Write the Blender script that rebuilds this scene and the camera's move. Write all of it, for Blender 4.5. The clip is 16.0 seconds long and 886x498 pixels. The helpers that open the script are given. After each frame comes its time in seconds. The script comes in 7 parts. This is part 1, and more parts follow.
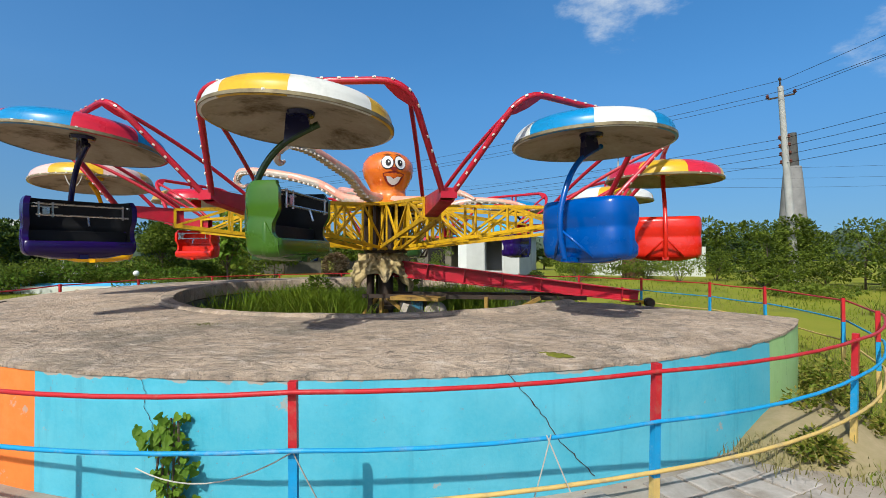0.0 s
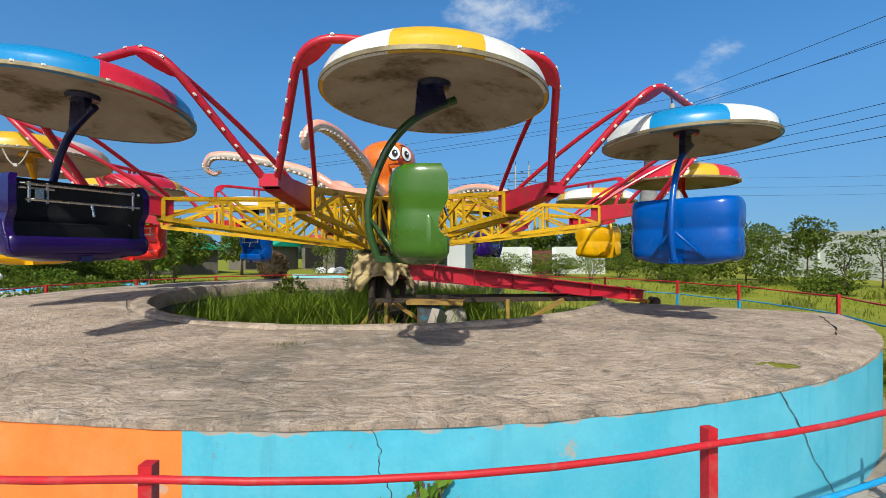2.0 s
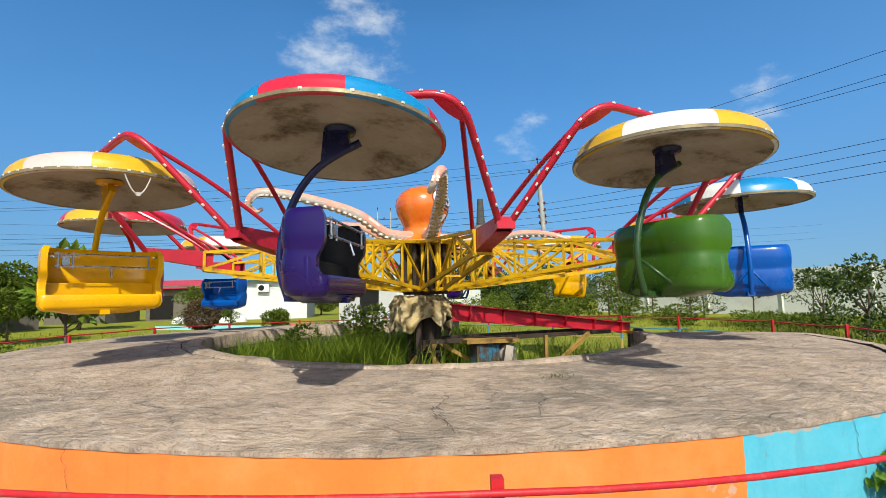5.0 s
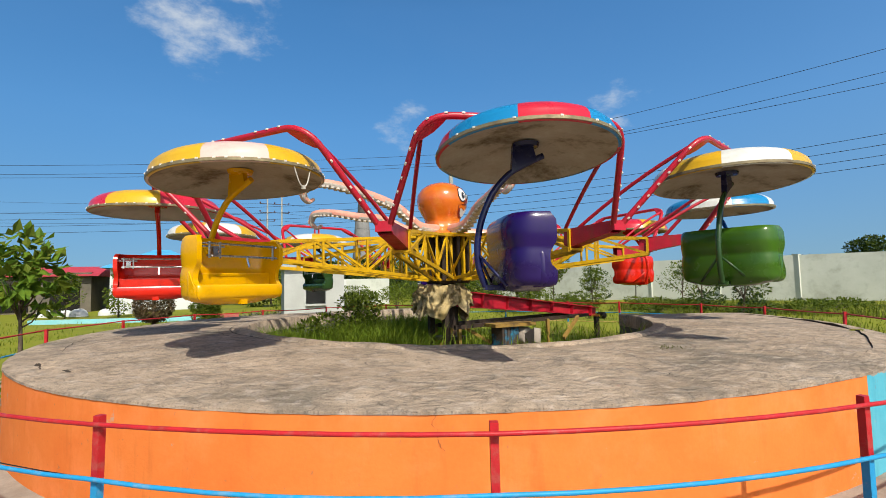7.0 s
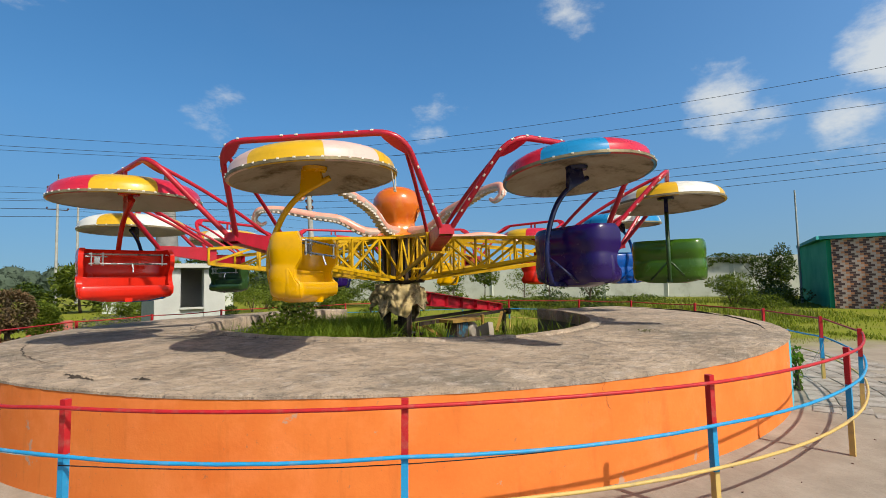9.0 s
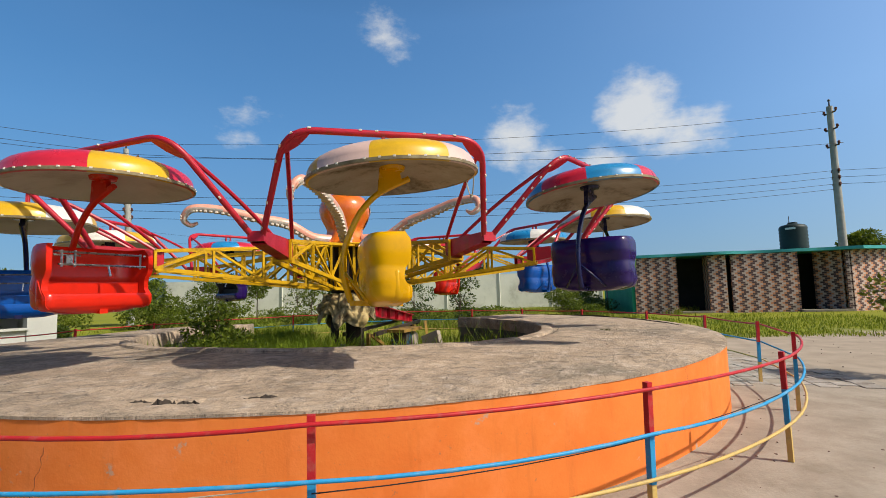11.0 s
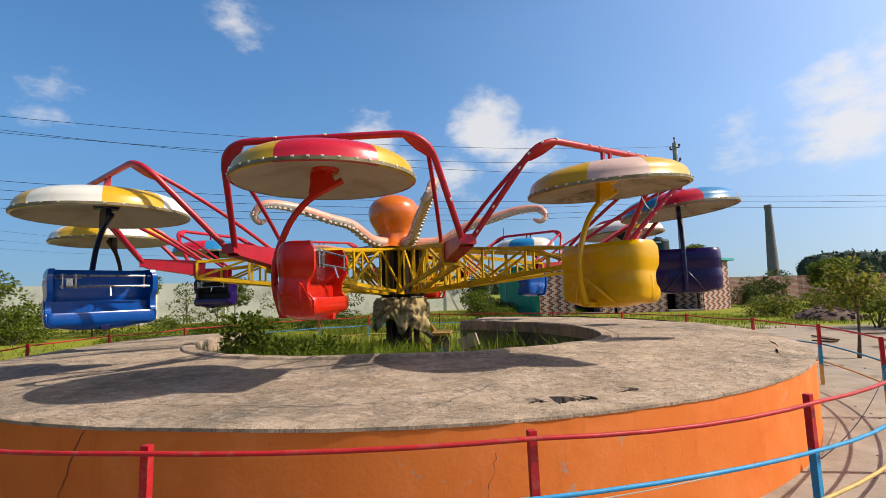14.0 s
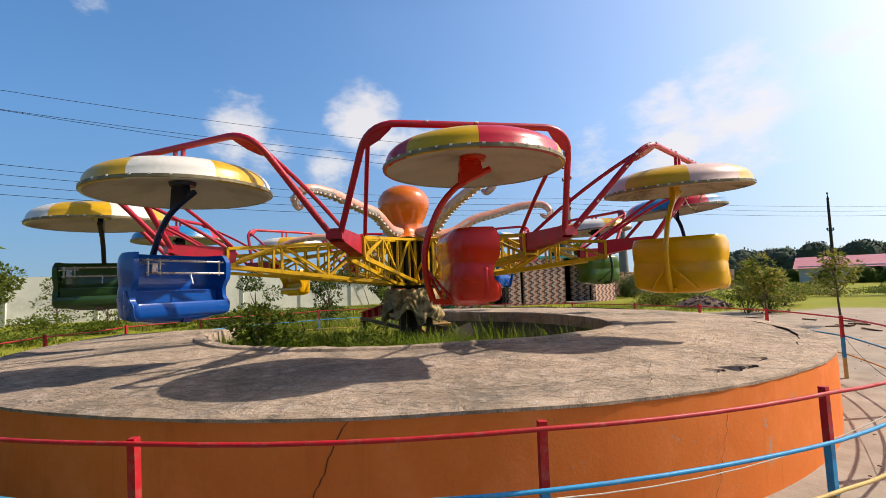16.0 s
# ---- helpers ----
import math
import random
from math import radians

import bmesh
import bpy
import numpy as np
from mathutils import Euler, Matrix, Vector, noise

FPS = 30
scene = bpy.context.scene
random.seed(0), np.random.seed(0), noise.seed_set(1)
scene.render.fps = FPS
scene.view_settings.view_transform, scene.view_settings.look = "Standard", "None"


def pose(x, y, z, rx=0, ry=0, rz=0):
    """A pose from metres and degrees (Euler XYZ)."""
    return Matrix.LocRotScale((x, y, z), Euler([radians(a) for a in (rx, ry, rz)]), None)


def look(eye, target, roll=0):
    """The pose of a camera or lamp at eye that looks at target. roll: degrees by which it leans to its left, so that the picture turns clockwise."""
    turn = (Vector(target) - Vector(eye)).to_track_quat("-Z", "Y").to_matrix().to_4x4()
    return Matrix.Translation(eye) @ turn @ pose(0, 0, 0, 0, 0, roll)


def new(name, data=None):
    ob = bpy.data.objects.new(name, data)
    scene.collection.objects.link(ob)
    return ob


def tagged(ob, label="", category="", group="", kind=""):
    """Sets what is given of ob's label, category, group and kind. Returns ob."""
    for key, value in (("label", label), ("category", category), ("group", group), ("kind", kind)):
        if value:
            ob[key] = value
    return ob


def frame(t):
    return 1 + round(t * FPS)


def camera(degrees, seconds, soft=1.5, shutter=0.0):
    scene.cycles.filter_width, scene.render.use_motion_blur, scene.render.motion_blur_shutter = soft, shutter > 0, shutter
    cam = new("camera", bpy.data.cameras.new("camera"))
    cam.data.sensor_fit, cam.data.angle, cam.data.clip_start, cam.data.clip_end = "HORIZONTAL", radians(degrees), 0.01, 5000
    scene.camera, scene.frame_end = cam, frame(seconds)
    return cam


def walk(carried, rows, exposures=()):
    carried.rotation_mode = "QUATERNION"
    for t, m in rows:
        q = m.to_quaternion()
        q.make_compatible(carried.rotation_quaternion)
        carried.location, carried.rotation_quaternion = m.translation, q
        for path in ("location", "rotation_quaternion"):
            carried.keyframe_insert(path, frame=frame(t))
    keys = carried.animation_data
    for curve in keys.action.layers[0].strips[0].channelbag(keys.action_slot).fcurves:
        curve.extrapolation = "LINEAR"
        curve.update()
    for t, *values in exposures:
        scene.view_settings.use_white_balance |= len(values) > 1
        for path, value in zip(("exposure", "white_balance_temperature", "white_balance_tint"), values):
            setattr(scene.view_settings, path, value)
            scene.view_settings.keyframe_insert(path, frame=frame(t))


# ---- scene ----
# Camera: carried round a small octopus ride in a park. x right, y away from the start, z up; the ride's axis is the origin.
cam = camera(84.96, 16.0, soft=0.45)
PATH = [
    (0.0, 3.583, -7.013, 1.334, 20.33, 0.63, -0.13),
    (0.5, 3.117, -7.046, 1.347, 18.60, 0.29, -0.28),
    (1.0, 2.631, -7.089, 1.359, 16.42, 0.20, -0.31),
    (1.5, 2.162, -7.036, 1.361, 13.00, 0.31, -0.10),
    (2.0, 1.689, -6.950, 1.354, 7.07, 0.47, -0.06),
    (2.5, 1.203, -6.856, 1.351, 0.20, 1.35, -0.13),
    (3.0, 0.712, -6.838, 1.354, -5.62, 2.47, -0.26),
    (3.5, 0.209, -6.926, 1.351, -9.72, 3.70, -0.59),
    (4.0, -0.293, -7.018, 1.335, -11.13, 4.93, -0.85),
    (4.5, -0.771, -7.093, 1.320, -11.85, 5.62, -1.11),
    (5.0, -1.256, -7.150, 1.325, -12.02, 5.61, -1.17),
    (5.2, -1.451, -7.178, 1.322, -12.23, 5.38, -1.27),
    (7.3, -3.904, -6.890, 1.393, -29.54, 3.87, -1.17),
    (7.5, -4.119, -6.830, 1.402, -31.40, 3.82, -1.12),
    (8.0, -4.624, -6.626, 1.417, -36.04, 3.50, -1.02),
    (8.5, -5.149, -6.386, 1.410, -41.49, 3.71, -1.04),
    (9.0, -5.595, -6.071, 1.392, -47.32, 3.69, -1.33),
    (9.2, -5.764, -5.932, 1.381, -49.81, 4.09, -1.15),
    (11.3, -6.999, -3.943, 1.345, -71.39, 4.69, -1.84),
    (11.5, -7.071, -3.758, 1.343, -72.76, 4.54, -1.93),
    (12.0, -7.245, -3.281, 1.353, -75.77, 4.62, -2.20),
    (12.5, -7.407, -2.787, 1.365, -78.52, 4.91, -2.36),
    (13.0, -7.575, -2.261, 1.384, -81.04, 5.01, -2.25),
    (13.5, -7.672, -1.712, 1.403, -83.62, 5.01, -1.97),
    (14.0, -7.790, -1.171, 1.422, -86.27, 5.02, -1.86),
    (14.5, -7.862, -0.621, 1.431, -89.13, 4.88, -1.77),
    (15.0, -7.892, -0.067, 1.425, -92.36, 4.57, -1.27),
    (15.5, -7.837, 0.473, 1.419, -96.38, 4.28, -1.11),
    (16.0, -7.785, 0.974, 1.422, -100.79, 3.99, -1.99),
]
walk(cam, [(t, pose(x, y, z, 90 + pitch, 0, yaw) @ pose(0, 0, 0, 0, 0, roll)) for t, x, y, z, yaw, pitch, roll in PATH],
     [(0.0, 0.09, 6200, 3), (1.5, 0.10, 6200, 3), (3.5, 0.20, 6350, 3), (5.0, 0.25, 6450, 3), (7.5, 0.07, 6700, 4), (9.0, 0.03, 6800, 4), (12.0, 0.08, 7050, 8), (14.0, 0.18, 7100, 10), (16.0, 0.25, 7200, 12)])

# ---- world, sun and exposure ----
SUN_AZ, SUN_EL = radians(-93), radians(45.5)
SUN_WAY = Vector((math.cos(SUN_AZ) * math.cos(SUN_EL), math.sin(SUN_AZ) * math.cos(SUN_EL), math.sin(SUN_EL)))
world = bpy.data.worlds.new("sky")
scene.world = world
world.use_nodes = True
wt = world.node_tree
wt.nodes.clear()


def wnode(kind, **values):
    n = wt.nodes.new(kind)
    for k, v in values.items():
        n.inputs[k].default_value = v
    return n


w_out = wnode("ShaderNodeOutputWorld")
w_bg = wnode("ShaderNodeBackground", Strength=0.094)
w_sky = wnode("ShaderNodeTexSky")
w_sky.sky_type = "NISHITA"
w_sky.sun_disc = False
w_sky.sun_elevation = SUN_EL
w_sky.sun_rotation = math.pi / 2 - SUN_AZ
w_sky.altitude = 10
w_sky.air_density, w_sky.dust_density, w_sky.ozone_density = 1.0, 3.2, 3.0
w_co = wnode("ShaderNodeTexCoord")
# the haze layer is thin: the blue reaches down to the horizon
w_lift = wnode("ShaderNodeVectorMath")
w_lift.operation = "MULTIPLY_ADD"
w_lift.inputs[1].default_value = (1.0, 1.0, 0.78)
w_lift.inputs[2].default_value = (0.0, 0.0, 0.115)
wt.links.new(w_co.outputs["Generated"], w_lift.inputs[0])
wt.links.new(w_lift.outputs[0], w_sky.inputs["Vector"])
# cumulus clouds: soft round areas of the sky broken up by noise (direction x, y, z, cosine of the radius)
CLOUDS = [
    (0.0, 0.875, 0.485, 0.984, 0.58), (0.69, 0.65, 0.312, 0.9962, 0.52), (0.36, 0.88, 0.308, 0.9965, 0.58),
    (0.932, 0.197, 0.305, 0.9955, 0.70), (0.954, 0.15, 0.25, 0.996, 0.55), (0.775, 0.398, 0.49, 0.9965, 0.58),
    (0.947, -0.03, 0.325, 0.9945, 0.94), (0.975, 0.03, 0.222, 0.9955, 0.66), (0.93, -0.10, 0.27, 0.994, 0.6),
    (0.70, -0.66, 0.273, 0.988, 0.84), (0.775, -0.575, 0.26, 0.992, 0.80), (0.847, -0.478, 0.232, 0.996, 0.58), (0.55, -0.77, 0.33, 0.975, 0.52),
]
w_noise = wnode("ShaderNodeTexNoise", Scale=9.0, Detail=9.0, Roughness=0.62)
w_big = wnode("ShaderNodeTexNoise", Scale=3.2, Detail=5.0, Roughness=0.55)
w_map = wnode("ShaderNodeMapping", Scale=(1.0, 1.0, 1.9))
wt.links.new(w_co.outputs["Generated"], w_map.inputs[0])
wt.links.new(w_map.outputs[0], w_noise.inputs["Vector"])
wt.links.new(w_map.outputs[0], w_big.inputs["Vector"])
total = None
for x, y, z, edge, weight in CLOUDS:
    way = Vector((x, y, z)).normalized()
    dot = wnode("ShaderNodeVectorMath")
    dot.operation = "DOT_PRODUCT"
    dot.inputs[1].default_value = way
    wt.links.new(w_co.outputs["Generated"], dot.inputs[0])
    fade = wnode("ShaderNodeMapRange")
    for i, v in enumerate((edge, 1.0, 0.0, weight), 1):
        fade.inputs[i].default_value = v
    wt.links.new(dot.outputs["Value"], fade.inputs[0])
    if total is None:
        total = fade.outputs[0]
    else:
        most = wnode("ShaderNodeMath")
        most.operation = "MAXIMUM"
        wt.links.new(total, most.inputs[0])
        wt.links.new(fade.outputs[0], most.inputs[1])
        total = most.outputs[0]
w_sum = wnode("ShaderNodeMath")
w_sum.operation = "MULTIPLY_ADD"
w_sum.inputs[1].default_value = 1.5
wt.links.new(w_noise.outputs["Fac"], w_sum.inputs[0])
wt.links.new(total, w_sum.inputs[2])
w_cut = wnode("ShaderNodeMapRange")
w_cut.interpolation_type = "SMOOTHSTEP"
for i, v in enumerate((1.12, 1.68, 0.0, 0.80), 1):
    w_cut.inputs[i].default_value = v
wt.links.new(w_sum.outputs[0], w_cut.inputs[0])
w_haze = wnode("ShaderNodeMapRange")
for i, v in enumerate((0.5, 0.8, 0.0, 0.012), 1):
    w_haze.inputs[i].default_value = v
wt.links.new(w_big.outputs["Fac"], w_haze.inputs[0])
w_any = wnode("ShaderNodeMath")
w_any.operation = "MAXIMUM"
wt.links.new(w_cut.outputs[0], w_any.inputs[0])
wt.links.new(w_haze.outputs[0], w_any.inputs[1])
w_mix = wnode("ShaderNodeMix")
w_mix.data_type = "RGBA"
wt.links.new(w_any.outputs[0], w_mix.inputs[0])
w_deep = wnode("ShaderNodeHueSaturation", Hue=0.500, Saturation=1.33, Value=1.0)
wt.links.new(w_sky.outputs[0], w_deep.inputs["Color"])
# thin haze lights the sky more on the sun's side
w_side = wnode("ShaderNodeVectorMath")
w_side.operation = "DOT_PRODUCT"
w_side.inputs[1].default_value = (0.72, -0.69, 0.0)
wt.links.new(w_co.outputs["Generated"], w_side.inputs[0])
w_glow = wnode("ShaderNodeMapRange")
for i, v in enumerate((-0.8, 0.85, 1.78, 2.1), 1):
    w_glow.inputs[i].default_value = v
wt.links.new(w_side.outputs["Value"], w_glow.inputs[0])
# and the sky deepens overhead
w_up = wnode("ShaderNodeSeparateXYZ")
wt.links.new(w_co.outputs["Generated"], w_up.inputs[0])
w_dome = wnode("ShaderNodeMapRange")
for i, v in enumerate((0.50, 0.95, 1.0, 0.25), 1):
    w_dome.inputs[i].default_value = v
wt.links.new(w_up.outputs["Z"], w_dome.inputs[0])
w_low = wnode("ShaderNodeMapRange")
for i, v in enumerate((0.0, 0.30, 0.74, 1.0), 1):
    w_low.inputs[i].default_value = v
wt.links.new(w_up.outputs["Z"], w_low.inputs[0])
w_fall = wnode("ShaderNodeMath")
w_fall.operation = "MULTIPLY"
wt.links.new(w_dome.outputs[0], w_fall.inputs[0])
wt.links.new(w_low.outputs[0], w_fall.inputs[1])
w_both = wnode("ShaderNodeMath")
w_both.operation = "MULTIPLY"
wt.links.new(w_glow.outputs[0], w_both.inputs[0])
wt.links.new(w_fall.outputs[0], w_both.inputs[1])
wt.links.new(w_both.outputs[0], w_deep.inputs["Value"])
wt.links.new(w_deep.outputs[0], w_mix.inputs[6])
w_mix.inputs[7].default_value = (8.0, 8.1, 8.5, 1.0)
wt.links.new(w_mix.outputs[2], w_bg.inputs["Color"])
wt.links.new(w_bg.outputs[0], w_out.inputs[0])

sun_data = bpy.data.lights.new("sun", "SUN")
sun_data.energy, sun_data.angle, sun_data.color = 5.0, radians(0.55), (1.0, 0.95, 0.87)
sun = new("sun", sun_data)
sun.matrix_world = look(SUN_WAY * 60, (0, 0, 0))

# ---- materials ----
def dull(c):
    """Cuts base colours to 0.76, so that shade deepens under the raised exposure."""
    return tuple(v * 0.76 for v in c[:3])


def material(name, colour, rough=0.5, metal=0.0, second=None, scale=6.0, amount=0.5, grain=60.0, bump=0.15, spread=0.0, coat=0.0, dirt=None, dirt_amount=0.0, dirt_scale=2.0, detail=6.0):
    """A surface whose colour wanders between two tones at a coarse and a fine scale, with fine relief and optional dirt patches."""
    m = bpy.data.materials.new(name)
    m.use_nodes = True
    nt = m.node_tree
    b = nt.nodes["Principled BSDF"]
    b.inputs["Metallic"].default_value = metal
    b.inputs["Coat Weight"].default_value = coat
    b.inputs["Specular IOR Level"].default_value = 0.12 if rough >= 0.75 else 0.22 if rough >= 0.42 else 0.32
    b.inputs["Coat Roughness"].default_value = 0.12
    co = nt.nodes.new("ShaderNodeTexCoord")
    def noise_at(s, d=detail, r=0.6):
        n = nt.nodes.new("ShaderNodeTexNoise")
        n.inputs["Scale"].default_value, n.inputs["Detail"].default_value, n.inputs["Roughness"].default_value = s, d, r
        nt.links.new(co.outputs["Object"], n.inputs["Vector"])
        return n.outputs["Fac"]
    def ranged(out, a, z, lo, hi):
        n = nt.nodes.new("ShaderNodeMapRange")
        for i, v in enumerate((a, z, lo, hi), 1):
            n.inputs[i].default_value = v
        nt.links.new(out, n.inputs[0])
        return n.outputs[0]
    def mixed(fac, c1, c2):
        n = nt.nodes.new("ShaderNodeMix")
        n.data_type = "RGBA"
        for socket, v in ((0, fac), (6, c1), (7, c2)):
            if isinstance(v, (tuple, list)):
                n.inputs[socket].default_value = (*v[:3], 1.0)
            elif isinstance(v, float):
                n.inputs[socket].default_value = v
            else:
                nt.links.new(v, n.inputs[socket])
        return n.outputs[2]
    colour, second = dull(colour), dull(second or tuple(c * 0.72 for c in colour))
    dirt = dull(dirt) if dirt else None
    coarse, fine = noise_at(scale), noise_at(grain, 3.0)
    tone = mixed(ranged(coarse, 0.35, 0.7, 0.0, amount), colour, second)
    tone = mixed(ranged(fine, 0.35, 0.75, 0.0, amount * 0.35), tone, second)
    if spread:
        info = nt.nodes.new("ShaderNodeObjectInfo")
        hsv = nt.nodes.new("ShaderNodeHueSaturation")
        nt.links.new(ranged(info.outputs["Random"], 0.0, 1.0, 1.0 - spread, 1.0 + spread), hsv.inputs["Value"])
        nt.links.new(tone, hsv.inputs["Color"])
        tone = hsv.outputs[0]
    if dirt:
        tone = mixed(ranged(noise_at(dirt_scale, 8.0, 0.68), 0.52, 0.66, 0.0, dirt_amount), tone, dirt)
    nt.links.new(tone, b.inputs["Base Color"])
    nt.links.new(ranged(coarse, 0.3, 0.7, max(rough - 0.07, 0.03), min(rough + 0.1, 1.0)), b.inputs["Roughness"])
    if bump:
        bm_node = nt.nodes.new("ShaderNodeBump")
        bm_node.inputs["Strength"].default_value, bm_node.inputs["Distance"].default_value = bump, 0.01
        nt.links.new(fine, bm_node.inputs["Height"])
        nt.links.new(bm_node.outputs[0], b.inputs["Normal"])
    m["tone_done"] = 1
    return m


def gloss(name, colour, rough=0.22, dirt=None, dirt_amount=0.25, amount=0.3):
    dirt = dirt or tuple(c * 0.45 + 0.006 for c in colour)
    return material(name, colour, rough, second=tuple(c * 0.7 for c in colour), scale=3.0, amount=amount, grain=40, bump=0.05, coat=0.12, dirt=dirt, dirt_amount=dirt_amount, dirt_scale=5.0)


PURPLE = gloss("violet fibreglass", (0.018, 0.004, 0.090))
GREEN = gloss("green fibreglass", (0.052, 0.135, 0.010))
OLIVE = gloss("dark green fibreglass", (0.03, 0.075, 0.02))
BLUE = gloss("blue fibreglass", (0.001, 0.085, 0.40))
RED = gloss("red fibreglass", (0.72, 0.020, 0.008))
YELLOW = gloss("yellow fibreglass", (0.86, 0.44, 0.002), dirt_amount=0.22)
NAVY = gloss("navy painted steel", (0.012, 0.015, 0.08))
# shade and grime inside two tubs, put into the colour of their inner faces
SHADED_INSIDE = material("tub inside coloured near-black for shade and dirt", (0.010, 0.010, 0.012), 0.6, second=(0.022, 0.022, 0.02), scale=5, amount=0.6)
INSIDE_MATS = {GREEN.name: SHADED_INSIDE, PURPLE.name: SHADED_INSIDE}     # tubs whose inside is near-black, for the shade and dirt in it
C_RED = gloss("canopy red", (0.62, 0.022, 0.05), 0.3)
C_BLUE = gloss("canopy blue", (0.015, 0.24, 0.52), 0.3)
C_YELLOW = gloss("canopy yellow", (0.72, 0.42, 0.02), 0.35)
C_WHITE = gloss("canopy white", (0.78, 0.76, 0.70), 0.35, dirt_amount=0.3)
C_PINK = gloss("canopy pale pink", (0.76, 0.52, 0.46), 0.4)
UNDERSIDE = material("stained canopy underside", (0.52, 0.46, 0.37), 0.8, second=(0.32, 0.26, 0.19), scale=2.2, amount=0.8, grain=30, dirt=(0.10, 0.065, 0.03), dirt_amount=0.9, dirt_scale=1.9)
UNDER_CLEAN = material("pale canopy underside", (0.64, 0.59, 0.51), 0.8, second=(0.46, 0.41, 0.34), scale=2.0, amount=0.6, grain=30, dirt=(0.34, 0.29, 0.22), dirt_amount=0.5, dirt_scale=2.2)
TRIM = material("dull rim strip", (0.34, 0.28, 0.16), 0.5, second=(0.16, 0.12, 0.07), scale=9, amount=0.9, metal=0.3, bump=0.1)
RED_STEEL = material("red painted steel", (0.56, 0.012, 0.035), 0.38, second=(0.30, 0.01, 0.02), scale=7, amount=0.5, dirt=(0.20, 0.06, 0.03), dirt_amount=0.4, dirt_scale=9, coat=0.15)
YELLOW_STEEL = material("yellow painted steel", (0.76, 0.43, 0.006), 0.5, second=(0.44, 0.24, 0.010), scale=5, amount=0.55, dirt=(0.14, 0.07, 0.02), dirt_amount=0.7, dirt_scale=4)
# rust and dirt, darkened further to carry the shade down in the pit
RUSTY_SHADED_YELLOW = material("rusty yellow steel", (0.40, 0.24, 0.05), 0.7, second=(0.20, 0.11, 0.04), scale=5, amount=0.8, dirt=(0.06, 0.04, 0.025), dirt_amount=0.8, dirt_scale=5)
DARK_STEEL = material("dark oily steel", (0.035, 0.028, 0.022), 0.6, second=(0.075, 0.042, 0.026), scale=8, amount=0.8, metal=0.0)
CHROME = material("dull chrome", (0.62, 0.62, 0.62), 0.28, metal=1.0, second=(0.35, 0.34, 0.32), scale=20, amount=0.6, bump=0.05)
MOTOR = material("rusty blue motor paint", (0.10, 0.07, 0.05), 0.6, second=(0.05, 0.035, 0.03), scale=5, amount=0.8, dirt=(0.02, 0.22, 0.36), dirt_amount=0.95, dirt_scale=3.0)
BULB = material("milky bulb cap", (0.85, 0.80, 0.68), 0.3, second=(0.7, 0.5, 0.4), scale=30, amount=0.4, bump=0)
WIRE = material("pale flex", (0.55, 0.52, 0.45), 0.6, bump=0)
OCTO = material("orange octopus paint", (0.80, 0.20, 0.015), 0.2, second=(0.55, 0.07, 0.01), scale=2.2, amount=0.6, coat=0.6, dirt=(0.85, 0.42, 0.05), dirt_amount=0.35, dirt_scale=1.5, bump=0.04)
OCTO_PINK = material("salmon tentacle paint", (0.84, 0.43, 0.32), 0.4, second=(0.60, 0.20, 0.13), scale=6, amount=0.6, coat=0.2)
OCTO_PALE = material("cream sucker paint", (0.80, 0.72, 0.62), 0.45, second=(0.5, 0.4, 0.33), scale=25, amount=0.6)
WHITE_PAINT = material("white gloss paint", (0.82, 0.81, 0.78), 0.3, bump=0.02)
BLACK_PAINT = material("black gloss paint", (0.02, 0.015, 0.015), 0.3, bump=0)
FACE_RED = material("brown red paint", (0.25, 0.03, 0.02), 0.35, bump=0)
TARP = material("weathered tan tarpaulin", (0.52, 0.37, 0.14), 0.8, second=(0.40, 0.33, 0.21), scale=3, amount=0.9, grain=25, bump=0.4, dirt=(0.09, 0.06, 0.035), dirt_amount=0.9, dirt_scale=5)
LEAF_A = material("glossy green leaf", (0.07, 0.115, 0.014), 0.5, second=(0.14, 0.18, 0.026), scale=2.5, amount=0.9, bump=0)
LEAF_B = material("yellow green leaf", (0.235, 0.28, 0.03), 0.5, second=(0.105, 0.155, 0.022), scale=2.0, amount=0.9, bump=0)
LEAF_D = material("dark green leaf", (0.026, 0.055, 0.013), 0.6, second=(0.05, 0.085, 0.02), scale=1.5, amount=0.9, bump=0)
LEAF_CREEPER = material("bright creeper leaf", (0.21, 0.32, 0.03), 0.5, second=(0.11, 0.22, 0.03), scale=9, amount=0.9, bump=0)
# the haze of distance is mixed into this leaf colour
LEAF_FAR = material("distant foliage greyed for haze", (0.085, 0.115, 0.08), 0.9, second=(0.06, 0.085, 0.06), scale=0.4, amount=0.9, bump=0)
LEAF_MANGO = material("olive mango leaf", (0.31, 0.31, 0.05), 0.5, second=(0.37, 0.29, 0.075), scale=3, amount=0.9, bump=0)
LEAF_MAUVE = material("mauve flower", (0.30, 0.20, 0.30), 0.7, second=(0.12, 0.12, 0.08), scale=6, amount=0.9, bump=0)
LEAF_BROWN = material("bronze topiary leaf", (0.17, 0.095, 0.045), 0.6, second=(0.08, 0.07, 0.03), scale=3, amount=0.9, bump=0)
GRASS = material("fresh grass blade", (0.25, 0.33, 0.022), 0.6, second=(0.36, 0.37, 0.05), scale=1.3, amount=0.9, bump=0)
# darker copy of the grass green, with the pit's shadow in its tone
PIT_GRASS = material("pit grass blade darkened for shadow", (0.15, 0.25, 0.02), 0.6, second=(0.26, 0.32, 0.03), scale=1.6, amount=0.9, bump=0)
DRY_GRASS = material("dry grass blade", (0.36, 0.29, 0.12), 0.6, second=(0.20, 0.20, 0.06), scale=1.5, amount=0.9, bump=0)
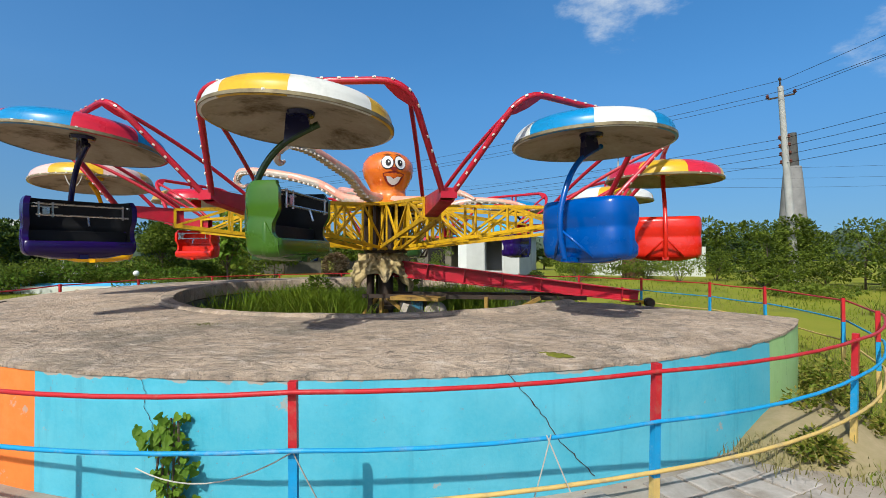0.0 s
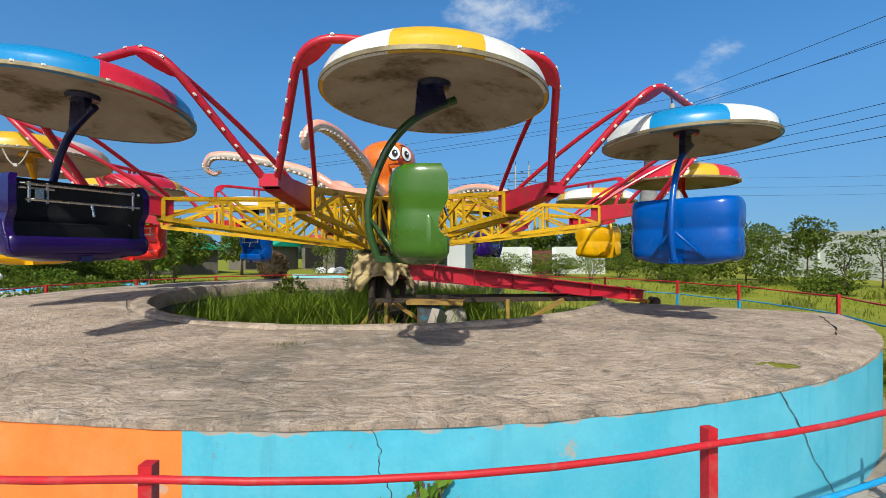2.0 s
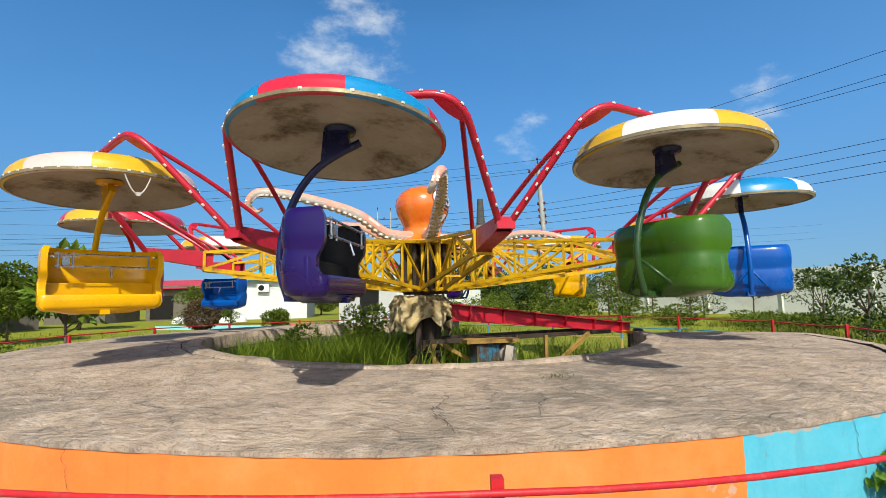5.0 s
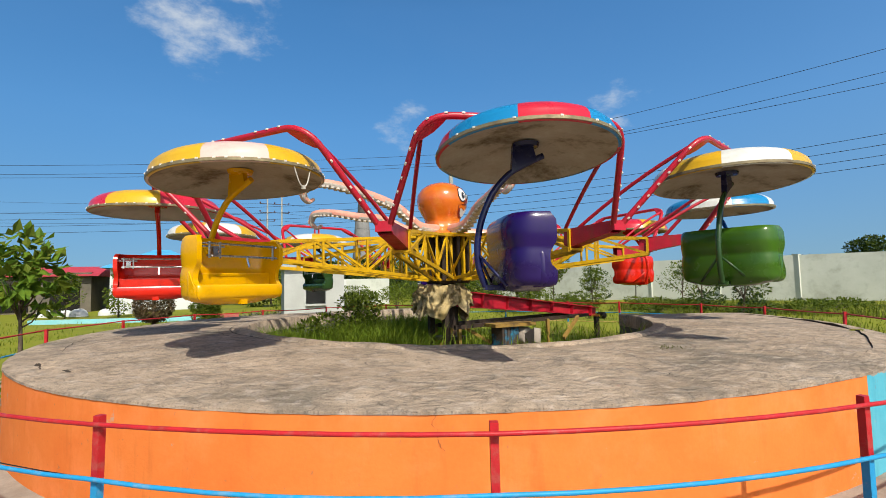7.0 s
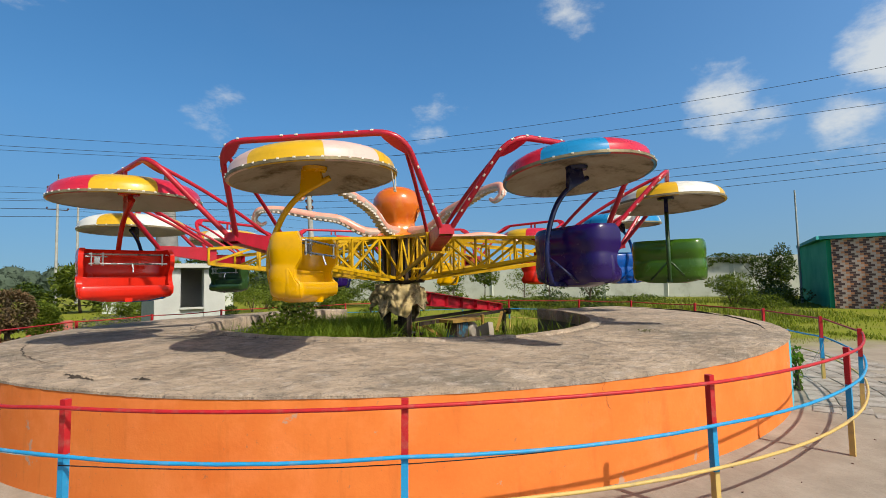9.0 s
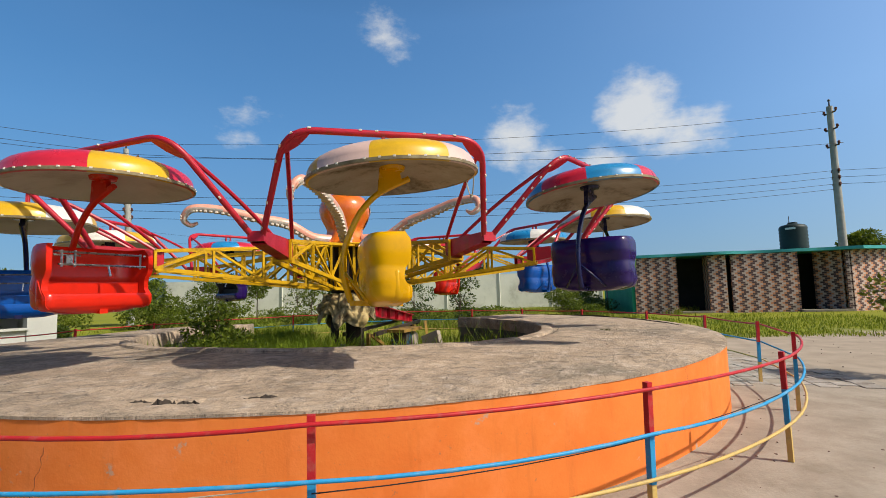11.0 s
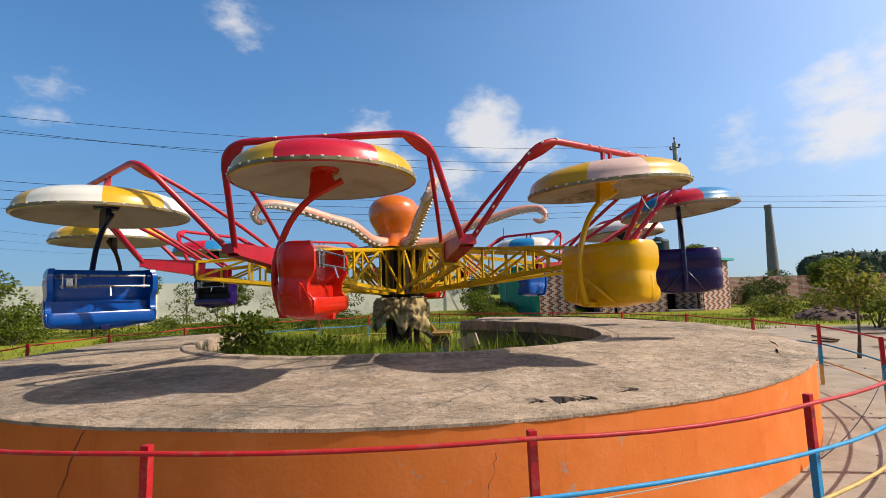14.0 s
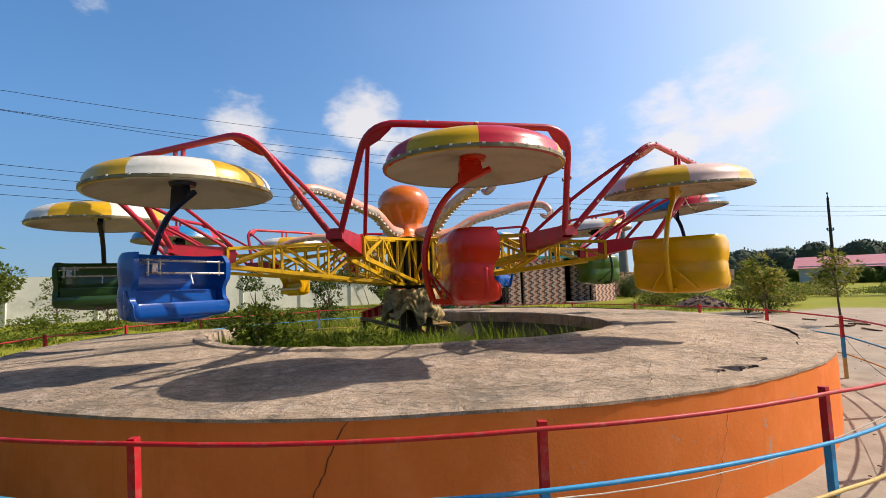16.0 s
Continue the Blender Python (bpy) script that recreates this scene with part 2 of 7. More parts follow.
def see_through(m, share):
    """Lets part of the light pass through a leaf."""
    nt = m.node_tree
    b = nt.nodes["Principled BSDF"]
    out = nt.nodes["Material Output"]
    thin = nt.nodes.new("ShaderNodeBsdfTranslucent")
    nt.links.new(b.inputs["Base Color"].links[0].from_socket, thin.inputs["Color"])
    mix = nt.nodes.new("ShaderNodeMixShader")
    mix.inputs[0].default_value = share
    b.inputs["Specular IOR Level"].default_value = 0.1
    nt.links.new(b.outputs[0], mix.inputs[1])
    nt.links.new(thin.outputs[0], mix.inputs[2])
    nt.links.new(mix.outputs[0], out.inputs["Surface"])


for leaf in (LEAF_A, LEAF_B, LEAF_MANGO, LEAF_CREEPER, GRASS, PIT_GRASS, DRY_GRASS):
    see_through(leaf, 0.42)
BARK = material("grey brown bark", (0.17, 0.13, 0.09), 0.85, second=(0.08, 0.06, 0.045), scale=14, amount=0.8, bump=0.6)
PALE_WALL = material("pale lime washed wall", (0.64, 0.65, 0.57), 0.85, second=(0.50, 0.51, 0.44), scale=0.8, amount=0.7, grain=25, dirt=(0.30, 0.30, 0.24), dirt_amount=0.55, dirt_scale=0.6)
BOOTH_WALL = material("grey cement render", (0.56, 0.56, 0.53), 0.85, second=(0.42, 0.42, 0.39), scale=1.5, amount=0.7, grain=30, bump=0.3)
WHITE_WALL = material("white painted wall", (0.72, 0.72, 0.70), 0.8, second=(0.56, 0.56, 0.54), scale=1.2, amount=0.5, grain=30)
BLUE_ROOF = material("light blue roof sheet", (0.10, 0.42, 0.72), 0.45, second=(0.07, 0.33, 0.6), scale=1.5, amount=0.5)
SHED_WALL = material("weathered brown shed wall", (0.20, 0.17, 0.13), 0.85, second=(0.11, 0.10, 0.08), scale=1.2, amount=0.8)
RED_ROOF = material("red roof sheet", (0.55, 0.05, 0.07), 0.5, second=(0.4, 0.05, 0.06), scale=1.5, amount=0.6)
PINK_ROOF = material("faded pink roof sheet", (0.55, 0.22, 0.26), 0.55, second=(0.42, 0.14, 0.17), scale=1.5, amount=0.6)
GREEN_WALL = material("sea green painted wall", (0.03, 0.42, 0.24), 0.7, second=(0.02, 0.30, 0.18), scale=1.2, amount=0.6)
TEAL_TRIM = material("turquoise roof edge", (0.06, 0.42, 0.42), 0.6, second=(0.05, 0.3, 0.32), scale=2, amount=0.6)
CONCRETE_POLE = material("spun concrete", (0.46, 0.45, 0.42), 0.85, second=(0.30, 0.29, 0.27), scale=3, amount=0.7, grain=50, bump=0.3)
BRICK = material("weathered red brick", (0.34, 0.15, 0.10), 0.9, second=(0.22, 0.11, 0.08), scale=2.5, amount=0.9, grain=9, bump=0.5, dirt=(0.42, 0.33, 0.27), dirt_amount=0.5, dirt_scale=1.5)
def coursed(m):
    """Adds courses of bricks with pale joints to a material, by the Object coordinates in metres."""
    nt = m.node_tree
    b = nt.nodes["Principled BSDF"]
    tone = b.inputs["Base Color"].links[0].from_socket
    co = nt.nodes.new("ShaderNodeTexCoord")
    turn_up = nt.nodes.new("ShaderNodeMapping")
    turn_up.inputs["Rotation"].default_value = (radians(90), 0, 0)
    nt.links.new(co.outputs["Object"], turn_up.inputs[0])
    bricks = nt.nodes.new("ShaderNodeTexBrick")
    for key, value in (("Scale", 1.0), ("Brick Width", 0.25), ("Row Height", 0.085), ("Mortar Size", 0.012), ("Bias", 0.0)):
        bricks.inputs[key].default_value = value
    nt.links.new(turn_up.outputs[0], bricks.inputs["Vector"])
    nt.links.new(tone, bricks.inputs["Color1"])
    bricks.inputs["Color2"].default_value = (0.13, 0.05, 0.035, 1)
    bricks.inputs["Mortar"].default_value = (0.30, 0.25, 0.21, 1)
    nt.links.new(bricks.outputs["Color"], b.inputs["Base Color"])


coursed(BRICK)
SOOT_BRICK = material("sooty brick", (0.10, 0.095, 0.09), 0.9, second=(0.06, 0.06, 0.06), scale=0.6, amount=0.8)
# the brick's grey is lifted to carry the air between it and the ride
CHIMNEY = material("sooty kiln brick lightened for haze", (0.30, 0.285, 0.28), 0.9, second=(0.17, 0.165, 0.165), scale=0.25, amount=0.9, grain=5, bump=0.5)
BLACK_PLASTIC = material("black plastic tank", (0.015, 0.03, 0.03), 0.45, second=(0.03, 0.05, 0.05), scale=3, amount=0.6)
# near-black plaster: the shade inside the washroom is put into its colour
SHADE_PLASTER = material("inside plaster coloured dark for shade", (0.05, 0.048, 0.045), 0.9, second=(0.03, 0.03, 0.03), scale=2, amount=0.8)
DARK_OPENING = material("dark interior", (0.02, 0.018, 0.016), 0.9, bump=0)
BROWN_METAL = material("rusty brown gate sheet", (0.16, 0.045, 0.03), 0.7, second=(0.10, 0.04, 0.03), scale=3, amount=0.8)
RUBBLE = material("broken brick rubble", (0.22, 0.13, 0.10), 0.95, second=(0.12, 0.10, 0.09), scale=4, amount=0.9, grain=25, bump=0.5, spread=0.3)
PINK_PAINT = material("faded pink paint", (0.62, 0.16, 0.13), 0.7, second=(0.45, 0.14, 0.11), scale=4, amount=0.7)
POOL_BLUE = material("pale blue painted kerb", (0.25, 0.62, 0.68), 0.6, second=(0.4, 0.66, 0.66), scale=2, amount=0.6)
CABLE = material("black cable", (0.02, 0.02, 0.022), 0.6, bump=0)
PLY = material("brown timber", (0.20, 0.10, 0.05), 0.7, second=(0.11, 0.06, 0.035), scale=9, amount=0.8, bump=0.3)
P_RED = material("red post paint", (0.56, 0.02, 0.03), 0.45, second=(0.34, 0.02, 0.02), scale=9, amount=0.6, dirt=(0.35, 0.16, 0.12), dirt_amount=0.4, dirt_scale=14)
P_BLUE = material("sky blue post paint", (0.02, 0.33, 0.66), 0.45, second=(0.03, 0.24, 0.48), scale=9, amount=0.6, dirt=(0.3, 0.38, 0.42), dirt_amount=0.4, dirt_scale=14)
P_YELLOW = material("pale yellow post paint", (0.68, 0.46, 0.14), 0.5, second=(0.5, 0.36, 0.14), scale=9, amount=0.6, dirt=(0.3, 0.24, 0.16), dirt_amount=0.5, dirt_scale=12)


def layered(name, base, over, edge, rough=0.85, bump=0.12, scale=2.0):
    """A rendered wall: coarse base with a coat of paint that ends in a ragged line below the top edge and flakes off in places."""
    m = material(name, over[0], rough, second=over[1], scale=scale, amount=0.55, grain=45, bump=bump)
    base, over = dull(base), (dull(over[0]), dull(over[1]))
    nt = m.node_tree
    b = nt.nodes["Principled BSDF"]
    paint = b.inputs["Base Color"].links[0].from_socket
    co = nt.nodes.new("ShaderNodeTexCoord")
    sep = nt.nodes.new("ShaderNodeSeparateXYZ")
    nt.links.new(co.outputs["Object"], sep.inputs[0])
    n1 = nt.nodes.new("ShaderNodeTexNoise")
    n1.inputs["Scale"].default_value, n1.inputs["Detail"].default_value = 7.0, 9.0
    nt.links.new(co.outputs["Object"], n1.inputs["Vector"])
    up = nt.nodes.new("ShaderNodeMath")
    up.operation = "MULTIPLY_ADD"
    nt.links.new(n1.outputs["Fac"], up.inputs[0])
    up.inputs[1].default_value = 0.14
    nt.links.new(sep.outputs["Z"], up.inputs[2])
    cut = nt.nodes.new("ShaderNodeMapRange")
    for i, v in enumerate((edge, edge + 0.006, 0.0, 1.0), 1):
        cut.inputs[i].default_value = v
    nt.links.new(up.outputs[0], cut.inputs[0])
    n2 = nt.nodes.new("ShaderNodeTexNoise")
    n2.inputs["Scale"].default_value, n2.inputs["Detail"].default_value, n2.inputs["Roughness"].default_value = 3.3, 9.0, 0.7
    nt.links.new(co.outputs["Object"], n2.inputs["Vector"])
    flake = nt.nodes.new("ShaderNodeMapRange")
    for i, v in enumerate((0.645, 0.675, 0.0, 0.75), 1):
        flake.inputs[i].default_value = v
    nt.links.new(n2.outputs["Fac"], flake.inputs[0])
    most = nt.nodes.new("ShaderNodeMath")
    most.operation = "MAXIMUM"
    nt.links.new(cut.outputs[0], most.inputs[0])
    nt.links.new(flake.outputs[0], most.inputs[1])
    mix = nt.nodes.new("ShaderNodeMix")
    mix.data_type = "RGBA"
    nt.links.new(most.outputs[0], mix.inputs[0])
    nt.links.new(paint, mix.inputs[6])
    mix.inputs[7].default_value = (*base, 1.0)
    tone = mix.outputs[2]
    # scuffs and pits in the plaster, and rain streaks that run down from the top
    for size, squash, lo, hi, much, colour in ((30.0, 1.0, 0.64, 0.72, 0.55, (0.20, 0.12, 0.08)), (9.0, 0.12, 0.56, 0.78, 0.35, tuple(c * 0.45 for c in over[0])), (2.3, 1.0, 0.50, 0.72, 0.35, tuple(min(1.0, c * 1.25 + 0.06) for c in over[0]))):
        place = nt.nodes.new("ShaderNodeMapping")
        place.inputs["Scale"].default_value = (1.0, 1.0, squash)
        nt.links.new(co.outputs["Object"], place.inputs[0])
        spots = nt.nodes.new("ShaderNodeTexNoise")
        spots.inputs["Scale"].default_value, spots.inputs["Detail"].default_value, spots.inputs["Roughness"].default_value = size, 6.0, 0.65
        nt.links.new(place.outputs[0], spots.inputs["Vector"])
        ramp = nt.nodes.new("ShaderNodeMapRange")
        for i, v in enumerate((lo, hi, 0.0, much), 1):
            ramp.inputs[i].default_value = v
        nt.links.new(spots.outputs["Fac"], ramp.inputs[0])
        lay = nt.nodes.new("ShaderNodeMix")
        lay.data_type = "RGBA"
        nt.links.new(ramp.outputs[0], lay.inputs[0])
        nt.links.new(tone, lay.inputs[6])
        lay.inputs[7].default_value = (*colour, 1.0)
        tone = lay.outputs[2]
    nt.links.new(tone, b.inputs["Base Color"])
    return m


WALL_BLUE = layered("sky blue wall paint", (0.42, 0.36, 0.29), ((0.075, 0.42, 0.56), (0.20, 0.53, 0.62)), 0.748)
WALL_ORANGE = layered("orange wall paint", (0.42, 0.36, 0.29), ((0.88, 0.245, 0.055), (0.78, 0.165, 0.032)), 0.822)
WALL_GREEN = layered("light green wall paint", (0.42, 0.36, 0.29), ((0.36, 0.58, 0.22), (0.42, 0.56, 0.30)), 0.765)
def slab_material():
    """Worn cement: tan screed brushed round the ring, rubbed to pale and dark patches, with fine pitting."""
    m = material("weathered cement slab", (0.66, 0.505, 0.375), 0.92, second=(0.36, 0.270, 0.195), scale=1.7, amount=0.8, grain=55, bump=0.0, dirt=(0.165, 0.147, 0.118), dirt_amount=0.68, dirt_scale=0.75, detail=12.0)
    nt = m.node_tree
    b = nt.nodes["Principled BSDF"]
    tone = b.inputs["Base Color"].links[0].from_socket
    def node(kind, **values):
        n = nt.nodes.new(kind)
        for k, v in values.items():
            n.inputs[k].default_value = v
        return n
    def math_node(op, a, c):
        n = nt.nodes.new("ShaderNodeMath")
        n.operation = op
        for i, v in enumerate((a, c)):
            if isinstance(v, (int, float)):
                n.inputs[i].default_value = v
            else:
                nt.links.new(v, n.inputs[i])
        return n.outputs[0]
    co = node("ShaderNodeTexCoord")
    sep = node("ShaderNodeSeparateXYZ")
    nt.links.new(co.outputs["Object"], sep.inputs[0])
    r = math_node("SQRT", math_node("ADD", math_node("MULTIPLY", sep.outputs[0], sep.outputs[0]), math_node("MULTIPLY", sep.outputs[1], sep.outputs[1])), 0)
    ang = math_node("ARCTAN2", sep.outputs[1], sep.outputs[0])
    polar = node("ShaderNodeCombineXYZ")
    nt.links.new(math_node("MULTIPLY", r, 9.5), polar.inputs[0])
    nt.links.new(math_node("MULTIPLY", ang, 24.0), polar.inputs[1])
    streak = node("ShaderNodeTexNoise", Scale=1.0, Detail=8.0, Roughness=0.62, Distortion=1.6)
    nt.links.new(polar.outputs[0], streak.inputs["Vector"])
    pits = node("ShaderNodeTexNoise", Scale=85.0, Detail=4.0, Roughness=0.7)
    nt.links.new(co.outputs["Object"], pits.inputs["Vector"])
    blots = node("ShaderNodeTexNoise", Scale=3.2, Detail=10.0, Roughness=0.72, Distortion=0.8)
    nt.links.new(co.outputs["Object"], blots.inputs["Vector"])
    lumps = node("ShaderNodeTexNoise", Scale=7.0, Detail=9.0, Roughness=0.7)
    nt.links.new(co.outputs["Object"], lumps.inputs["Vector"])
    for src, lo, hi, much, colour in ((streak, 0.48, 0.67, 0.60, (0.20, 0.155, 0.12)), (blots, 0.48, 0.64, 0.6, (0.215, 0.185, 0.155)), (lumps, 0.52, 0.68, 0.55, (0.76, 0.63, 0.53)), (pits, 0.54, 0.68, 0.75, (0.13, 0.105, 0.085))):
        rng_node = node("ShaderNodeMapRange")
        for i, v in enumerate((lo, hi, 0.0, much), 1):
            rng_node.inputs[i].default_value = v
        nt.links.new(src.outputs["Fac"], rng_node.inputs[0])
        mix = nt.nodes.new("ShaderNodeMix")
        mix.data_type = "RGBA"
        nt.links.new(rng_node.outputs[0], mix.inputs[0])
        nt.links.new(tone, mix.inputs[6])
        mix.inputs[7].default_value = (*dull(colour), 1.0)
        tone = mix.outputs[2]
    # crazing: a net of hairline cracks that comes and goes
    warp = node("ShaderNodeVectorMath")
    warp.operation = "MULTIPLY_ADD"
    warp.inputs[1].default_value = (0.16, 0.16, 0.16)
    nt.links.new(lumps.outputs["Color"], warp.inputs[0])
    nt.links.new(co.outputs["Object"], warp.inputs[2])
    net = node("ShaderNodeTexVoronoi", Scale=3.6)
    net.feature = "DISTANCE_TO_EDGE"
    nt.links.new(warp.outputs[0], net.inputs["Vector"])
    line = math_node("LESS_THAN", net.outputs["Distance"], 0.016)
    where = node("ShaderNodeMapRange")
    for i, v in enumerate((0.46, 0.60, 0.0, 0.62), 1):
        where.inputs[i].default_value = v
    nt.links.new(blots.outputs["Fac"], where.inputs[0])
    mix = nt.nodes.new("ShaderNodeMix")
    mix.data_type = "RGBA"
    nt.links.new(math_node("MULTIPLY", line, where.outputs[0]), mix.inputs[0])
    nt.links.new(tone, mix.inputs[6])
    mix.inputs[7].default_value = (*dull((0.12, 0.10, 0.085)), 1.0)
    tone = mix.outputs[2]
    nt.links.new(tone, b.inputs["Base Color"])
    height = math_node("ADD", math_node("MULTIPLY", streak.outputs["Fac"], 1.0), math_node("ADD", math_node("MULTIPLY", lumps.outputs["Fac"], 0.7), math_node("MULTIPLY", pits.outputs["Fac"], 0.18)))
    bump = node("ShaderNodeBump", Strength=1.0, Distance=0.038)
    nt.links.new(height, bump.inputs["Height"])
    nt.links.new(bump.outputs[0], b.inputs["Normal"])
    return m


SLAB = slab_material()
PIT_WALL = material("damp pit render", (0.20, 0.19, 0.155), 0.9, second=(0.09, 0.09, 0.07), scale=2.0, amount=0.9, grain=25, bump=0.4, dirt=(0.05, 0.07, 0.03), dirt_amount=0.7, dirt_scale=1.6)
PAVING = material("dusty cement paving", (0.43, 0.365, 0.30), 0.92, second=(0.28, 0.23, 0.185), scale=2.4, amount=0.9, grain=40, bump=0.6, dirt=(0.20, 0.15, 0.11), dirt_amount=0.6, dirt_scale=0.8, detail=9.0)
PAVER = material("worn paving slab", (0.45, 0.40, 0.36), 0.92, second=(0.30, 0.26, 0.225), scale=6, amount=0.9, grain=45, bump=0.5, spread=0.16, dirt=(0.22, 0.17, 0.13), dirt_amount=0.5, dirt_scale=3)
SOIL = material("dark pit soil", (0.10, 0.085, 0.05), 0.95, second=(0.06, 0.08, 0.03), scale=2, amount=0.9, bump=0.5)
CRACK = material("open crack", (0.07, 0.055, 0.045), 0.95, bump=0)
DRY_SOIL = material("dry weedy soil", (0.36, 0.28, 0.17), 0.95, second=(0.22, 0.19, 0.08), scale=3, amount=0.9, grain=22, bump=0.5)
MOSS_GREEN = material("yellow green moss", (0.22, 0.21, 0.03), 0.95, second=(0.11, 0.12, 0.02), scale=14, amount=0.9, grain=60, bump=0.8)
MOSS = material("dry moss", (0.17, 0.16, 0.05), 0.95, second=(0.09, 0.10, 0.03), scale=12, amount=0.9, bump=0.6)


def ground_material():
    """Grass with bare sandy ground south of the ride, the two meeting along an uneven line."""
    m = material("grass and bare ground", (0.20, 0.235, 0.015), 0.95, second=(0.29, 0.27, 0.035), scale=0.5, amount=0.9, grain=9, bump=0.6, dirt=(0.10, 0.15, 0.03), dirt_amount=0.6, dirt_scale=0.25)
    nt = m.node_tree
    b = nt.nodes["Principled BSDF"]
    grass = b.inputs["Base Color"].links[0].from_socket
    co = nt.nodes.new("ShaderNodeTexCoord")
    n = nt.nodes.new("ShaderNodeTexNoise")
    n.inputs["Scale"].default_value, n.inputs["Detail"].default_value = 0.45, 9.0
    nt.links.new(co.outputs["Object"], n.inputs["Vector"])
    fine = nt.nodes.new("ShaderNodeTexNoise")
    fine.inputs["Scale"].default_value, fine.inputs["Detail"].default_value = 2.2, 9.0
    nt.links.new(co.outputs["Object"], fine.inputs["Vector"])
    sub = nt.nodes.new("ShaderNodeVectorMath")
    sub.operation = "DISTANCE"
    sub.inputs[1].default_value = (-3.0, -11.0, 0.0)
    nt.links.new(co.outputs["Object"], sub.inputs[0])
    add = nt.nodes.new("ShaderNodeMath")
    add.operation = "MULTIPLY_ADD"
    nt.links.new(n.outputs["Fac"], add.inputs[0])
    add.inputs[1].default_value = 5.0
    nt.links.new(sub.outputs["Value"], add.inputs[2])
    cut = nt.nodes.new("ShaderNodeMapRange")
    for i, v in enumerate((13.2, 14.6, 1.0, 0.0), 1):
        cut.inputs[i].default_value = v
    nt.links.new(add.outputs[0], cut.inputs[0])
    sand = nt.nodes.new("ShaderNodeMix")
    sand.data_type = "RGBA"
    nt.links.new(fine.outputs["Fac"], sand.inputs[0])
    sand.inputs[6].default_value = (0.18, 0.14, 0.105, 1)
    sand.inputs[7].default_value = (0.40, 0.33, 0.265, 1)
    mix = nt.nodes.new("ShaderNodeMix")
    mix.data_type = "RGBA"
    nt.links.new(cut.outputs[0], mix.inputs[0])
    nt.links.new(grass, mix.inputs[6])
    nt.links.new(sand.outputs[2], mix.inputs[7])
    nt.links.new(mix.outputs[2], b.inputs["Base Color"])
    return m


GROUND = ground_material()


def tile_material():
    """Narrow glazed wall tiles laid in upright zigzag columns, pale pink against dark brown, with thin joints."""
    m = material("two-tone wall tile", (0.66, 0.50, 0.43), 0.6, second=(0.52, 0.38, 0.32), scale=3, amount=0.5)
    nt = m.node_tree
    b = nt.nodes["Principled BSDF"]
    pale = b.inputs["Base Color"].links[0].from_socket
    def math_node(op, a, c=0.0):
        n = nt.nodes.new("ShaderNodeMath")
        n.operation = op
        for i, v in enumerate((a, c)):
            if isinstance(v, (int, float)):
                n.inputs[i].default_value = v
            else:
                nt.links.new(v, n.inputs[i])
        return n.outputs[0]
    def mixed(fac, a, colour):
        n = nt.nodes.new("ShaderNodeMix")
        n.data_type = "RGBA"
        nt.links.new(fac, n.inputs[0])
        nt.links.new(a, n.inputs[6])
        n.inputs[7].default_value = (*colour, 1.0)
        return n.outputs[2]
    co = nt.nodes.new("ShaderNodeTexCoord")
    sep = nt.nodes.new("ShaderNodeSeparateXYZ")
    nt.links.new(co.outputs["UV"], sep.inputs[0])
    course = math_node("FLOOR", math_node("DIVIDE", sep.outputs[1], 0.085))
    zig = math_node("PINGPONG", course, 2.0)
    along = math_node("FRACT", math_node("DIVIDE", math_node("ADD", sep.outputs[0], math_node("MULTIPLY", zig, 0.10)), 0.44))
    dark = math_node("LESS_THAN", along, 0.42)
    warm = math_node("LESS_THAN", math_node("ABSOLUTE", math_node("SUBTRACT", along, 0.54)), 0.12)
    row = math_node("LESS_THAN", math_node("FRACT", math_node("DIVIDE", sep.outputs[1], 0.085)), 0.14)
    tone = mixed(dark, pale, (0.09, 0.05, 0.05))
    tone = mixed(warm, tone, (0.50, 0.21, 0.11))
    tone = mixed(math_node("MULTIPLY", row, 0.75), tone, (0.36, 0.28, 0.24))
    nt.links.new(tone, b.inputs["Base Color"])
    return m


TILE = tile_material()


# ---- mesh helpers: a shape is (vertices, faces); shapes are joined with material slots ----
def box(sx, sy, sz, cx=0.0, cy=0.0, cz=0.0):
    v = [(cx + a * sx / 2, cy + b * sy / 2, cz + c * sz / 2) for a in (-1, 1) for b in (-1, 1) for c in (-1, 1)]
    return v, [(0, 1, 3, 2), (4, 6, 7, 5), (0, 4, 5, 1), (2, 3, 7, 6), (0, 2, 6, 4), (1, 5, 7, 3)]


def beam(p, q, w, h, up=(0, 0, 1)):
    """A rectangular bar from p to q, w wide and h deep."""
    p, q = Vector(p), Vector(q)
    d = (q - p).normalized()
    up = Vector(up)
    if abs(d.dot(up)) > 0.99:
        up = Vector((1, 0, 0))
    s = d.cross(up).normalized()
    u = s.cross(d)
    v = [tuple(e + s * (a * w / 2) + u * (b * h / 2)) for e in (p, q) for a, b in ((-1, -1), (1, -1), (1, 1), (-1, 1))]
    return v, [(3, 2, 1, 0), (4, 5, 6, 7), (0, 1, 5, 4), (1, 2, 6, 5), (2, 3, 7, 6), (3, 0, 4, 7)]


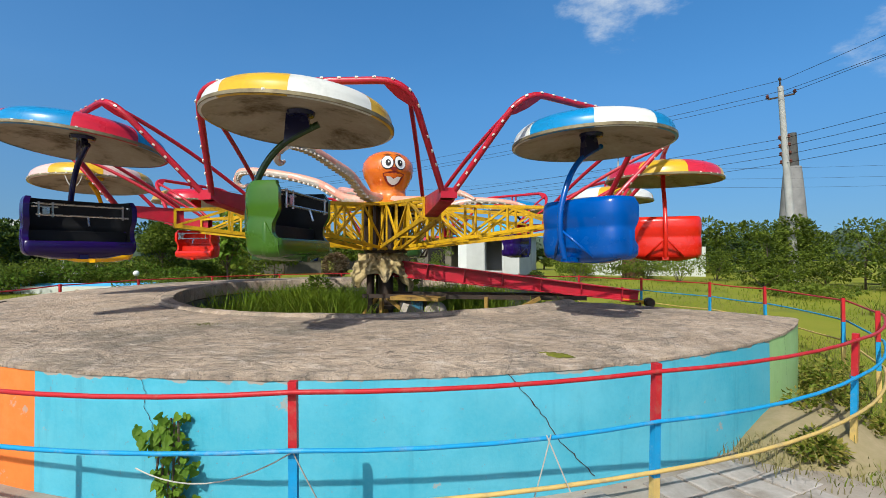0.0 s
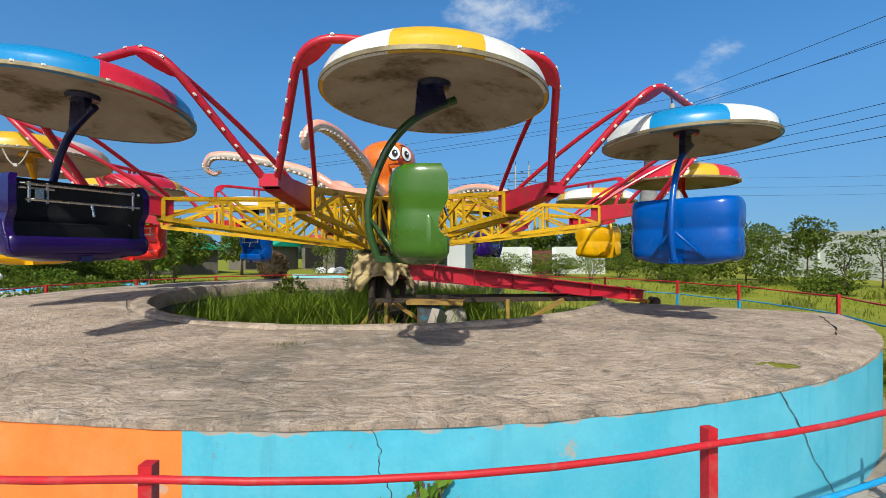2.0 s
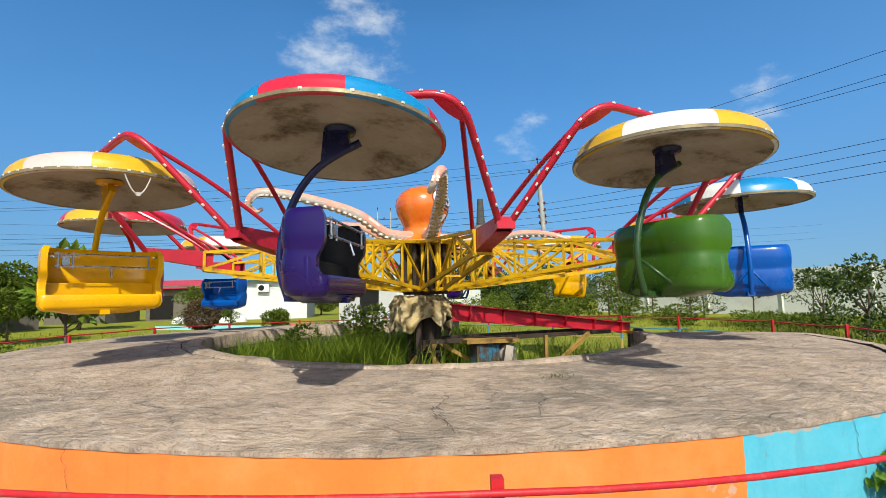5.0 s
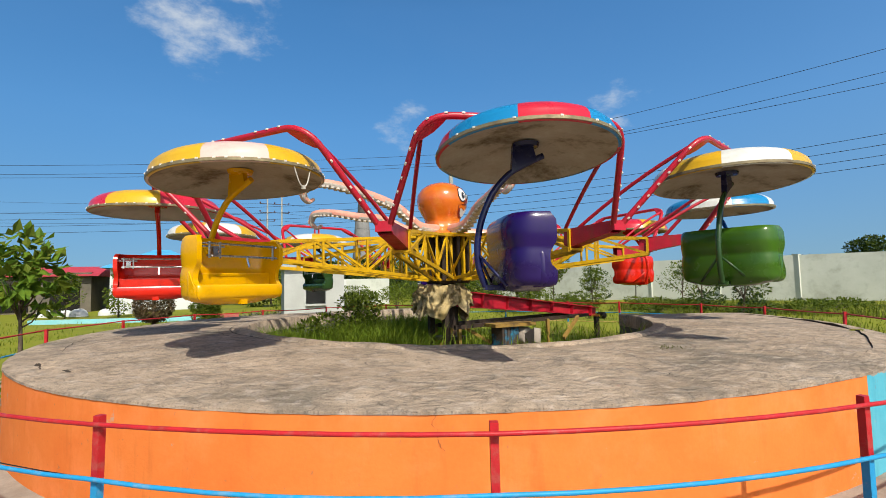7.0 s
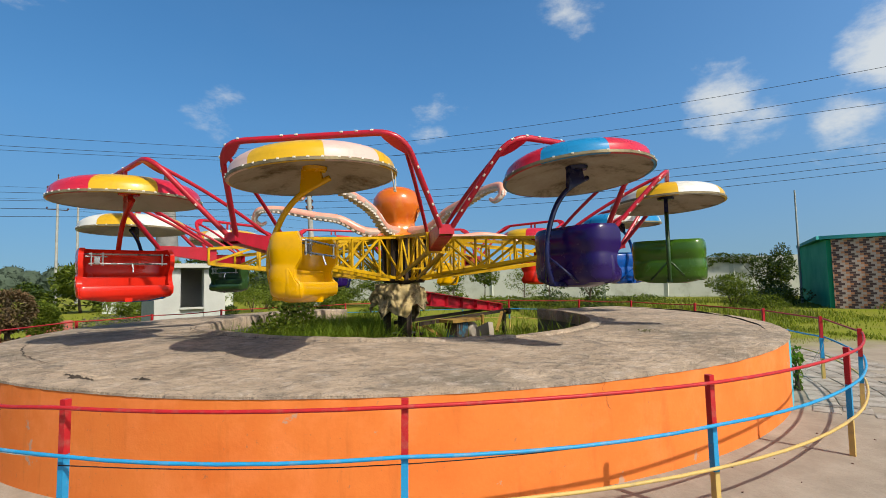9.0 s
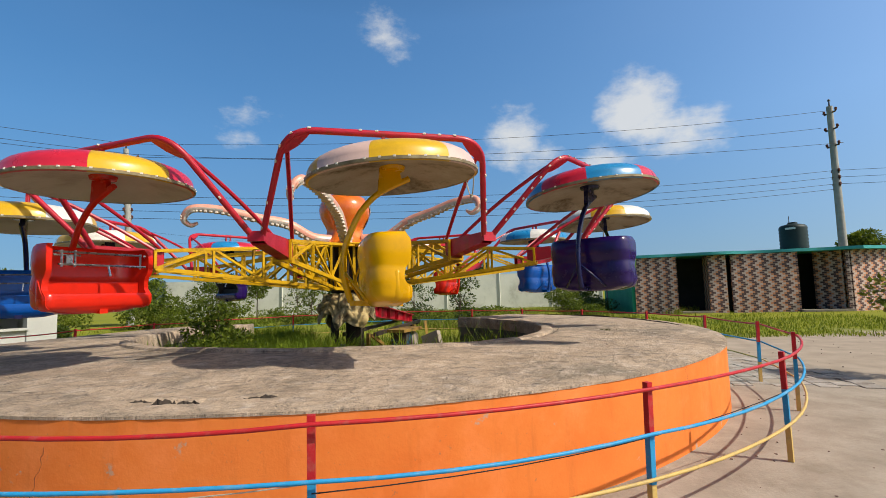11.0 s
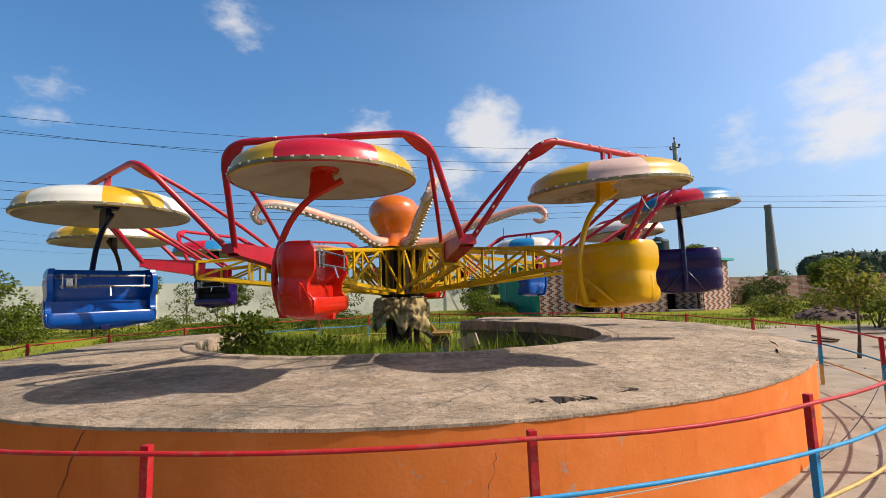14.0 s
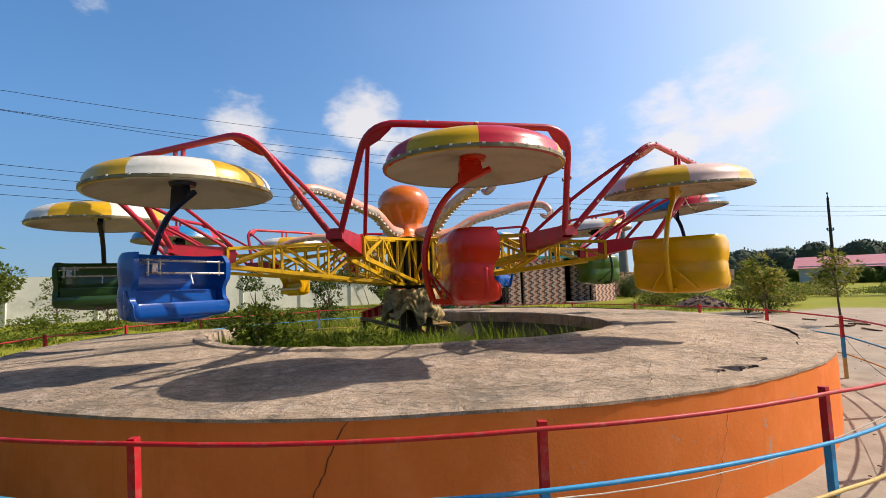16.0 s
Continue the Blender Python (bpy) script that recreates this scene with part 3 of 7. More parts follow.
def tube(path, r, n=8, closed=False):
    """A round bar along a path; r is one radius or one for each point."""
    pts = [Vector(p) for p in path]
    rs = list(r) if isinstance(r, (list, tuple)) else [r] * len(pts)
    v, f = [], []
    side = None
    for i, p in enumerate(pts):
        a = pts[i - 1] if i or closed else p
        z = pts[(i + 1) % len(pts)] if i + 1 < len(pts) or closed else p
        d = (z - a).normalized()
        if side is None:
            side = d.cross(Vector((0, 0, 1)))
            if side.length < 0.05:
                side = d.cross(Vector((0, 1, 0)))
        side = (side - d * side.dot(d)).normalized()
        u = d.cross(side)
        for k in range(n):
            c, s = math.cos(2 * math.pi * k / n), math.sin(2 * math.pi * k / n)
            v.append(tuple(p + side * (c * rs[i]) + u * (s * rs[i])))
    rings = len(pts)
    for i in range(rings if closed else rings - 1):
        j = (i + 1) % rings
        for k in range(n):
            f.append((i * n + k, j * n + k, j * n + (k + 1) % n, i * n + (k + 1) % n))
    if not closed:
        f.append(tuple(range(n)))
        f.append(tuple((rings - 1) * n + k for k in reversed(range(n))))
    return v, f


def lathe(profile, n=32, a0=0.0, a1=2 * math.pi):
    """A profile of (radius, height) swept about the z axis."""
    whole = abs(a1 - a0 - 2 * math.pi) < 1e-6
    cols = n if whole else n + 1
    v = [(r * math.cos(a0 + (a1 - a0) * k / n), r * math.sin(a0 + (a1 - a0) * k / n), z) for k in range(cols) for r, z in profile]
    m = len(profile)
    f = [(k * m + i, (k + 1) % cols * m + i, (k + 1) % cols * m + i + 1, k * m + i + 1) for k in range(n) for i in range(m - 1)]
    return v, f


def plate(outline, thick, axis):
    """A flat plate with a polygonal outline of 3D points, thickened along axis."""
    t = Vector(axis).normalized() * (thick / 2)
    n = len(outline)
    v = [tuple(Vector(p) - t) for p in outline] + [tuple(Vector(p) + t) for p in outline]
    f = [tuple(reversed(range(n))), tuple(range(n, 2 * n))] + [(i, (i + 1) % n, n + (i + 1) % n, n + i) for i in range(n)]
    return v, f


def placed(shape, m):
    return [tuple(m @ Vector(p)) for p in shape[0]], shape[1]


def build(name, shapes, mats, smooth=False):
    """A mesh of shapes; each is (vertices, faces) or (vertices, faces, slot)."""
    v, f, slots = [], [], []
    for s in shapes:
        o = len(v)
        v.extend(s[0])
        f.extend([tuple(i + o for i in face) for face in s[1]])
        slots.extend([s[2] if len(s) > 2 else 0] * len(s[1]))
    me = bpy.data.meshes.new(name)
    me.from_pydata(v, [], f)
    for m in mats if isinstance(mats, (list, tuple)) else [mats]:
        me.materials.append(m)
    me.polygons.foreach_set("material_index", slots)
    if smooth:
        me.shade_smooth()
        if smooth != "all":
            me.set_sharp_from_angle(angle=radians(38))
    me.update()
    return me


def part(name, data, parent=None, label="", m=None):
    ob = new(name, data)
    if parent is not None:
        ob.parent = parent
    if m is not None:
        ob.matrix_basis = m
    if label:
        ob["label"] = label
    return ob


def rounded(points, r, steps=5):
    """A polyline with its inner corners rounded."""
    pts = [Vector(p) for p in points]
    out = [pts[0]]
    for a, b, c in zip(pts, pts[1:], pts[2:]):
        ra = min(r, (a - b).length * 0.48, (c - b).length * 0.48)
        p, q = b + (a - b).normalized() * ra, b + (c - b).normalized() * ra
        for k in range(steps + 1):
            t = k / steps
            out.append(p * (1 - t) ** 2 + b * 2 * t * (1 - t) + q * t * t)
    return out + [pts[-1]]


def turn(deg):
    return Matrix.Rotation(radians(deg), 4, "Z")


def ring_strip(r, z, half, a0, a1, n, wobble=0.0, seed=0, taper=True):
    """A thin flat ribbon along an arc, for cracks: (vertices, faces)."""
    rng = random.Random(seed)
    v, f, off = [], [], 0.0
    for k in range(n + 1):
        a = a0 + (a1 - a0) * k / n
        off = off * 0.8 + rng.uniform(-wobble, wobble)
        w = half * (rng.uniform(0.5, 1.2)) * (math.sin(math.pi * (k + 0.3) / (n + 0.6)) ** 0.5 if taper else 1)
        for s in (-1, 1):
            rr = r + off + s * w
            v.append((rr * math.cos(a), rr * math.sin(a), z))
    for k in range(n):
        f.append((2 * k, 2 * k + 2, 2 * k + 3, 2 * k + 1))
    return v, f

# ---- the setting: ground, paving, round platform with its pit ----
R_WALL, Z_WALL, R_PIT, Z_PIT = 5.273, 0.712, 2.99, 0.792
R_POST, Z_POST = 5.838, 0.826

ground = tagged(part("ground", build("ground", [lathe([(R_PIT + 0.3, -0.005), (8, -0.005), (14, -0.01), (30, -0.02), (90, -0.05), (400, -0.3), (2500, -2)], 96)], GROUND)), "park ground of rough grass and bare sandy soil", "ground", kind="structure")
pave = tagged(part("pavement", build("pavement", [lathe([(R_WALL - 0.1, 0.012), (6.4, 0.012), (7.3, 0.006), (7.34, -0.02)], 80, radians(-205), radians(-36))], PAVING)), "dusty grey cement paving round the ride", "pavement", kind="structure")

# the wall is a little out of round: (bearing, metres outwards)
ROUND = [(-180, 0.01), (-165, 0.03), (-148, 0.01), (-130, -0.02), (-115, -0.05), (-95, -0.03), (-75, 0.04), (-52, 0.10), (-37, 0.11), (0, 0.08), (60, 0.0), (150, 0.0), (180, 0.01)]


RISE = [(0, 0.0), (100, 0.0), (135, 1.0), (175, 1.0), (188, 0.75), (200, 0.5), (215, 0.3), (240, 0.0), (360, 0.0)]


def west_rise(deg):
    """How much higher the slab's edge and the fence stand along the west side."""
    return along_table(RISE, deg % 360)


# the slab has settled round the pit: (bearing, metres up at the pit's lip)
SETTLED = [(-180, 0.032), (-160, 0.026), (-140, 0.0), (-120, -0.030), (-100, -0.048), (-60, -0.048), (-40, -0.038), (-16, -0.025), (72, 0.0), (140, 0.02), (180, 0.032)]


def along_table(table, deg):
    for (a0, k0), (a1, k1) in zip(table, table[1:]):
        if a0 <= deg <= a1:
            return k0 + (k1 - k0) * (deg - a0) / (a1 - a0)
    return 0.0


def out_of_round(me):
    for vert in me.vertices:
        r = math.hypot(vert.co.x, vert.co.y)
        deg = math.degrees(math.atan2(vert.co.y, vert.co.x))
        if vert.co.z > 0.2:
            vert.co.z += 0.042 * west_rise(deg) * min(1.0, max(0.0, (r - 3.5) / 1.7)) * min(1.0, vert.co.z / 0.7)
            vert.co.z += along_table(SETTLED, deg) * min(1.0, max(0.0, (4.8 - r) / 1.4))
        k = 1 + along_table(ROUND, deg) * min(1.0, max(0.0, (r - 4.2) / 0.85)) / max(r, 0.1)
        vert.co.x *= k
        vert.co.y *= k
    return me


# the ring is broken away on one side, where the boom reaches out over the grass
GAP0, GAP1 = -16.0, 72.0


def ragged(me):
    """Makes the two broken ends of the ring uneven."""
    for vert in me.vertices:
        r, deg = math.hypot(vert.co.x, vert.co.y), math.degrees(math.atan2(vert.co.y, vert.co.x))
        for end in (GAP0, GAP1):
            near = max(0.0, 1 - abs(deg - end) / 5.0)
            if near > 0:
                a = radians(deg + near * (1.5 * noise.noise(Vector((r * 1.6, end, 0))) + 0.5 * noise.noise(Vector((r * 7.0, end, 3)))))
                vert.co.x, vert.co.y = r * math.cos(a), r * math.sin(a)
    return me


platform = tagged(new("platform"), "cement ride platform ring with painted wall, broken away on one side", "platform", kind="structure")
slab_shape = [lathe([(R_PIT, 0.60), (R_PIT, Z_PIT - 0.012), (R_PIT + 0.012, Z_PIT + 0.006), (R_PIT + 0.06, Z_PIT + 0.012), (R_PIT + 0.11, Z_PIT + 0.012), (R_PIT + 0.155, Z_PIT + 0.006), (R_PIT + 0.175, Z_PIT - 0.022), (3.6, 0.772), (4.2, 0.752), (4.8, 0.732), (R_WALL - 0.03, Z_WALL + 0.004), (R_WALL + 0.005, Z_WALL - 0.006), (R_WALL + 0.005, Z_WALL - 0.024)], 300, radians(GAP1), radians(360 + GAP0))]
slab_mesh = build("slab", slab_shape, SLAB, smooth=True)
for vert in slab_mesh.vertices:
    r = math.hypot(vert.co.x, vert.co.y)
    if r < R_PIT + 0.16 and vert.co.z > Z_PIT - 0.02:
        vert.co.z += 0.010 * noise.noise(vert.co * 3.1) - 0.02 * max(0.0, noise.noise(vert.co * 1.7 + Vector((5, 0, 0))) - 0.25)
        k = 1 + 0.006 * noise.noise(vert.co * 9.0)
        vert.co.x *= k
        vert.co.y *= k
    if r > R_PIT + 0.1:
        vert.co.z += 0.006 * noise.noise(vert.co * 1.3)
    if r > R_WALL - 0.05:
        k = 1 + 0.0010 * noise.noise(Vector((vert.co.x * 5, vert.co.y * 5, 0))) + 0.0008 * noise.noise(Vector((vert.co.x * 17, vert.co.y * 17, 0)))
        vert.co.x *= k
        vert.co.y *= k
part("slab", ragged(out_of_round(slab_mesh)), platform)
for end in (GAP0, GAP1):
    outline = [(R_PIT, Z_PIT - 0.012), (R_PIT + 0.012, Z_PIT + 0.006), (R_PIT + 0.11, Z_PIT + 0.012), (R_PIT + 0.175, Z_PIT - 0.022), (3.6, 0.772), (4.2, 0.752), (4.8, 0.732), (R_WALL - 0.03, Z_WALL + 0.004), (R_WALL, Z_WALL - 0.014)]
    cols = [(r * math.cos(radians(end)), r * math.sin(radians(end)), z) for r, h in outline for z in (-0.05, h * 0.5, h)]
    quads = [(3 * k + i, 3 * k + i + 1, 3 * k + i + 4, 3 * k + i + 3) for k in range(len(outline) - 1) for i in (0, 1)]
    part("broken_end", ragged(out_of_round(build("broken_end", [(cols, quads)], PIT_WALL))), platform, "rough broken end of the ring")
OB = -84.7
for name, a0, a1, mat, text in (("wall_band", OB, -31.0, WALL_BLUE, "sky blue painted wall"), ("wall_band", -31.0, GAP0, WALL_GREEN, "light green painted wall"), ("wall_band", GAP1, 275.3, WALL_ORANGE, "orange painted wall")):
    n = max(12, int((a1 - a0) / 2))
    part(name, ragged(out_of_round(build(name, [lathe([(R_WALL, 0.0), (R_WALL, Z_WALL - 0.014), (R_WALL - 0.12, Z_WALL - 0.014), (R_WALL - 0.12, 0.0)], n, radians(a0), radians(a1))], mat, smooth=True))), platform, text)
part("pit_wall", ragged(build("pit_wall", [lathe([(R_PIT + 0.004, -0.25), (R_PIT + 0.004, 0.61), (R_PIT + 0.15, 0.61), (R_PIT + 0.15, -0.25)], 96, radians(GAP1), radians(360 + GAP0))], PIT_WALL, smooth=True)), platform, "damp stained pit wall")
part("pit_floor", build("pit_floor", [lathe([(0.0, 0.10), (1.0, 0.08), (2.0, 0.05), (R_PIT + 0.01, 0.022), (R_PIT + 0.2, 0.012), (R_PIT + 0.45, -0.03)], 48)], SOIL), platform, "dark soil floor of the pit")

# cracks and patches on the slab
cracks = [
        ring_strip(4.88, 0.7342, 0.005, radians(163), radians(190), 50, 0.012, 5),
    ring_strip(3.22, 0.7848, 0.009, radians(-205), radians(-128), 80, 0.008, 7), ring_strip(3.24, 0.7848, 0.006, radians(-125), radians(-68), 60, 0.010, 17),
    ring_strip(3.36, 0.7832, 0.004, radians(160), radians(215), 50, 0.010, 8),
    ring_strip(3.24, 0.7862, 0.0025, radians(-60), radians(-19), 60, 0.010, 9),
]
rng = random.Random(11)


def slab_z(r):
    """The height of the slab's top at a distance from the axis."""
    table = ((3.19, 0.776), (3.6, 0.772), (4.2, 0.752), (4.8, 0.732), (5.24, 0.716))
    for (r0, z0), (r1, z1) in zip(table, table[1:]):
        if r <= r1:
            return z0 + (z1 - z0) * max(0.0, (r - r0) / (r1 - r0))
    return 0.716


def crack_line(p, q, half, seed):
    """A jagged crack on the slab from p to q."""
    rr = random.Random(seed)
    p, q = Vector((*p, 0)), Vector((*q, 0))
    side = (q - p).cross(Vector((0, 0, 1))).normalized()
    v, f, off, n = [], [], 0.0, 24
    for k in range(n + 1):
        off = off * 0.85 + rr.uniform(-0.02, 0.02)
        c = p.lerp(q, k / n) + side * off
        w = half * rr.uniform(0.4, 1.2) * math.sin(math.pi * (k + 0.4) / (n + 0.8)) ** 0.5
        for s in (-1, 1):
            e = c + side * (s * w)
            v.append((e.x, e.y, slab_z(math.hypot(e.x, e.y)) + 0.008))
    for k in range(n):
        f.append((2 * k, 2 * k + 2, 2 * k + 3, 2 * k + 1))
    return v, f


for k in range(9):
    a = rng.uniform(math.pi, 2 * math.pi)
    r0 = rng.uniform(3.5, 4.7)
    r1 = min(5.2, r0 + rng.uniform(0.3, 0.9))
    b = a + rng.uniform(-0.15, 0.15)
    cracks.append(crack_line((r0 * math.cos(a), r0 * math.sin(a)), (r1 * math.cos(b), r1 * math.sin(b)), 0.0028, 40 + k))
crack_mesh = build("crack", cracks, CRACK)
for vert in crack_mesh.vertices:
    vert.co.z = slab_z(math.hypot(vert.co.x, vert.co.y)) + 0.010
part("crack", out_of_round(crack_mesh), platform, "dark open cracks in the cement")

# where the slab has cracked and lifted: a dark broken face and the tilted strip behind it
def lifted_edge(r, a0, a1, lift, seed, outward=False):
    """outward: the broken face looks to the wall, and the flap slopes back towards the pit."""
    n = max(14, int(abs(a1 - a0)))
    way = -1 if outward else 1
    v, dark, top = [], [], []
    off, rr = 0.0, random.Random(seed)
    for k in range(n + 1):
        a = radians(a0 + (a1 - a0) * k / n)
        off = off * 0.85 + rr.uniform(-0.012, 0.012)
        ragged_top = 0.65 + 0.7 * noise.noise(Vector((k * 0.17, seed, 0))) + (rr.uniform(-0.3, 0.3) if outward else 0.0)
        h = lift * math.sin(math.pi * k / n) ** 0.5 * ragged_top if 0 < k < n else 0.0
        back = (r - 0.24, slab_z(r - 0.24) - 0.012) if outward else (R_WALL - 0.05, Z_WALL - 0.008)
        for rad, z in ((r + off - 0.006 * way, slab_z(r) - 0.006), (r + off + 0.004 * way, slab_z(r) - 0.006 + max(0.0, h) * 1.3), back):
            v.append((rad * math.cos(a), rad * math.sin(a), z))
        if k:
            o = 3 * k
            dark.append((o - 3, o, o + 1, o - 2))
            top.append((o - 2, o + 1, o + 2, o - 1))
    part("broken_face", out_of_round(build("broken_face", [(v, dark)], CRACK)), platform, "dark broken face along a ring crack")
    part("lifted_rim", out_of_round(build("lifted_rim", [(v, top)], SLAB)), platform)


lifted_edge(5.01, -18, -77, 0.030, 3)
lifted_edge(4.98, -109, -143, 0.030, 4)
for a0, a1, r, lift, seed in ((-163.5, -161.4, 5.02, 0.020, 11), (-161.4, -159.8, 5.08, 0.034, 12), (-159.8, -158.2, 5.07, 0.026, 13), (-156.0, -153.2, 4.99, 0.018, 14)):
    lifted_edge(r, a0, a1, lift, seed, True)

# cracks running down the painted wall
def wall_crack(deg, z0, z1, lean, half, seed):
    rr = random.Random(seed)
    v, f, n, off = [], [], 26, 0.0
    for k in range(n + 1):
        z = z0 + (z1 - z0) * k / n
        off = off * 0.9 + rr.uniform(-0.011, 0.011)
        a = radians(deg) + (lean * k / n + off) / R_WALL
        w = half * rr.uniform(0.4, 1.2) / R_WALL
        for s in (-1, 1):
            v.append(((R_WALL + 0.004) * math.cos(a + s * w), (R_WALL + 0.004) * math.sin(a + s * w), z))
    for k in range(n):
        f.append((2 * k, 2 * k + 1, 2 * k + 3, 2 * k + 2))
    return v, f


part("wall_crack", out_of_round(build("wall_crack", [wall_crack(-56.0, 0.70, 0.08, 0.50, 0.0042, 1), wall_crack(-77.0, 0.70, 0.42, 0.06, 0.0018, 2), wall_crack(-27, 0.68, 0.34, 0.05, 0.002, 3), wall_crack(-166.5, 0.55, 0.1, -0.12, 0.0018, 5), wall_crack(169.0, 0.70, 0.08, -0.32, 0.0034, 6), wall_crack(166.4, 0.30, 0.16, -0.20, 0.002, 8), wall_crack(-118, 0.69, 0.5, 0.04, 0.0016, 7)], CRACK)), platform, "jagged crack down the wall")

mound = lathe([(0.95, -0.04), (0.75, 0.06), (0.45, 0.17), (0.2, 0.22), (0.0, 0.23)], 28)
mound = [(x * 1.0, y * 0.62, z + 0.03 * noise.noise(Vector((x * 4, y * 4, 0)))) for x, y, z in mound[0]], mound[1]
tagged(part("earth_mound", build("earth_mound", [mound], DRY_SOIL, smooth="all"), m=pose(4.86, -2.72, 0, 0, 0, 55)), "low mound of dry earth against the platform wall", "earth mound")


def moss_patch(x, y, long, wide, yaw, seed):
    """A thin mat of moss with a ragged outline, lying on the slab."""
    rr = random.Random(seed)
    m = pose(x, y, slab_z(math.hypot(x, y)) + 0.006, 0, 0, yaw)
    ring = [(long * rr.uniform(0.7, 1.1) * math.cos(2 * math.pi * k / 26), wide * rr.uniform(0.55, 1.15) * math.sin(2 * math.pi * k / 26)) for k in range(26)]
    v = [(a, b, 0.0) for a, b in ring] + [(a * 0.7, b * 0.7, 0.012 + rr.uniform(-0.004, 0.004)) for a, b in ring] + [(0, 0, 0.012)]
    f = [(k, (k + 1) % 26, 26 + (k + 1) % 26, 26 + k) for k in range(26)] + [(26 + k, 26 + (k + 1) % 26, 52) for k in range(26)]
    tagged(part("moss", build("moss", [(v, f)], MOSS_GREEN, smooth="all"), m=m), "yellow-green moss patch on the cement slab", "moss")


moss_patch(3.20, -4.05, 0.12, 0.055, -4, 6)

# ---- the ride: hub, ten lattice arms, ten arches ----
ARMS, STEP = 10, 36.0
R_TIP, Z_TIP = 3.6, 1.92
BAR_X, BAR_Y, BAR_Z = 4.11, 0.83, 2.668


def arm_meshes():
    """One lattice arm along +x: the yellow truss and its red end box."""
    r0, r1 = 0.34, 3.0
    half = lambda r: 0.17 + (0.085 - 0.17) * (r - r0) / (r1 - r0)
    top = lambda r: 2.10 + (1.905 - 2.10) * (r - r0) / (r1 - r0)
    low = lambda r: 1.42 + (1.70 - 1.42) * (r - r0) / (r1 - r0)
    s = []
    stations = [r0 + (r1 - r0) * k / 4 for k in range(5)]
    for sgn in (-1, 1):
        s.append(beam((r0, sgn * half(r0), top(r0)), (r1, sgn * half(r1), top(r1)), 0.030, 0.034))
        s.append(beam((r0, sgn * half(r0), low(r0)), (r1, sgn * half(r1), low(r1)), 0.034, 0.046))
        for k, r in enumerate(stations):
            if 0 < k:
                s.append(beam((r, sgn * half(r), low(r)), (r, sgn * half(r), top(r)), 0.022, 0.030))
            if k < 4:
                q = stations[k + 1]
                z0, z1 = (top(r), low(q)) if k % 2 else (low(r), top(q))
                s.append(beam((r, sgn * half(r), z0), (q, sgn * half(q), z1), 0.022, 0.030))
    for k, r in enumerate(stations):
        if k % 2 == 0:
            s.append(beam((r, -half(r), top(r)), (r, half(r), top(r)), 0.024, 0.024))
        if k in (0, 2, 4):
            s.append(beam((r, -half(r), low(r)), (r, half(r), low(r)), 0.024, 0.024))
    truss = build("arm_truss", s, YELLOW_STEEL)
    side = [(2.90, 0, 1.915), (R_TIP, 0, Z_TIP + 0.015), (R_TIP + 0.02, 0, Z_TIP - 0.06), (R_TIP - 0.06, 0, 1.82), (2.90, 0, 1.715)]
    red = [plate([(x, y, z) for x, _, z in side], 0.012, (0, 1, 0)) for y in (-0.065, 0.065)]
    red.append(beam((2.90, 0, 1.91), (R_TIP, 0, Z_TIP + 0.01), 0.14, 0.014))
    red.append(beam((2.90, 0, 1.72), (R_TIP - 0.06, 0, 1.825), 0.14, 0.014))
    red.append(box(0.03, 0.15, 0.09, R_TIP + 0.01, 0, Z_TIP - 0.035))
    return truss, build("arm_end", red, RED_STEEL)


frame_ob = tagged(new("octopus_ride"), "yellow lattice spider frame with red arches round a steel hub", "ride frame")
truss_mesh, end_mesh = arm_meshes()
bulb_mesh = build("bulb", [box(0.030, 0.020, 0.008), (*box(0.012, 0.010, 0.006, 0, 0, 0.006), 1)], [BULB, WHITE_PAINT])
for k in range(ARMS):
    arm = part("arm", truss_mesh, frame_ob, m=turn(-90 - k * STEP))
    part("arm_end", end_mesh, arm, "red steel end box")


def arch_path():
    """The arch over one car in the car's own frame: tip, bend, bar, bend, tip."""
    ty, tx = R_TIP * math.sin(radians(18)), R_TIP * math.cos(radians(18))
    return [Vector(p) for p in ((tx, -ty + 0.05, Z_TIP - 0.03), (BAR_X, -BAR_Y, BAR_Z), (BAR_X, BAR_Y, BAR_Z), (tx, ty - 0.05, Z_TIP - 0.03))]


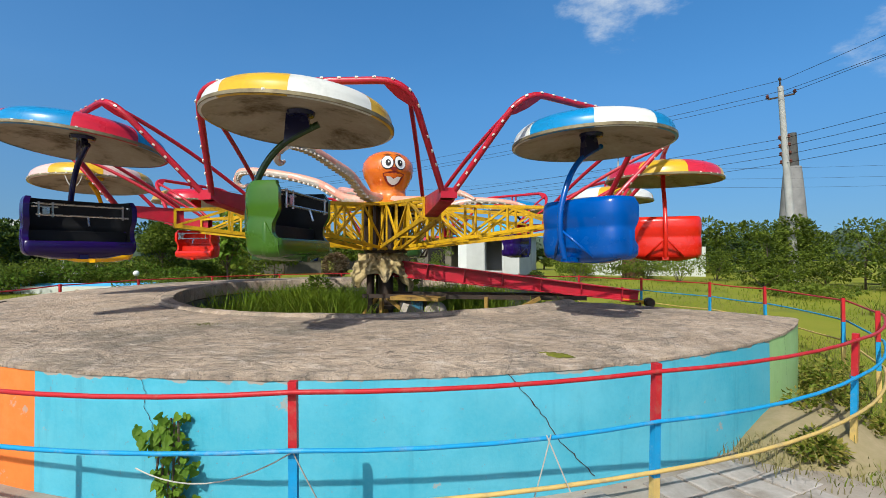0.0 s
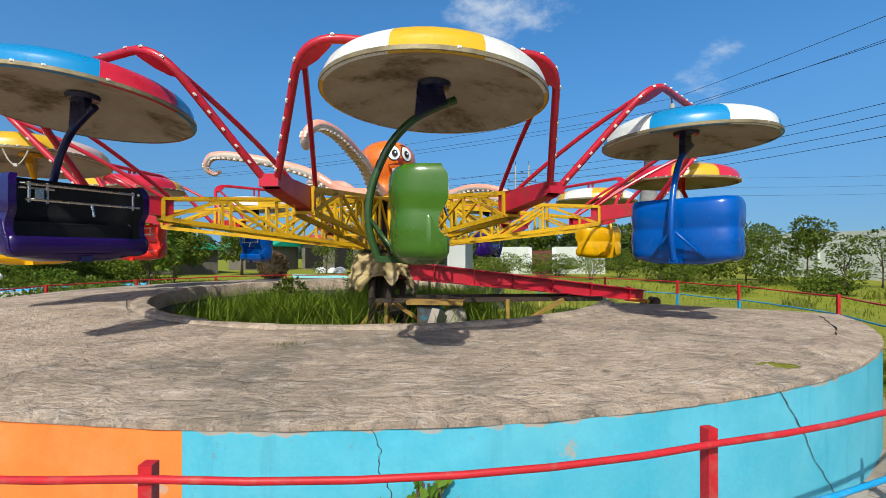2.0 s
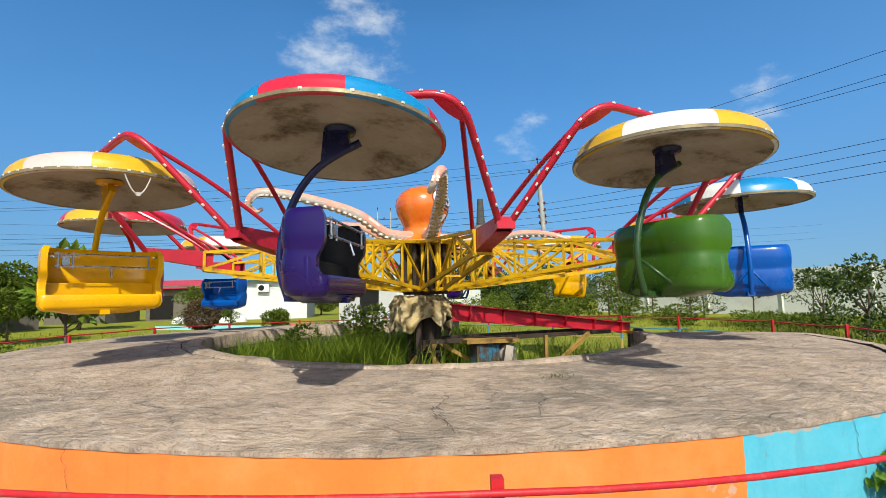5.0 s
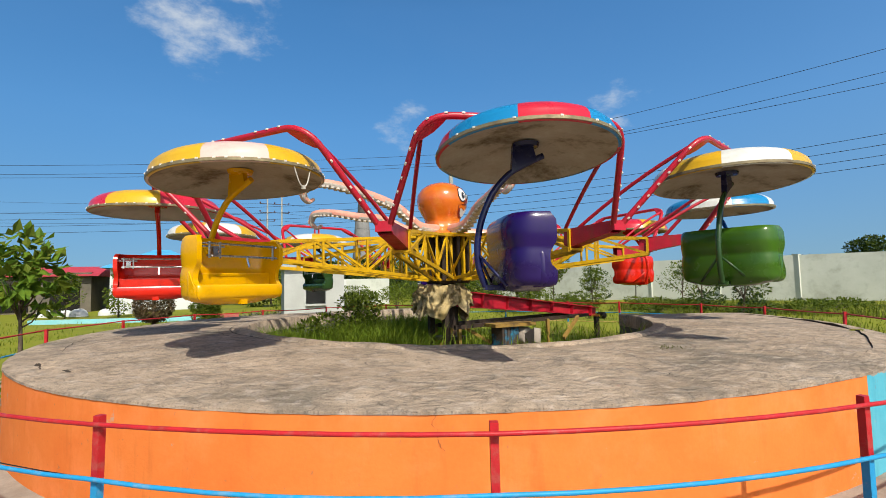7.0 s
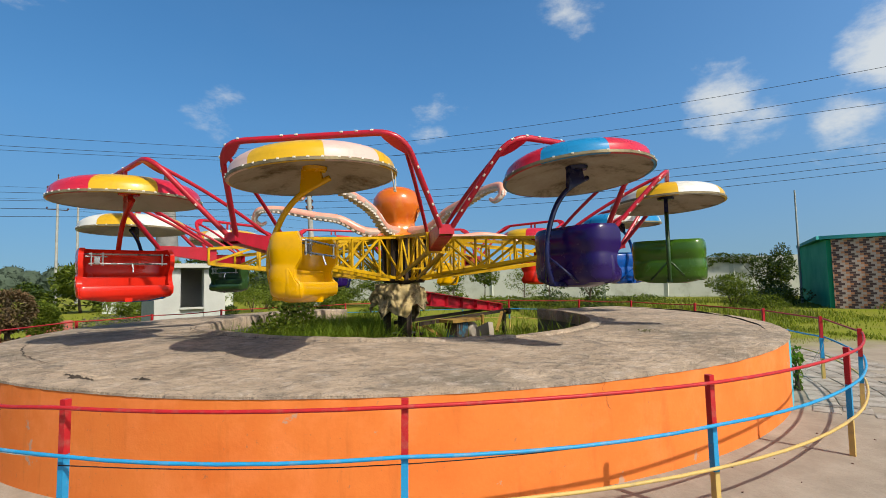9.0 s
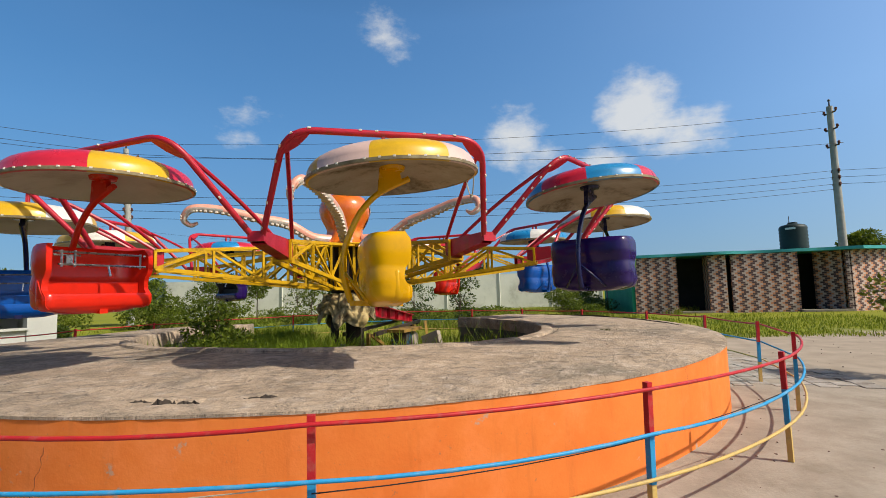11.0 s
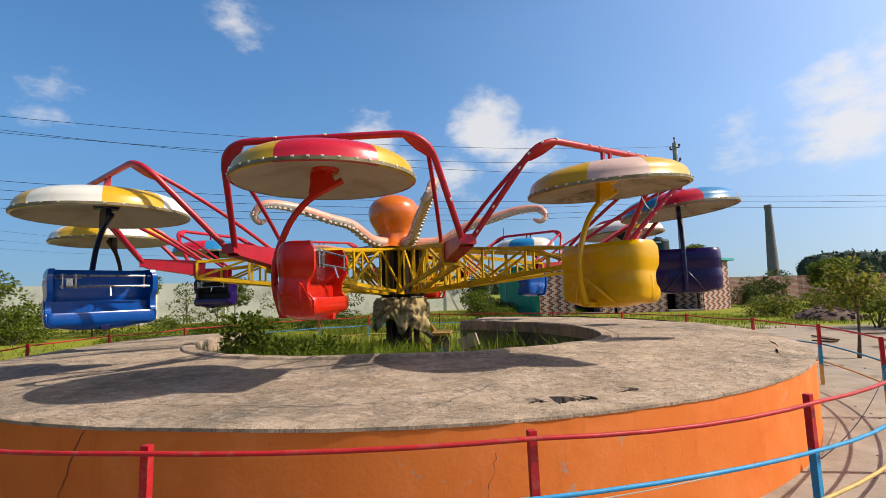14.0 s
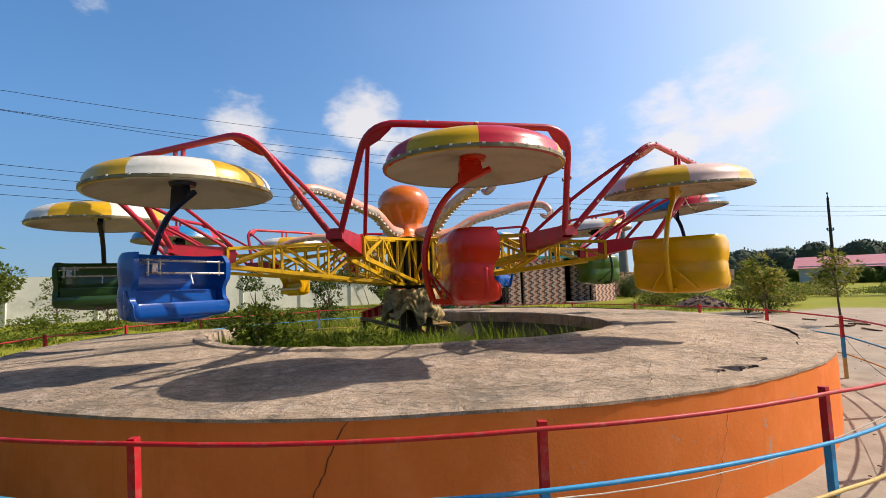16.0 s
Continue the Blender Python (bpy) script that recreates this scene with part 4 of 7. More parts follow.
def arch_meshes():
    main = arch_path()
    s = [tube(rounded(main, 0.24, 7), 0.0285, 10)]
    for sgn in (-1, 1):
        ax, ay = 2.98 * math.cos(radians(18)), sgn * (2.98 * math.sin(radians(18)) - 0.09)
        bend = Vector((BAR_X, sgn * BAR_Y, BAR_Z))
        foot = Vector((ax, ay, 1.93))
        hold = bend.lerp(Vector((main[0].x, sgn * -main[0].y if main[0].y < 0 else sgn * main[0].y, main[0].z)), 0.06)
        hold += Vector((-0.03, -sgn * 0.02, -0.03))
        mid = hold.lerp(foot, 0.5) + Vector((0.02, 0, 0.10))
        curve = [hold * (1 - t) ** 2 + mid * 2 * t * (1 - t) + foot * t * t for t in [i / 8 for i in range(9)]]
        s.append(tube(curve, 0.020, 8))
        tip = Vector((main[0].x, sgn * abs(main[0].y), main[0].z))
        along, down = Vector((0, -sgn, 0)), (tip - bend).normalized()
        n = along.cross(down).normalized()
        pa, pb = bend + along * 0.20, bend + down * 0.22
        g = [pa * (1 - t) ** 2 + bend * 2 * t * (1 - t) + pb * t * t for t in [i / 6 for i in range(7)]]
        inward = (along + down).normalized()
        g += [pb + along * 0.05 - down * 0.02, (pa + pb) / 2 + inward * 0.03, pa + down * 0.05 - along * 0.02]
        s.append(plate(g, 0.05, n))
    for y in (-0.05, 0.05):
        s.append(box(0.03, 0.025, 0.17, BAR_X, y, BAR_Z - 0.09))
    return build("arch", s, RED_STEEL, smooth=True)


arch_mesh = arch_meshes()
BULB_SPOTS = []
path = rounded(arch_path(), 0.24, 7)
run = [0.0]
for a, b in zip(path, path[1:]):
    run.append(run[-1] + (b - a).length)
d = 0.10
while d < run[-1] - 0.06:
    i = next(j for j in range(len(run) - 1) if run[j + 1] >= d)
    p = path[i].lerp(path[i + 1], (d - run[i]) / (run[i + 1] - run[i]))
    way = (path[i + 1] - path[i]).normalized()
    out = Vector((1.0, 0, 0.75))
    out = (out - way * out.dot(way)).normalized()
    q = Matrix((way, out.cross(way), out)).transposed().to_4x4()
    BULB_SPOTS.append(Matrix.Translation(p + out * 0.031) @ q @ Matrix.Scale(0.85, 4))
    d += 0.135

# ---- the ten cars ----
RIM_Z, CROWN_Z, RIM_R, FLOOR_Z = 2.312, 2.53, 0.705, 1.24


def car_body_shapes(w=0.45, back=-0.265, h=0.52):
    """A two-lobed tub, open towards +y: the wrapped shell with its notched sides, the front lip, floor and seat."""
    nu, nv = 36, 26
    v, f = [], []
    def step(z, a, b):
        t = min(1.0, max(0.0, (z - a) / (b - a)))
        return t * t * (3 - 2 * t)
    for j in range(nv + 1):
        z = h * j / nv
        low, high = math.sin(math.pi * min(1, max(0, z / 0.265))), math.sin(math.pi * min(1, max(0, (z - 0.265) / (h - 0.265))))
        bulge = 0.014 * low ** 0.7 + 0.022 * high ** 0.7
        if z > h - 0.06:
            bulge -= 0.022 * ((z - h + 0.06) / 0.06) ** 2
        front = 0.050 - 0.048 * step(z, 0.095, 0.16) + 0.052 * step(z, 0.21, 0.33) - 0.035 * step(z, h - 0.07, h)
        for i in range(nu + 1):
            a = (-1 + 2 * i / nu) * math.pi / 2
            x = math.copysign(abs(math.sin(a)) ** 0.48, a)
            y = abs(math.cos(a)) ** 0.48
            px = x * (w - 0.012 + bulge * 0.55)
            py = front + (back - bulge - front) * y if abs(x) < 0.9999 else front
            tuck = 1 - 0.05 * max(0.0, 1 - z / 0.045) ** 2
            v.append((px * tuck, py * tuck, z))
    m = nu + 1
    for j in range(nv):
        for i in range(nu):
            f.append((j * m + i, j * m + i + 1, (j + 1) * m + i + 1, (j + 1) * m + i))
    # inner face of the shell and its rim
    vi = [(x * 0.90, y * 0.86 + 0.004, z) for x, y, z in v]
    fi = [tuple(reversed(q)) for q in f]
    rim = [(nv * m + i, nv * m + i + 1, nv * m + i + 1 + len(v), nv * m + i + len(v)) for i in range(nu)]
    ends = []
    for i in (0, nu):
        for j in range(nv):
            q = (j * m + i, (j + 1) * m + i, (j + 1) * m + i + len(v), j * m + i + len(v))
            ends.append(q if i == 0 else tuple(reversed(q)))
    shell = (v + vi, f + [tuple(reversed(q)) for q in rim] + [tuple(reversed(q)) for q in ends])
    lining = (vi, fi, 1)
    # the front lip carries the shell's foot round the opening and rolls over at its top
    tv, tf, count = [], [], 0
    for z, inset, rises in ((-0.014, 0.040, 0), (0.0, 0.014, 0), (0.03, 0.0, 0), (0.07, 0.0, 0), (0.10, 0.0, 1), (0.119, 0.010, 1), (0.121, 0.024, 1), (0.106, 0.036, 1), (0.0, 0.036, 0)):
        e = w - 0.006 + 0.0077 * math.sin(math.pi * min(1, max(0, z / 0.265))) ** 0.7 - inset
        ring = rounded([(-e + 0.03, -0.11, 0), (-e, -0.06, 0), (-e, 0.066 - inset, 0), (e, 0.066 - inset, 0), (e, -0.06, 0), (e - 0.03, -0.11, 0)], 0.10, 8)
        count = len(ring)
        tv += [(p.x, p.y, z + rises * 0.12 * step(0.052 - inset - p.y, 0.0, 0.10) ** 1.5) for p in ring]
    for k in range(8):
        for i in range(count - 1):
            tf.append((k * count + i, (k + 1) * count + i, (k + 1) * count + i + 1, k * count + i + 1))
    lip = (tv, tf)
    floor = plate([(x * 0.92, y * 0.92, 0.012) for x, y, z in v[:m]] + [(w * 0.9, 0.045, 0.012), (-w * 0.9, 0.045, 0.012)], 0.022, (0, 0, 1))
    # keel: a shallow boat under the floor, narrower than the tub
    kv, kf = [], []
    for z, kx, ky in ((0.004, 0.40, 0.15), (-0.02, 0.33, 0.14), (-0.045, 0.22, 0.11)):
        for k in range(20):
            a = 2 * math.pi * k / 20
            kv.append((kx * math.copysign(abs(math.cos(a)) ** 0.6, math.cos(a)), -0.09 + ky * math.copysign(abs(math.sin(a)) ** 0.6, math.sin(a)), z))
    for j in range(2):
        for k in range(20):
            kf.append((j * 20 + k, j * 20 + (k + 1) % 20, (j + 1) * 20 + (k + 1) % 20, (j + 1) * 20 + k))
    kf.append(tuple(40 + k for k in range(20)))
    seat = [(x * 0.9, y * 0.87, 0.196) for x, y, z in v[10 * m:11 * m] if y < -0.06]
    bench = plate([(seat[0][0], -0.075, 0.205)] + seat + [(seat[-1][0], -0.075, 0.205)], 0.03, (0, 0, 1))
    riser = plate([(-w * 0.87, -0.075, 0.02), (w * 0.87, -0.075, 0.02), (w * 0.87, -0.075, 0.19), (-w * 0.87, -0.075, 0.19)], 0.02, (0, 1, 0))
    return [shell, lining, lip, floor, (kv, kf)], [bench, riser]


def lap_bar_shapes():
    """Two chrome rails across the opening with uprights, a latch and a small V under them."""
    y, s = 0.055, []
    for z, x0, x1 in ((0.455, -0.36, 0.33), (0.355, -0.36, 0.37)):
        s.append(tube([(x0, y, z), (x1, y, z)], 0.0095, 6))
    for x in (-0.34, -0.24, 0.32):
        s.append(tube([(x, y, 0.335), (x, y, 0.47)], 0.009, 6))
    s.append(box(0.05, 0.03, 0.065, -0.29, y, 0.395))
    s.append(tube([(-0.39, y - 0.02, 0.43), (-0.2, y, 0.43)], 0.008, 6))
    s.append(tube([(0.03, y, 0.355), (0.03, y + 0.03, 0.265)], 0.009, 6))
    for x in (-0.36, 0.36):
        s.append(tube([(x, y, 0.455), (x * 1.12, -0.01, 0.455)], 0.009, 6))
    return [([(-x, yy, z) for x, yy, z in q[0]], [tuple(reversed(k)) for k in q[1]]) for q in s]


BODY_SHAPES, BENCH_SHAPES = car_body_shapes()
LAP_MESH = build("lap_bar", lap_bar_shapes(), CHROME, smooth=True)


def hanger_shapes(lift, top):
    """The bent arm from the canopy down behind the back and under the floor; lift: how high the tub hangs."""
    zc = top + 0.098
    arm = [(0, 0.14, zc - 0.115), (0, 0.02, zc - 0.17), (0, -0.15, zc - 0.26), (0, -0.29, zc - 0.42), (0, -0.385, zc - 0.64), (0, -0.42, 0.42), (0, -0.415, 0.2 + lift * 0.5), (0, -0.36, lift - 0.005)]
    pts = []
    for a, b in zip(arm, arm[1:]):
        for k in range(4):
            pts.append(Vector(a).lerp(Vector(b), k / 4))
    pts.append(Vector(arm[-1]))
    for _ in range(3):
        pts = [pts[0]] + [(a + b * 2 + c) / 4 for a, b, c in zip(pts, pts[1:], pts[2:])] + [pts[-1]]
    fin = plate([(0, -0.11, zc - 0.03), (0, 0.05, zc - 0.03), (0, 0.08, zc - 0.15), (0, -0.05, zc - 0.215), (0, -0.13, zc - 0.265)], 0.05, (1, 0, 0))
    pad = lathe([(0.0, zc - 0.06), (0.10, zc - 0.05), (0.11, zc - 0.02), (0.0, zc - 0.015)], 16)
    foot = beam((0, -0.37, lift - 0.012), (0, 0.06, lift - 0.03), 0.07, 0.04)
    return [tube(pts, 0.026, 10), foot], [fin, pad], [tube([(0, -0.415, 0.25 + lift), (s * 0.22, -0.25, lift)], 0.012, 12) for s in (-1, 1)]


def canopy_profile():
    pts = []
    for k in range(11):
        a = radians(90 * k / 10)
        pts.append((RIM_R * math.sin(a) ** 0.72 if k else 0.0, (CROWN_Z - RIM_Z) * math.cos(a) ** 0.8 if k < 10 else 0.0))
    pts += [(RIM_R + 0.012, -0.012), (RIM_R + 0.010, -0.035), (RIM_R - 0.012, -0.037)]
    return pts


PROFILE = canopy_profile()
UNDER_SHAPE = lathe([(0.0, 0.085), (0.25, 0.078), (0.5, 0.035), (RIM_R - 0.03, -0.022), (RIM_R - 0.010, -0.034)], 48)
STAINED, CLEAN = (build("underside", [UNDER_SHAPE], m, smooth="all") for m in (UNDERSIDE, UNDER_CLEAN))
TRIM_MESH = build("rim_trim", [lathe([(RIM_R + 0.010, -0.004), (RIM_R + 0.017, -0.006), (RIM_R + 0.017, -0.030), (RIM_R + 0.006, -0.036)], 56)], TRIM, smooth=True)
panel_cache = {}


def panel_mesh(mat, wide):
    if (mat.name, wide) not in panel_cache:
        panel_cache[mat.name, wide] = build("panel", [lathe(PROFILE, 12, 0.0, radians(wide))], mat, smooth="all")
    return panel_cache[mat.name, wide]


def ride_car(deg, body_mat, arm_mat, c1, c2, spin, lights, lift, hang, under, label):
    """One hanging car with its canopy; deg: its bearing from the axis, spin: where the first panel begins and how wide it is, or all the seams, lift: the tub's height,
    hang: how the canopy has settled (bearing, distance from the axis, height of the rim, lean along and across), under: its underside."""
    off, reach, rim_z, lean, tilt = hang
    top = rim_z - FLOOR_Z
    arm_shapes, fin_shapes, brace_shapes = hanger_shapes(lift, top)
    base = tagged(new("ride_car"), label, "ride car", "cars of the octopus ride")
    base.matrix_basis = turn(deg + off) @ pose(reach, 0, FLOOR_Z)
    body = part("body", build("body", BODY_SHAPES, [body_mat, INSIDE_MATS.get(body_mat.name, body_mat)], smooth=True), base, m=pose(0, 0, lift, 0, 0, -7 if body_mat is GREEN else 0))
    part("bench", build("bench", BENCH_SHAPES, INSIDE_MATS.get(body_mat.name, body_mat)), body)
    part("lap_bar", LAP_MESH, body, "dull chrome lap bar")
    hanger = part("hanger", build("hanger", arm_shapes, arm_mat, smooth=True), base, "curved steel hanger arm")
    part("fin", build("fin", fin_shapes, arm_mat if arm_mat in (RED, YELLOW) else NAVY, smooth=True), hanger)
    for sh in brace_shapes:
        part("brace", build("brace", [sh], arm_mat, smooth="all"), hanger)
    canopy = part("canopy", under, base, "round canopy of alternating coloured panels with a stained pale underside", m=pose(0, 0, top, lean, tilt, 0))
    part("rim_trim", TRIM_MESH, canopy, "thin metal rim strip")
    seams = spin if len(spin) > 2 else [spin[0] + 90 * k + d for k in range(4) for d in (0, spin[1])]
    for k, a in enumerate(seams):
        part("panel", panel_mesh(c2 if k % 2 else c1, (seams[(k + 1) % len(seams)] - a) % 360), canopy, m=turn(a))
    rr = random.Random(int(deg))
    n = 42 if lights > 0.9 else 30
    for k in range(n):
        if rr.random() > lights:
            continue
        a = 360 * k / n + rr.uniform(-1.5, 1.5)
        part("bulb", bulb_mesh, canopy, m=turn(a) @ pose(RIM_R + 0.016, 0, -0.008, 90, 0, 90 + rr.uniform(-8, 8)) @ Matrix.Scale(0.7, 4))
    if body_mat is YELLOW and lights > 0.9:
        ends = [Vector((RIM_R * math.cos(radians(a)), RIM_R * math.sin(radians(a)), -0.02)) for a in (84, 100)]
        dip = [ends[0].lerp(ends[1], t) - Vector((0, 0, 0.17 * (1 - (2 * t - 1) ** 2))) for t in [i / 10 for i in range(11)]]
        part("loose_wire", build("loose_wire", [tube(dip, 0.006, 5), box(0.03, 0.02, 0.03, *dip[5])], WIRE), canopy, "loose string of lamp caps hanging from the rim")
    return base


CARS = [
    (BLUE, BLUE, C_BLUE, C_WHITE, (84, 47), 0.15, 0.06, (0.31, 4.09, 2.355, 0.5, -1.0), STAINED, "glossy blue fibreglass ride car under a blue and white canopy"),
    # this arm's green is darkened to hold the canopy's shade
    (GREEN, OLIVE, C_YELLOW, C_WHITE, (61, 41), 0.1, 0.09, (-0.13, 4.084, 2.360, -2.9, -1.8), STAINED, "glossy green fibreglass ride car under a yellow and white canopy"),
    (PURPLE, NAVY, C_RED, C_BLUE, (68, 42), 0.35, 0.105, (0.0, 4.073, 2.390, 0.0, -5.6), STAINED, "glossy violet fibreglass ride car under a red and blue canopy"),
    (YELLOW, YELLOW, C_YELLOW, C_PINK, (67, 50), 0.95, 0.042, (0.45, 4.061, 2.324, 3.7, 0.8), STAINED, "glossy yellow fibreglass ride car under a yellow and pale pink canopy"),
    (RED, RED, C_RED, C_YELLOW, (349, 48, 96, 180, 230, 304), 0.95, 0.05, (0.07, 4.062, 2.345, 0.0, 0.4), CLEAN, "glossy red fibreglass ride car under a red and yellow canopy"),
    (BLUE, NAVY, C_WHITE, C_YELLOW, (22, 49), 0.9, -0.02, (1.0, 4.13, 2.268, 0.8, 0.2), CLEAN, "blue fibreglass ride car under a white and yellow canopy"),
    (OLIVE, DARK_STEEL, C_YELLOW, C_WHITE, (55, 49), 0.9, 0.05, (0.4, 4.15, 2.285, 0.5, 1.2), CLEAN, "dark green fibreglass ride car under a yellow and white canopy"),
    (PURPLE, NAVY, C_RED, C_BLUE, (80, 45), 0.5, 0.06, (0.0, 4.09, 2.312, 0.6, 0.8), CLEAN, "violet fibreglass ride car under a red and blue canopy"),
    (YELLOW, YELLOW, C_YELLOW, C_WHITE, (40, 45), 0.5, 0.06, (-2.2, 4.09, 2.312, 0.6, 0.8), CLEAN, "yellow fibreglass ride car under a yellow and white canopy"),
    (RED, RED, C_YELLOW, C_RED, (63, 46), 0.5, 0.05, (0.0, 4.09, 2.32, 0.6, 0.8), STAINED, "red fibreglass ride car under a red and yellow canopy"),
]
for k, car in enumerate(CARS):
    deg = -36 - STEP * k       # blue first, then on round the ring the way the camera goes
    ride_car(deg, *car)
    arch = part("arch", arch_mesh, frame_ob, "red steel arch with a string of lamps", m=turn(deg))
    keep = random.Random(300 + k)
    for m in BULB_SPOTS:
        if keep.random() < (0.92 if k < 3 or k > 7 else 0.55 if k == 3 else 0.12):
            part("bulb", bulb_mesh, arch, m=m)

# hub: deck, column, slewing ring, tarpaulin over the drive, base beams in the pit
part("hub_deck", build("hub_deck", [lathe([(0.0, 2.135), (0.50, 2.135), (0.52, 2.12), (0.50, 2.09), (0.0, 2.09)], 20)], YELLOW_STEEL), frame_ob)
part("hub_column", build("hub_column", [lathe([(0.0, 1.36), (0.34, 1.36), (0.36, 1.40), (0.34, 1.43), (0.17, 1.44), (0.15, 2.09)], 20)], DARK_STEEL, smooth=True), frame_ob, "dark oily hub column")
post_dark = build("hub_post", [box(0.09, 0.05, 0.70, 0.34, 0, 1.75)], DARK_STEEL)
post_yellow = build("hub_post", [box(0.06, 0.04, 0.67, 0.34, 0, 1.755)], YELLOW_STEEL)
for k in range(ARMS):
    part("hub_post", post_dark, frame_ob, m=turn(-90 - k * STEP))
    part("hub_post", post_yellow, frame_ob, m=turn(-72 - k * STEP))

base_ob = tagged(new("drive_unit"), "rusty steel base frame with a long red boom in the pit", "drive unit")
boom_a, boom_b = Vector((-0.25, -0.05, 1.16)), Vector((3.80, 0.72, 0.71))
d = (boom_b - boom_a).normalized()
s = d.cross(Vector((0, 0, 1))).normalized()
u = s.cross(d)
boom = []
for off in (-0.13, 0.13):
    boom.append(beam(boom_a + u * off, boom_b + u * off * 0.6, 0.16, 0.016, u))
boom.append(plate([boom_a - u * 0.13, boom_b - u * 0.08, boom_b + u * 0.08, boom_a + u * 0.13], 0.012, s))
for k in range(7):
    c = boom_a.lerp(boom_b, (k + 0.6) / 7)
    boom.append(plate([c - u * 0.11 - s * 0.075, c - u * 0.11 + s * 0.075, c + u * 0.11 + s * 0.075, c + u * 0.11 - s * 0.075], 0.01, d))
part("boom", build("boom", boom, RED_STEEL), base_ob, "red I-section boom")
part("end_plate", build("end_plate", [box(0.30, 0.13, 0.05)], YELLOW_STEEL), base_ob, "orange-yellow end plate", m=pose(3.72, 0.71, 0.635, 0, 5, 10))
part("roller", build("roller", [lathe([(0.0, -0.09), (0.05, -0.09), (0.07, -0.07), (0.07, 0.07), (0.05, 0.09), (0.0, 0.09)], 16)], DARK_STEEL, smooth=True), base_ob, "black end roller", m=pose(3.95, 0.70, 0.62, 90, 0, 10))
part("boom_prop", build("boom_prop", [beam((3.8, 0.69, -0.02), (3.8, 0.70, 0.62), 0.08, 0.08)], DARK_STEEL), base_ob)
part("base_column", build("base_column", [tube([(0, 0, 0.05), (0, 0, 1.37)], 0.12, 14), box(0.42, 0.42, 0.05, 0, 0, 0.5)], DARK_STEEL, smooth=True), base_ob)
for off in (-0.28, 0.28):
    part("base_rail", build("base_rail", [beam(Vector((-0.15, -0.2 + off, 0.70)), Vector((3.1, 0.48 + off, 0.70)), 0.05, 0.06)], DARK_STEEL), base_ob)
for p, q in (((0.05, -0.25, 0.08), (0.05, -0.25, 0.70)), ((0.30, -0.30, 0.08), (-0.05, -0.05, 0.62)), ((0.75, -0.35, 0.3), (0.15, -0.25, 0.66)), ((1.75, -0.28, 0.08), (1.75, -0.28, 0.72)), ((1.9, -0.5, 0.4), (2.5, -0.2, 0.72)), ((-0.1, 0.3, 0.08), (-0.1, 0.3, 0.70)), ((-0.5, -0.25, 0.10), (-0.05, -0.2, 0.66))):
    part("strut", build("strut", [beam(p, q, 0.05, 0.05)], RUSTY_SHADED_YELLOW), base_ob, "rusty yellow steel strut")
part("motor_deck", build("motor_deck", [box(0.75, 0.32, 0.05, 0.80, -0.55, 0.70), box(0.8, 0.3, 0.04, 0.78, -0.52, 0.35)], RUSTY_SHADED_YELLOW), base_ob)
motor = part("motor", build("motor", [box(0.34, 0.26, 0.30)], MOTOR), base_ob, "motor box with rusty blue paint", m=pose(0.72, -0.52, 0.53, 0, 0, 8))
for k in range(5):
    part("fin", build("fin", [box(0.012, 0.28, 0.26, -0.13 + 0.065 * k, 0, 0)], MOTOR), motor)
part("gear_case", build("gear_case", [lathe([(0.0, -0.14), (0.12, -0.14), (0.15, -0.10), (0.15, 0.10), (0.12, 0.14), (0.0, 0.14)], 16)], PAVING, smooth=True), base_ob, "pale dusty gear case", m=pose(1.05, -0.5, 0.50, 90, 0, 8))
for x, y in ((-0.16, -0.22), (-0.22, 0.2), (0.2, 0.18)):
    part("leg", build("leg", [box(0.09, 0.09, 1.2, x, y, 0.7)], DARK_STEEL), base_ob)

slab_block = tagged(part("concrete_block", build("concrete_block", [box(0.34, 0.10, 0.22)], PAVING), m=pose(0.88, -1.01, 0.52, 12, 20, 80)), "pale concrete block leaning in the pit", "concrete block")
part("prop", build("prop", [beam((0.88, -1.0, 0.08), (0.9, -0.95, 0.45), 0.07, 0.07)], PLY), slab_block).matrix_parent_inverse = slab_block.matrix_basis.inverted()
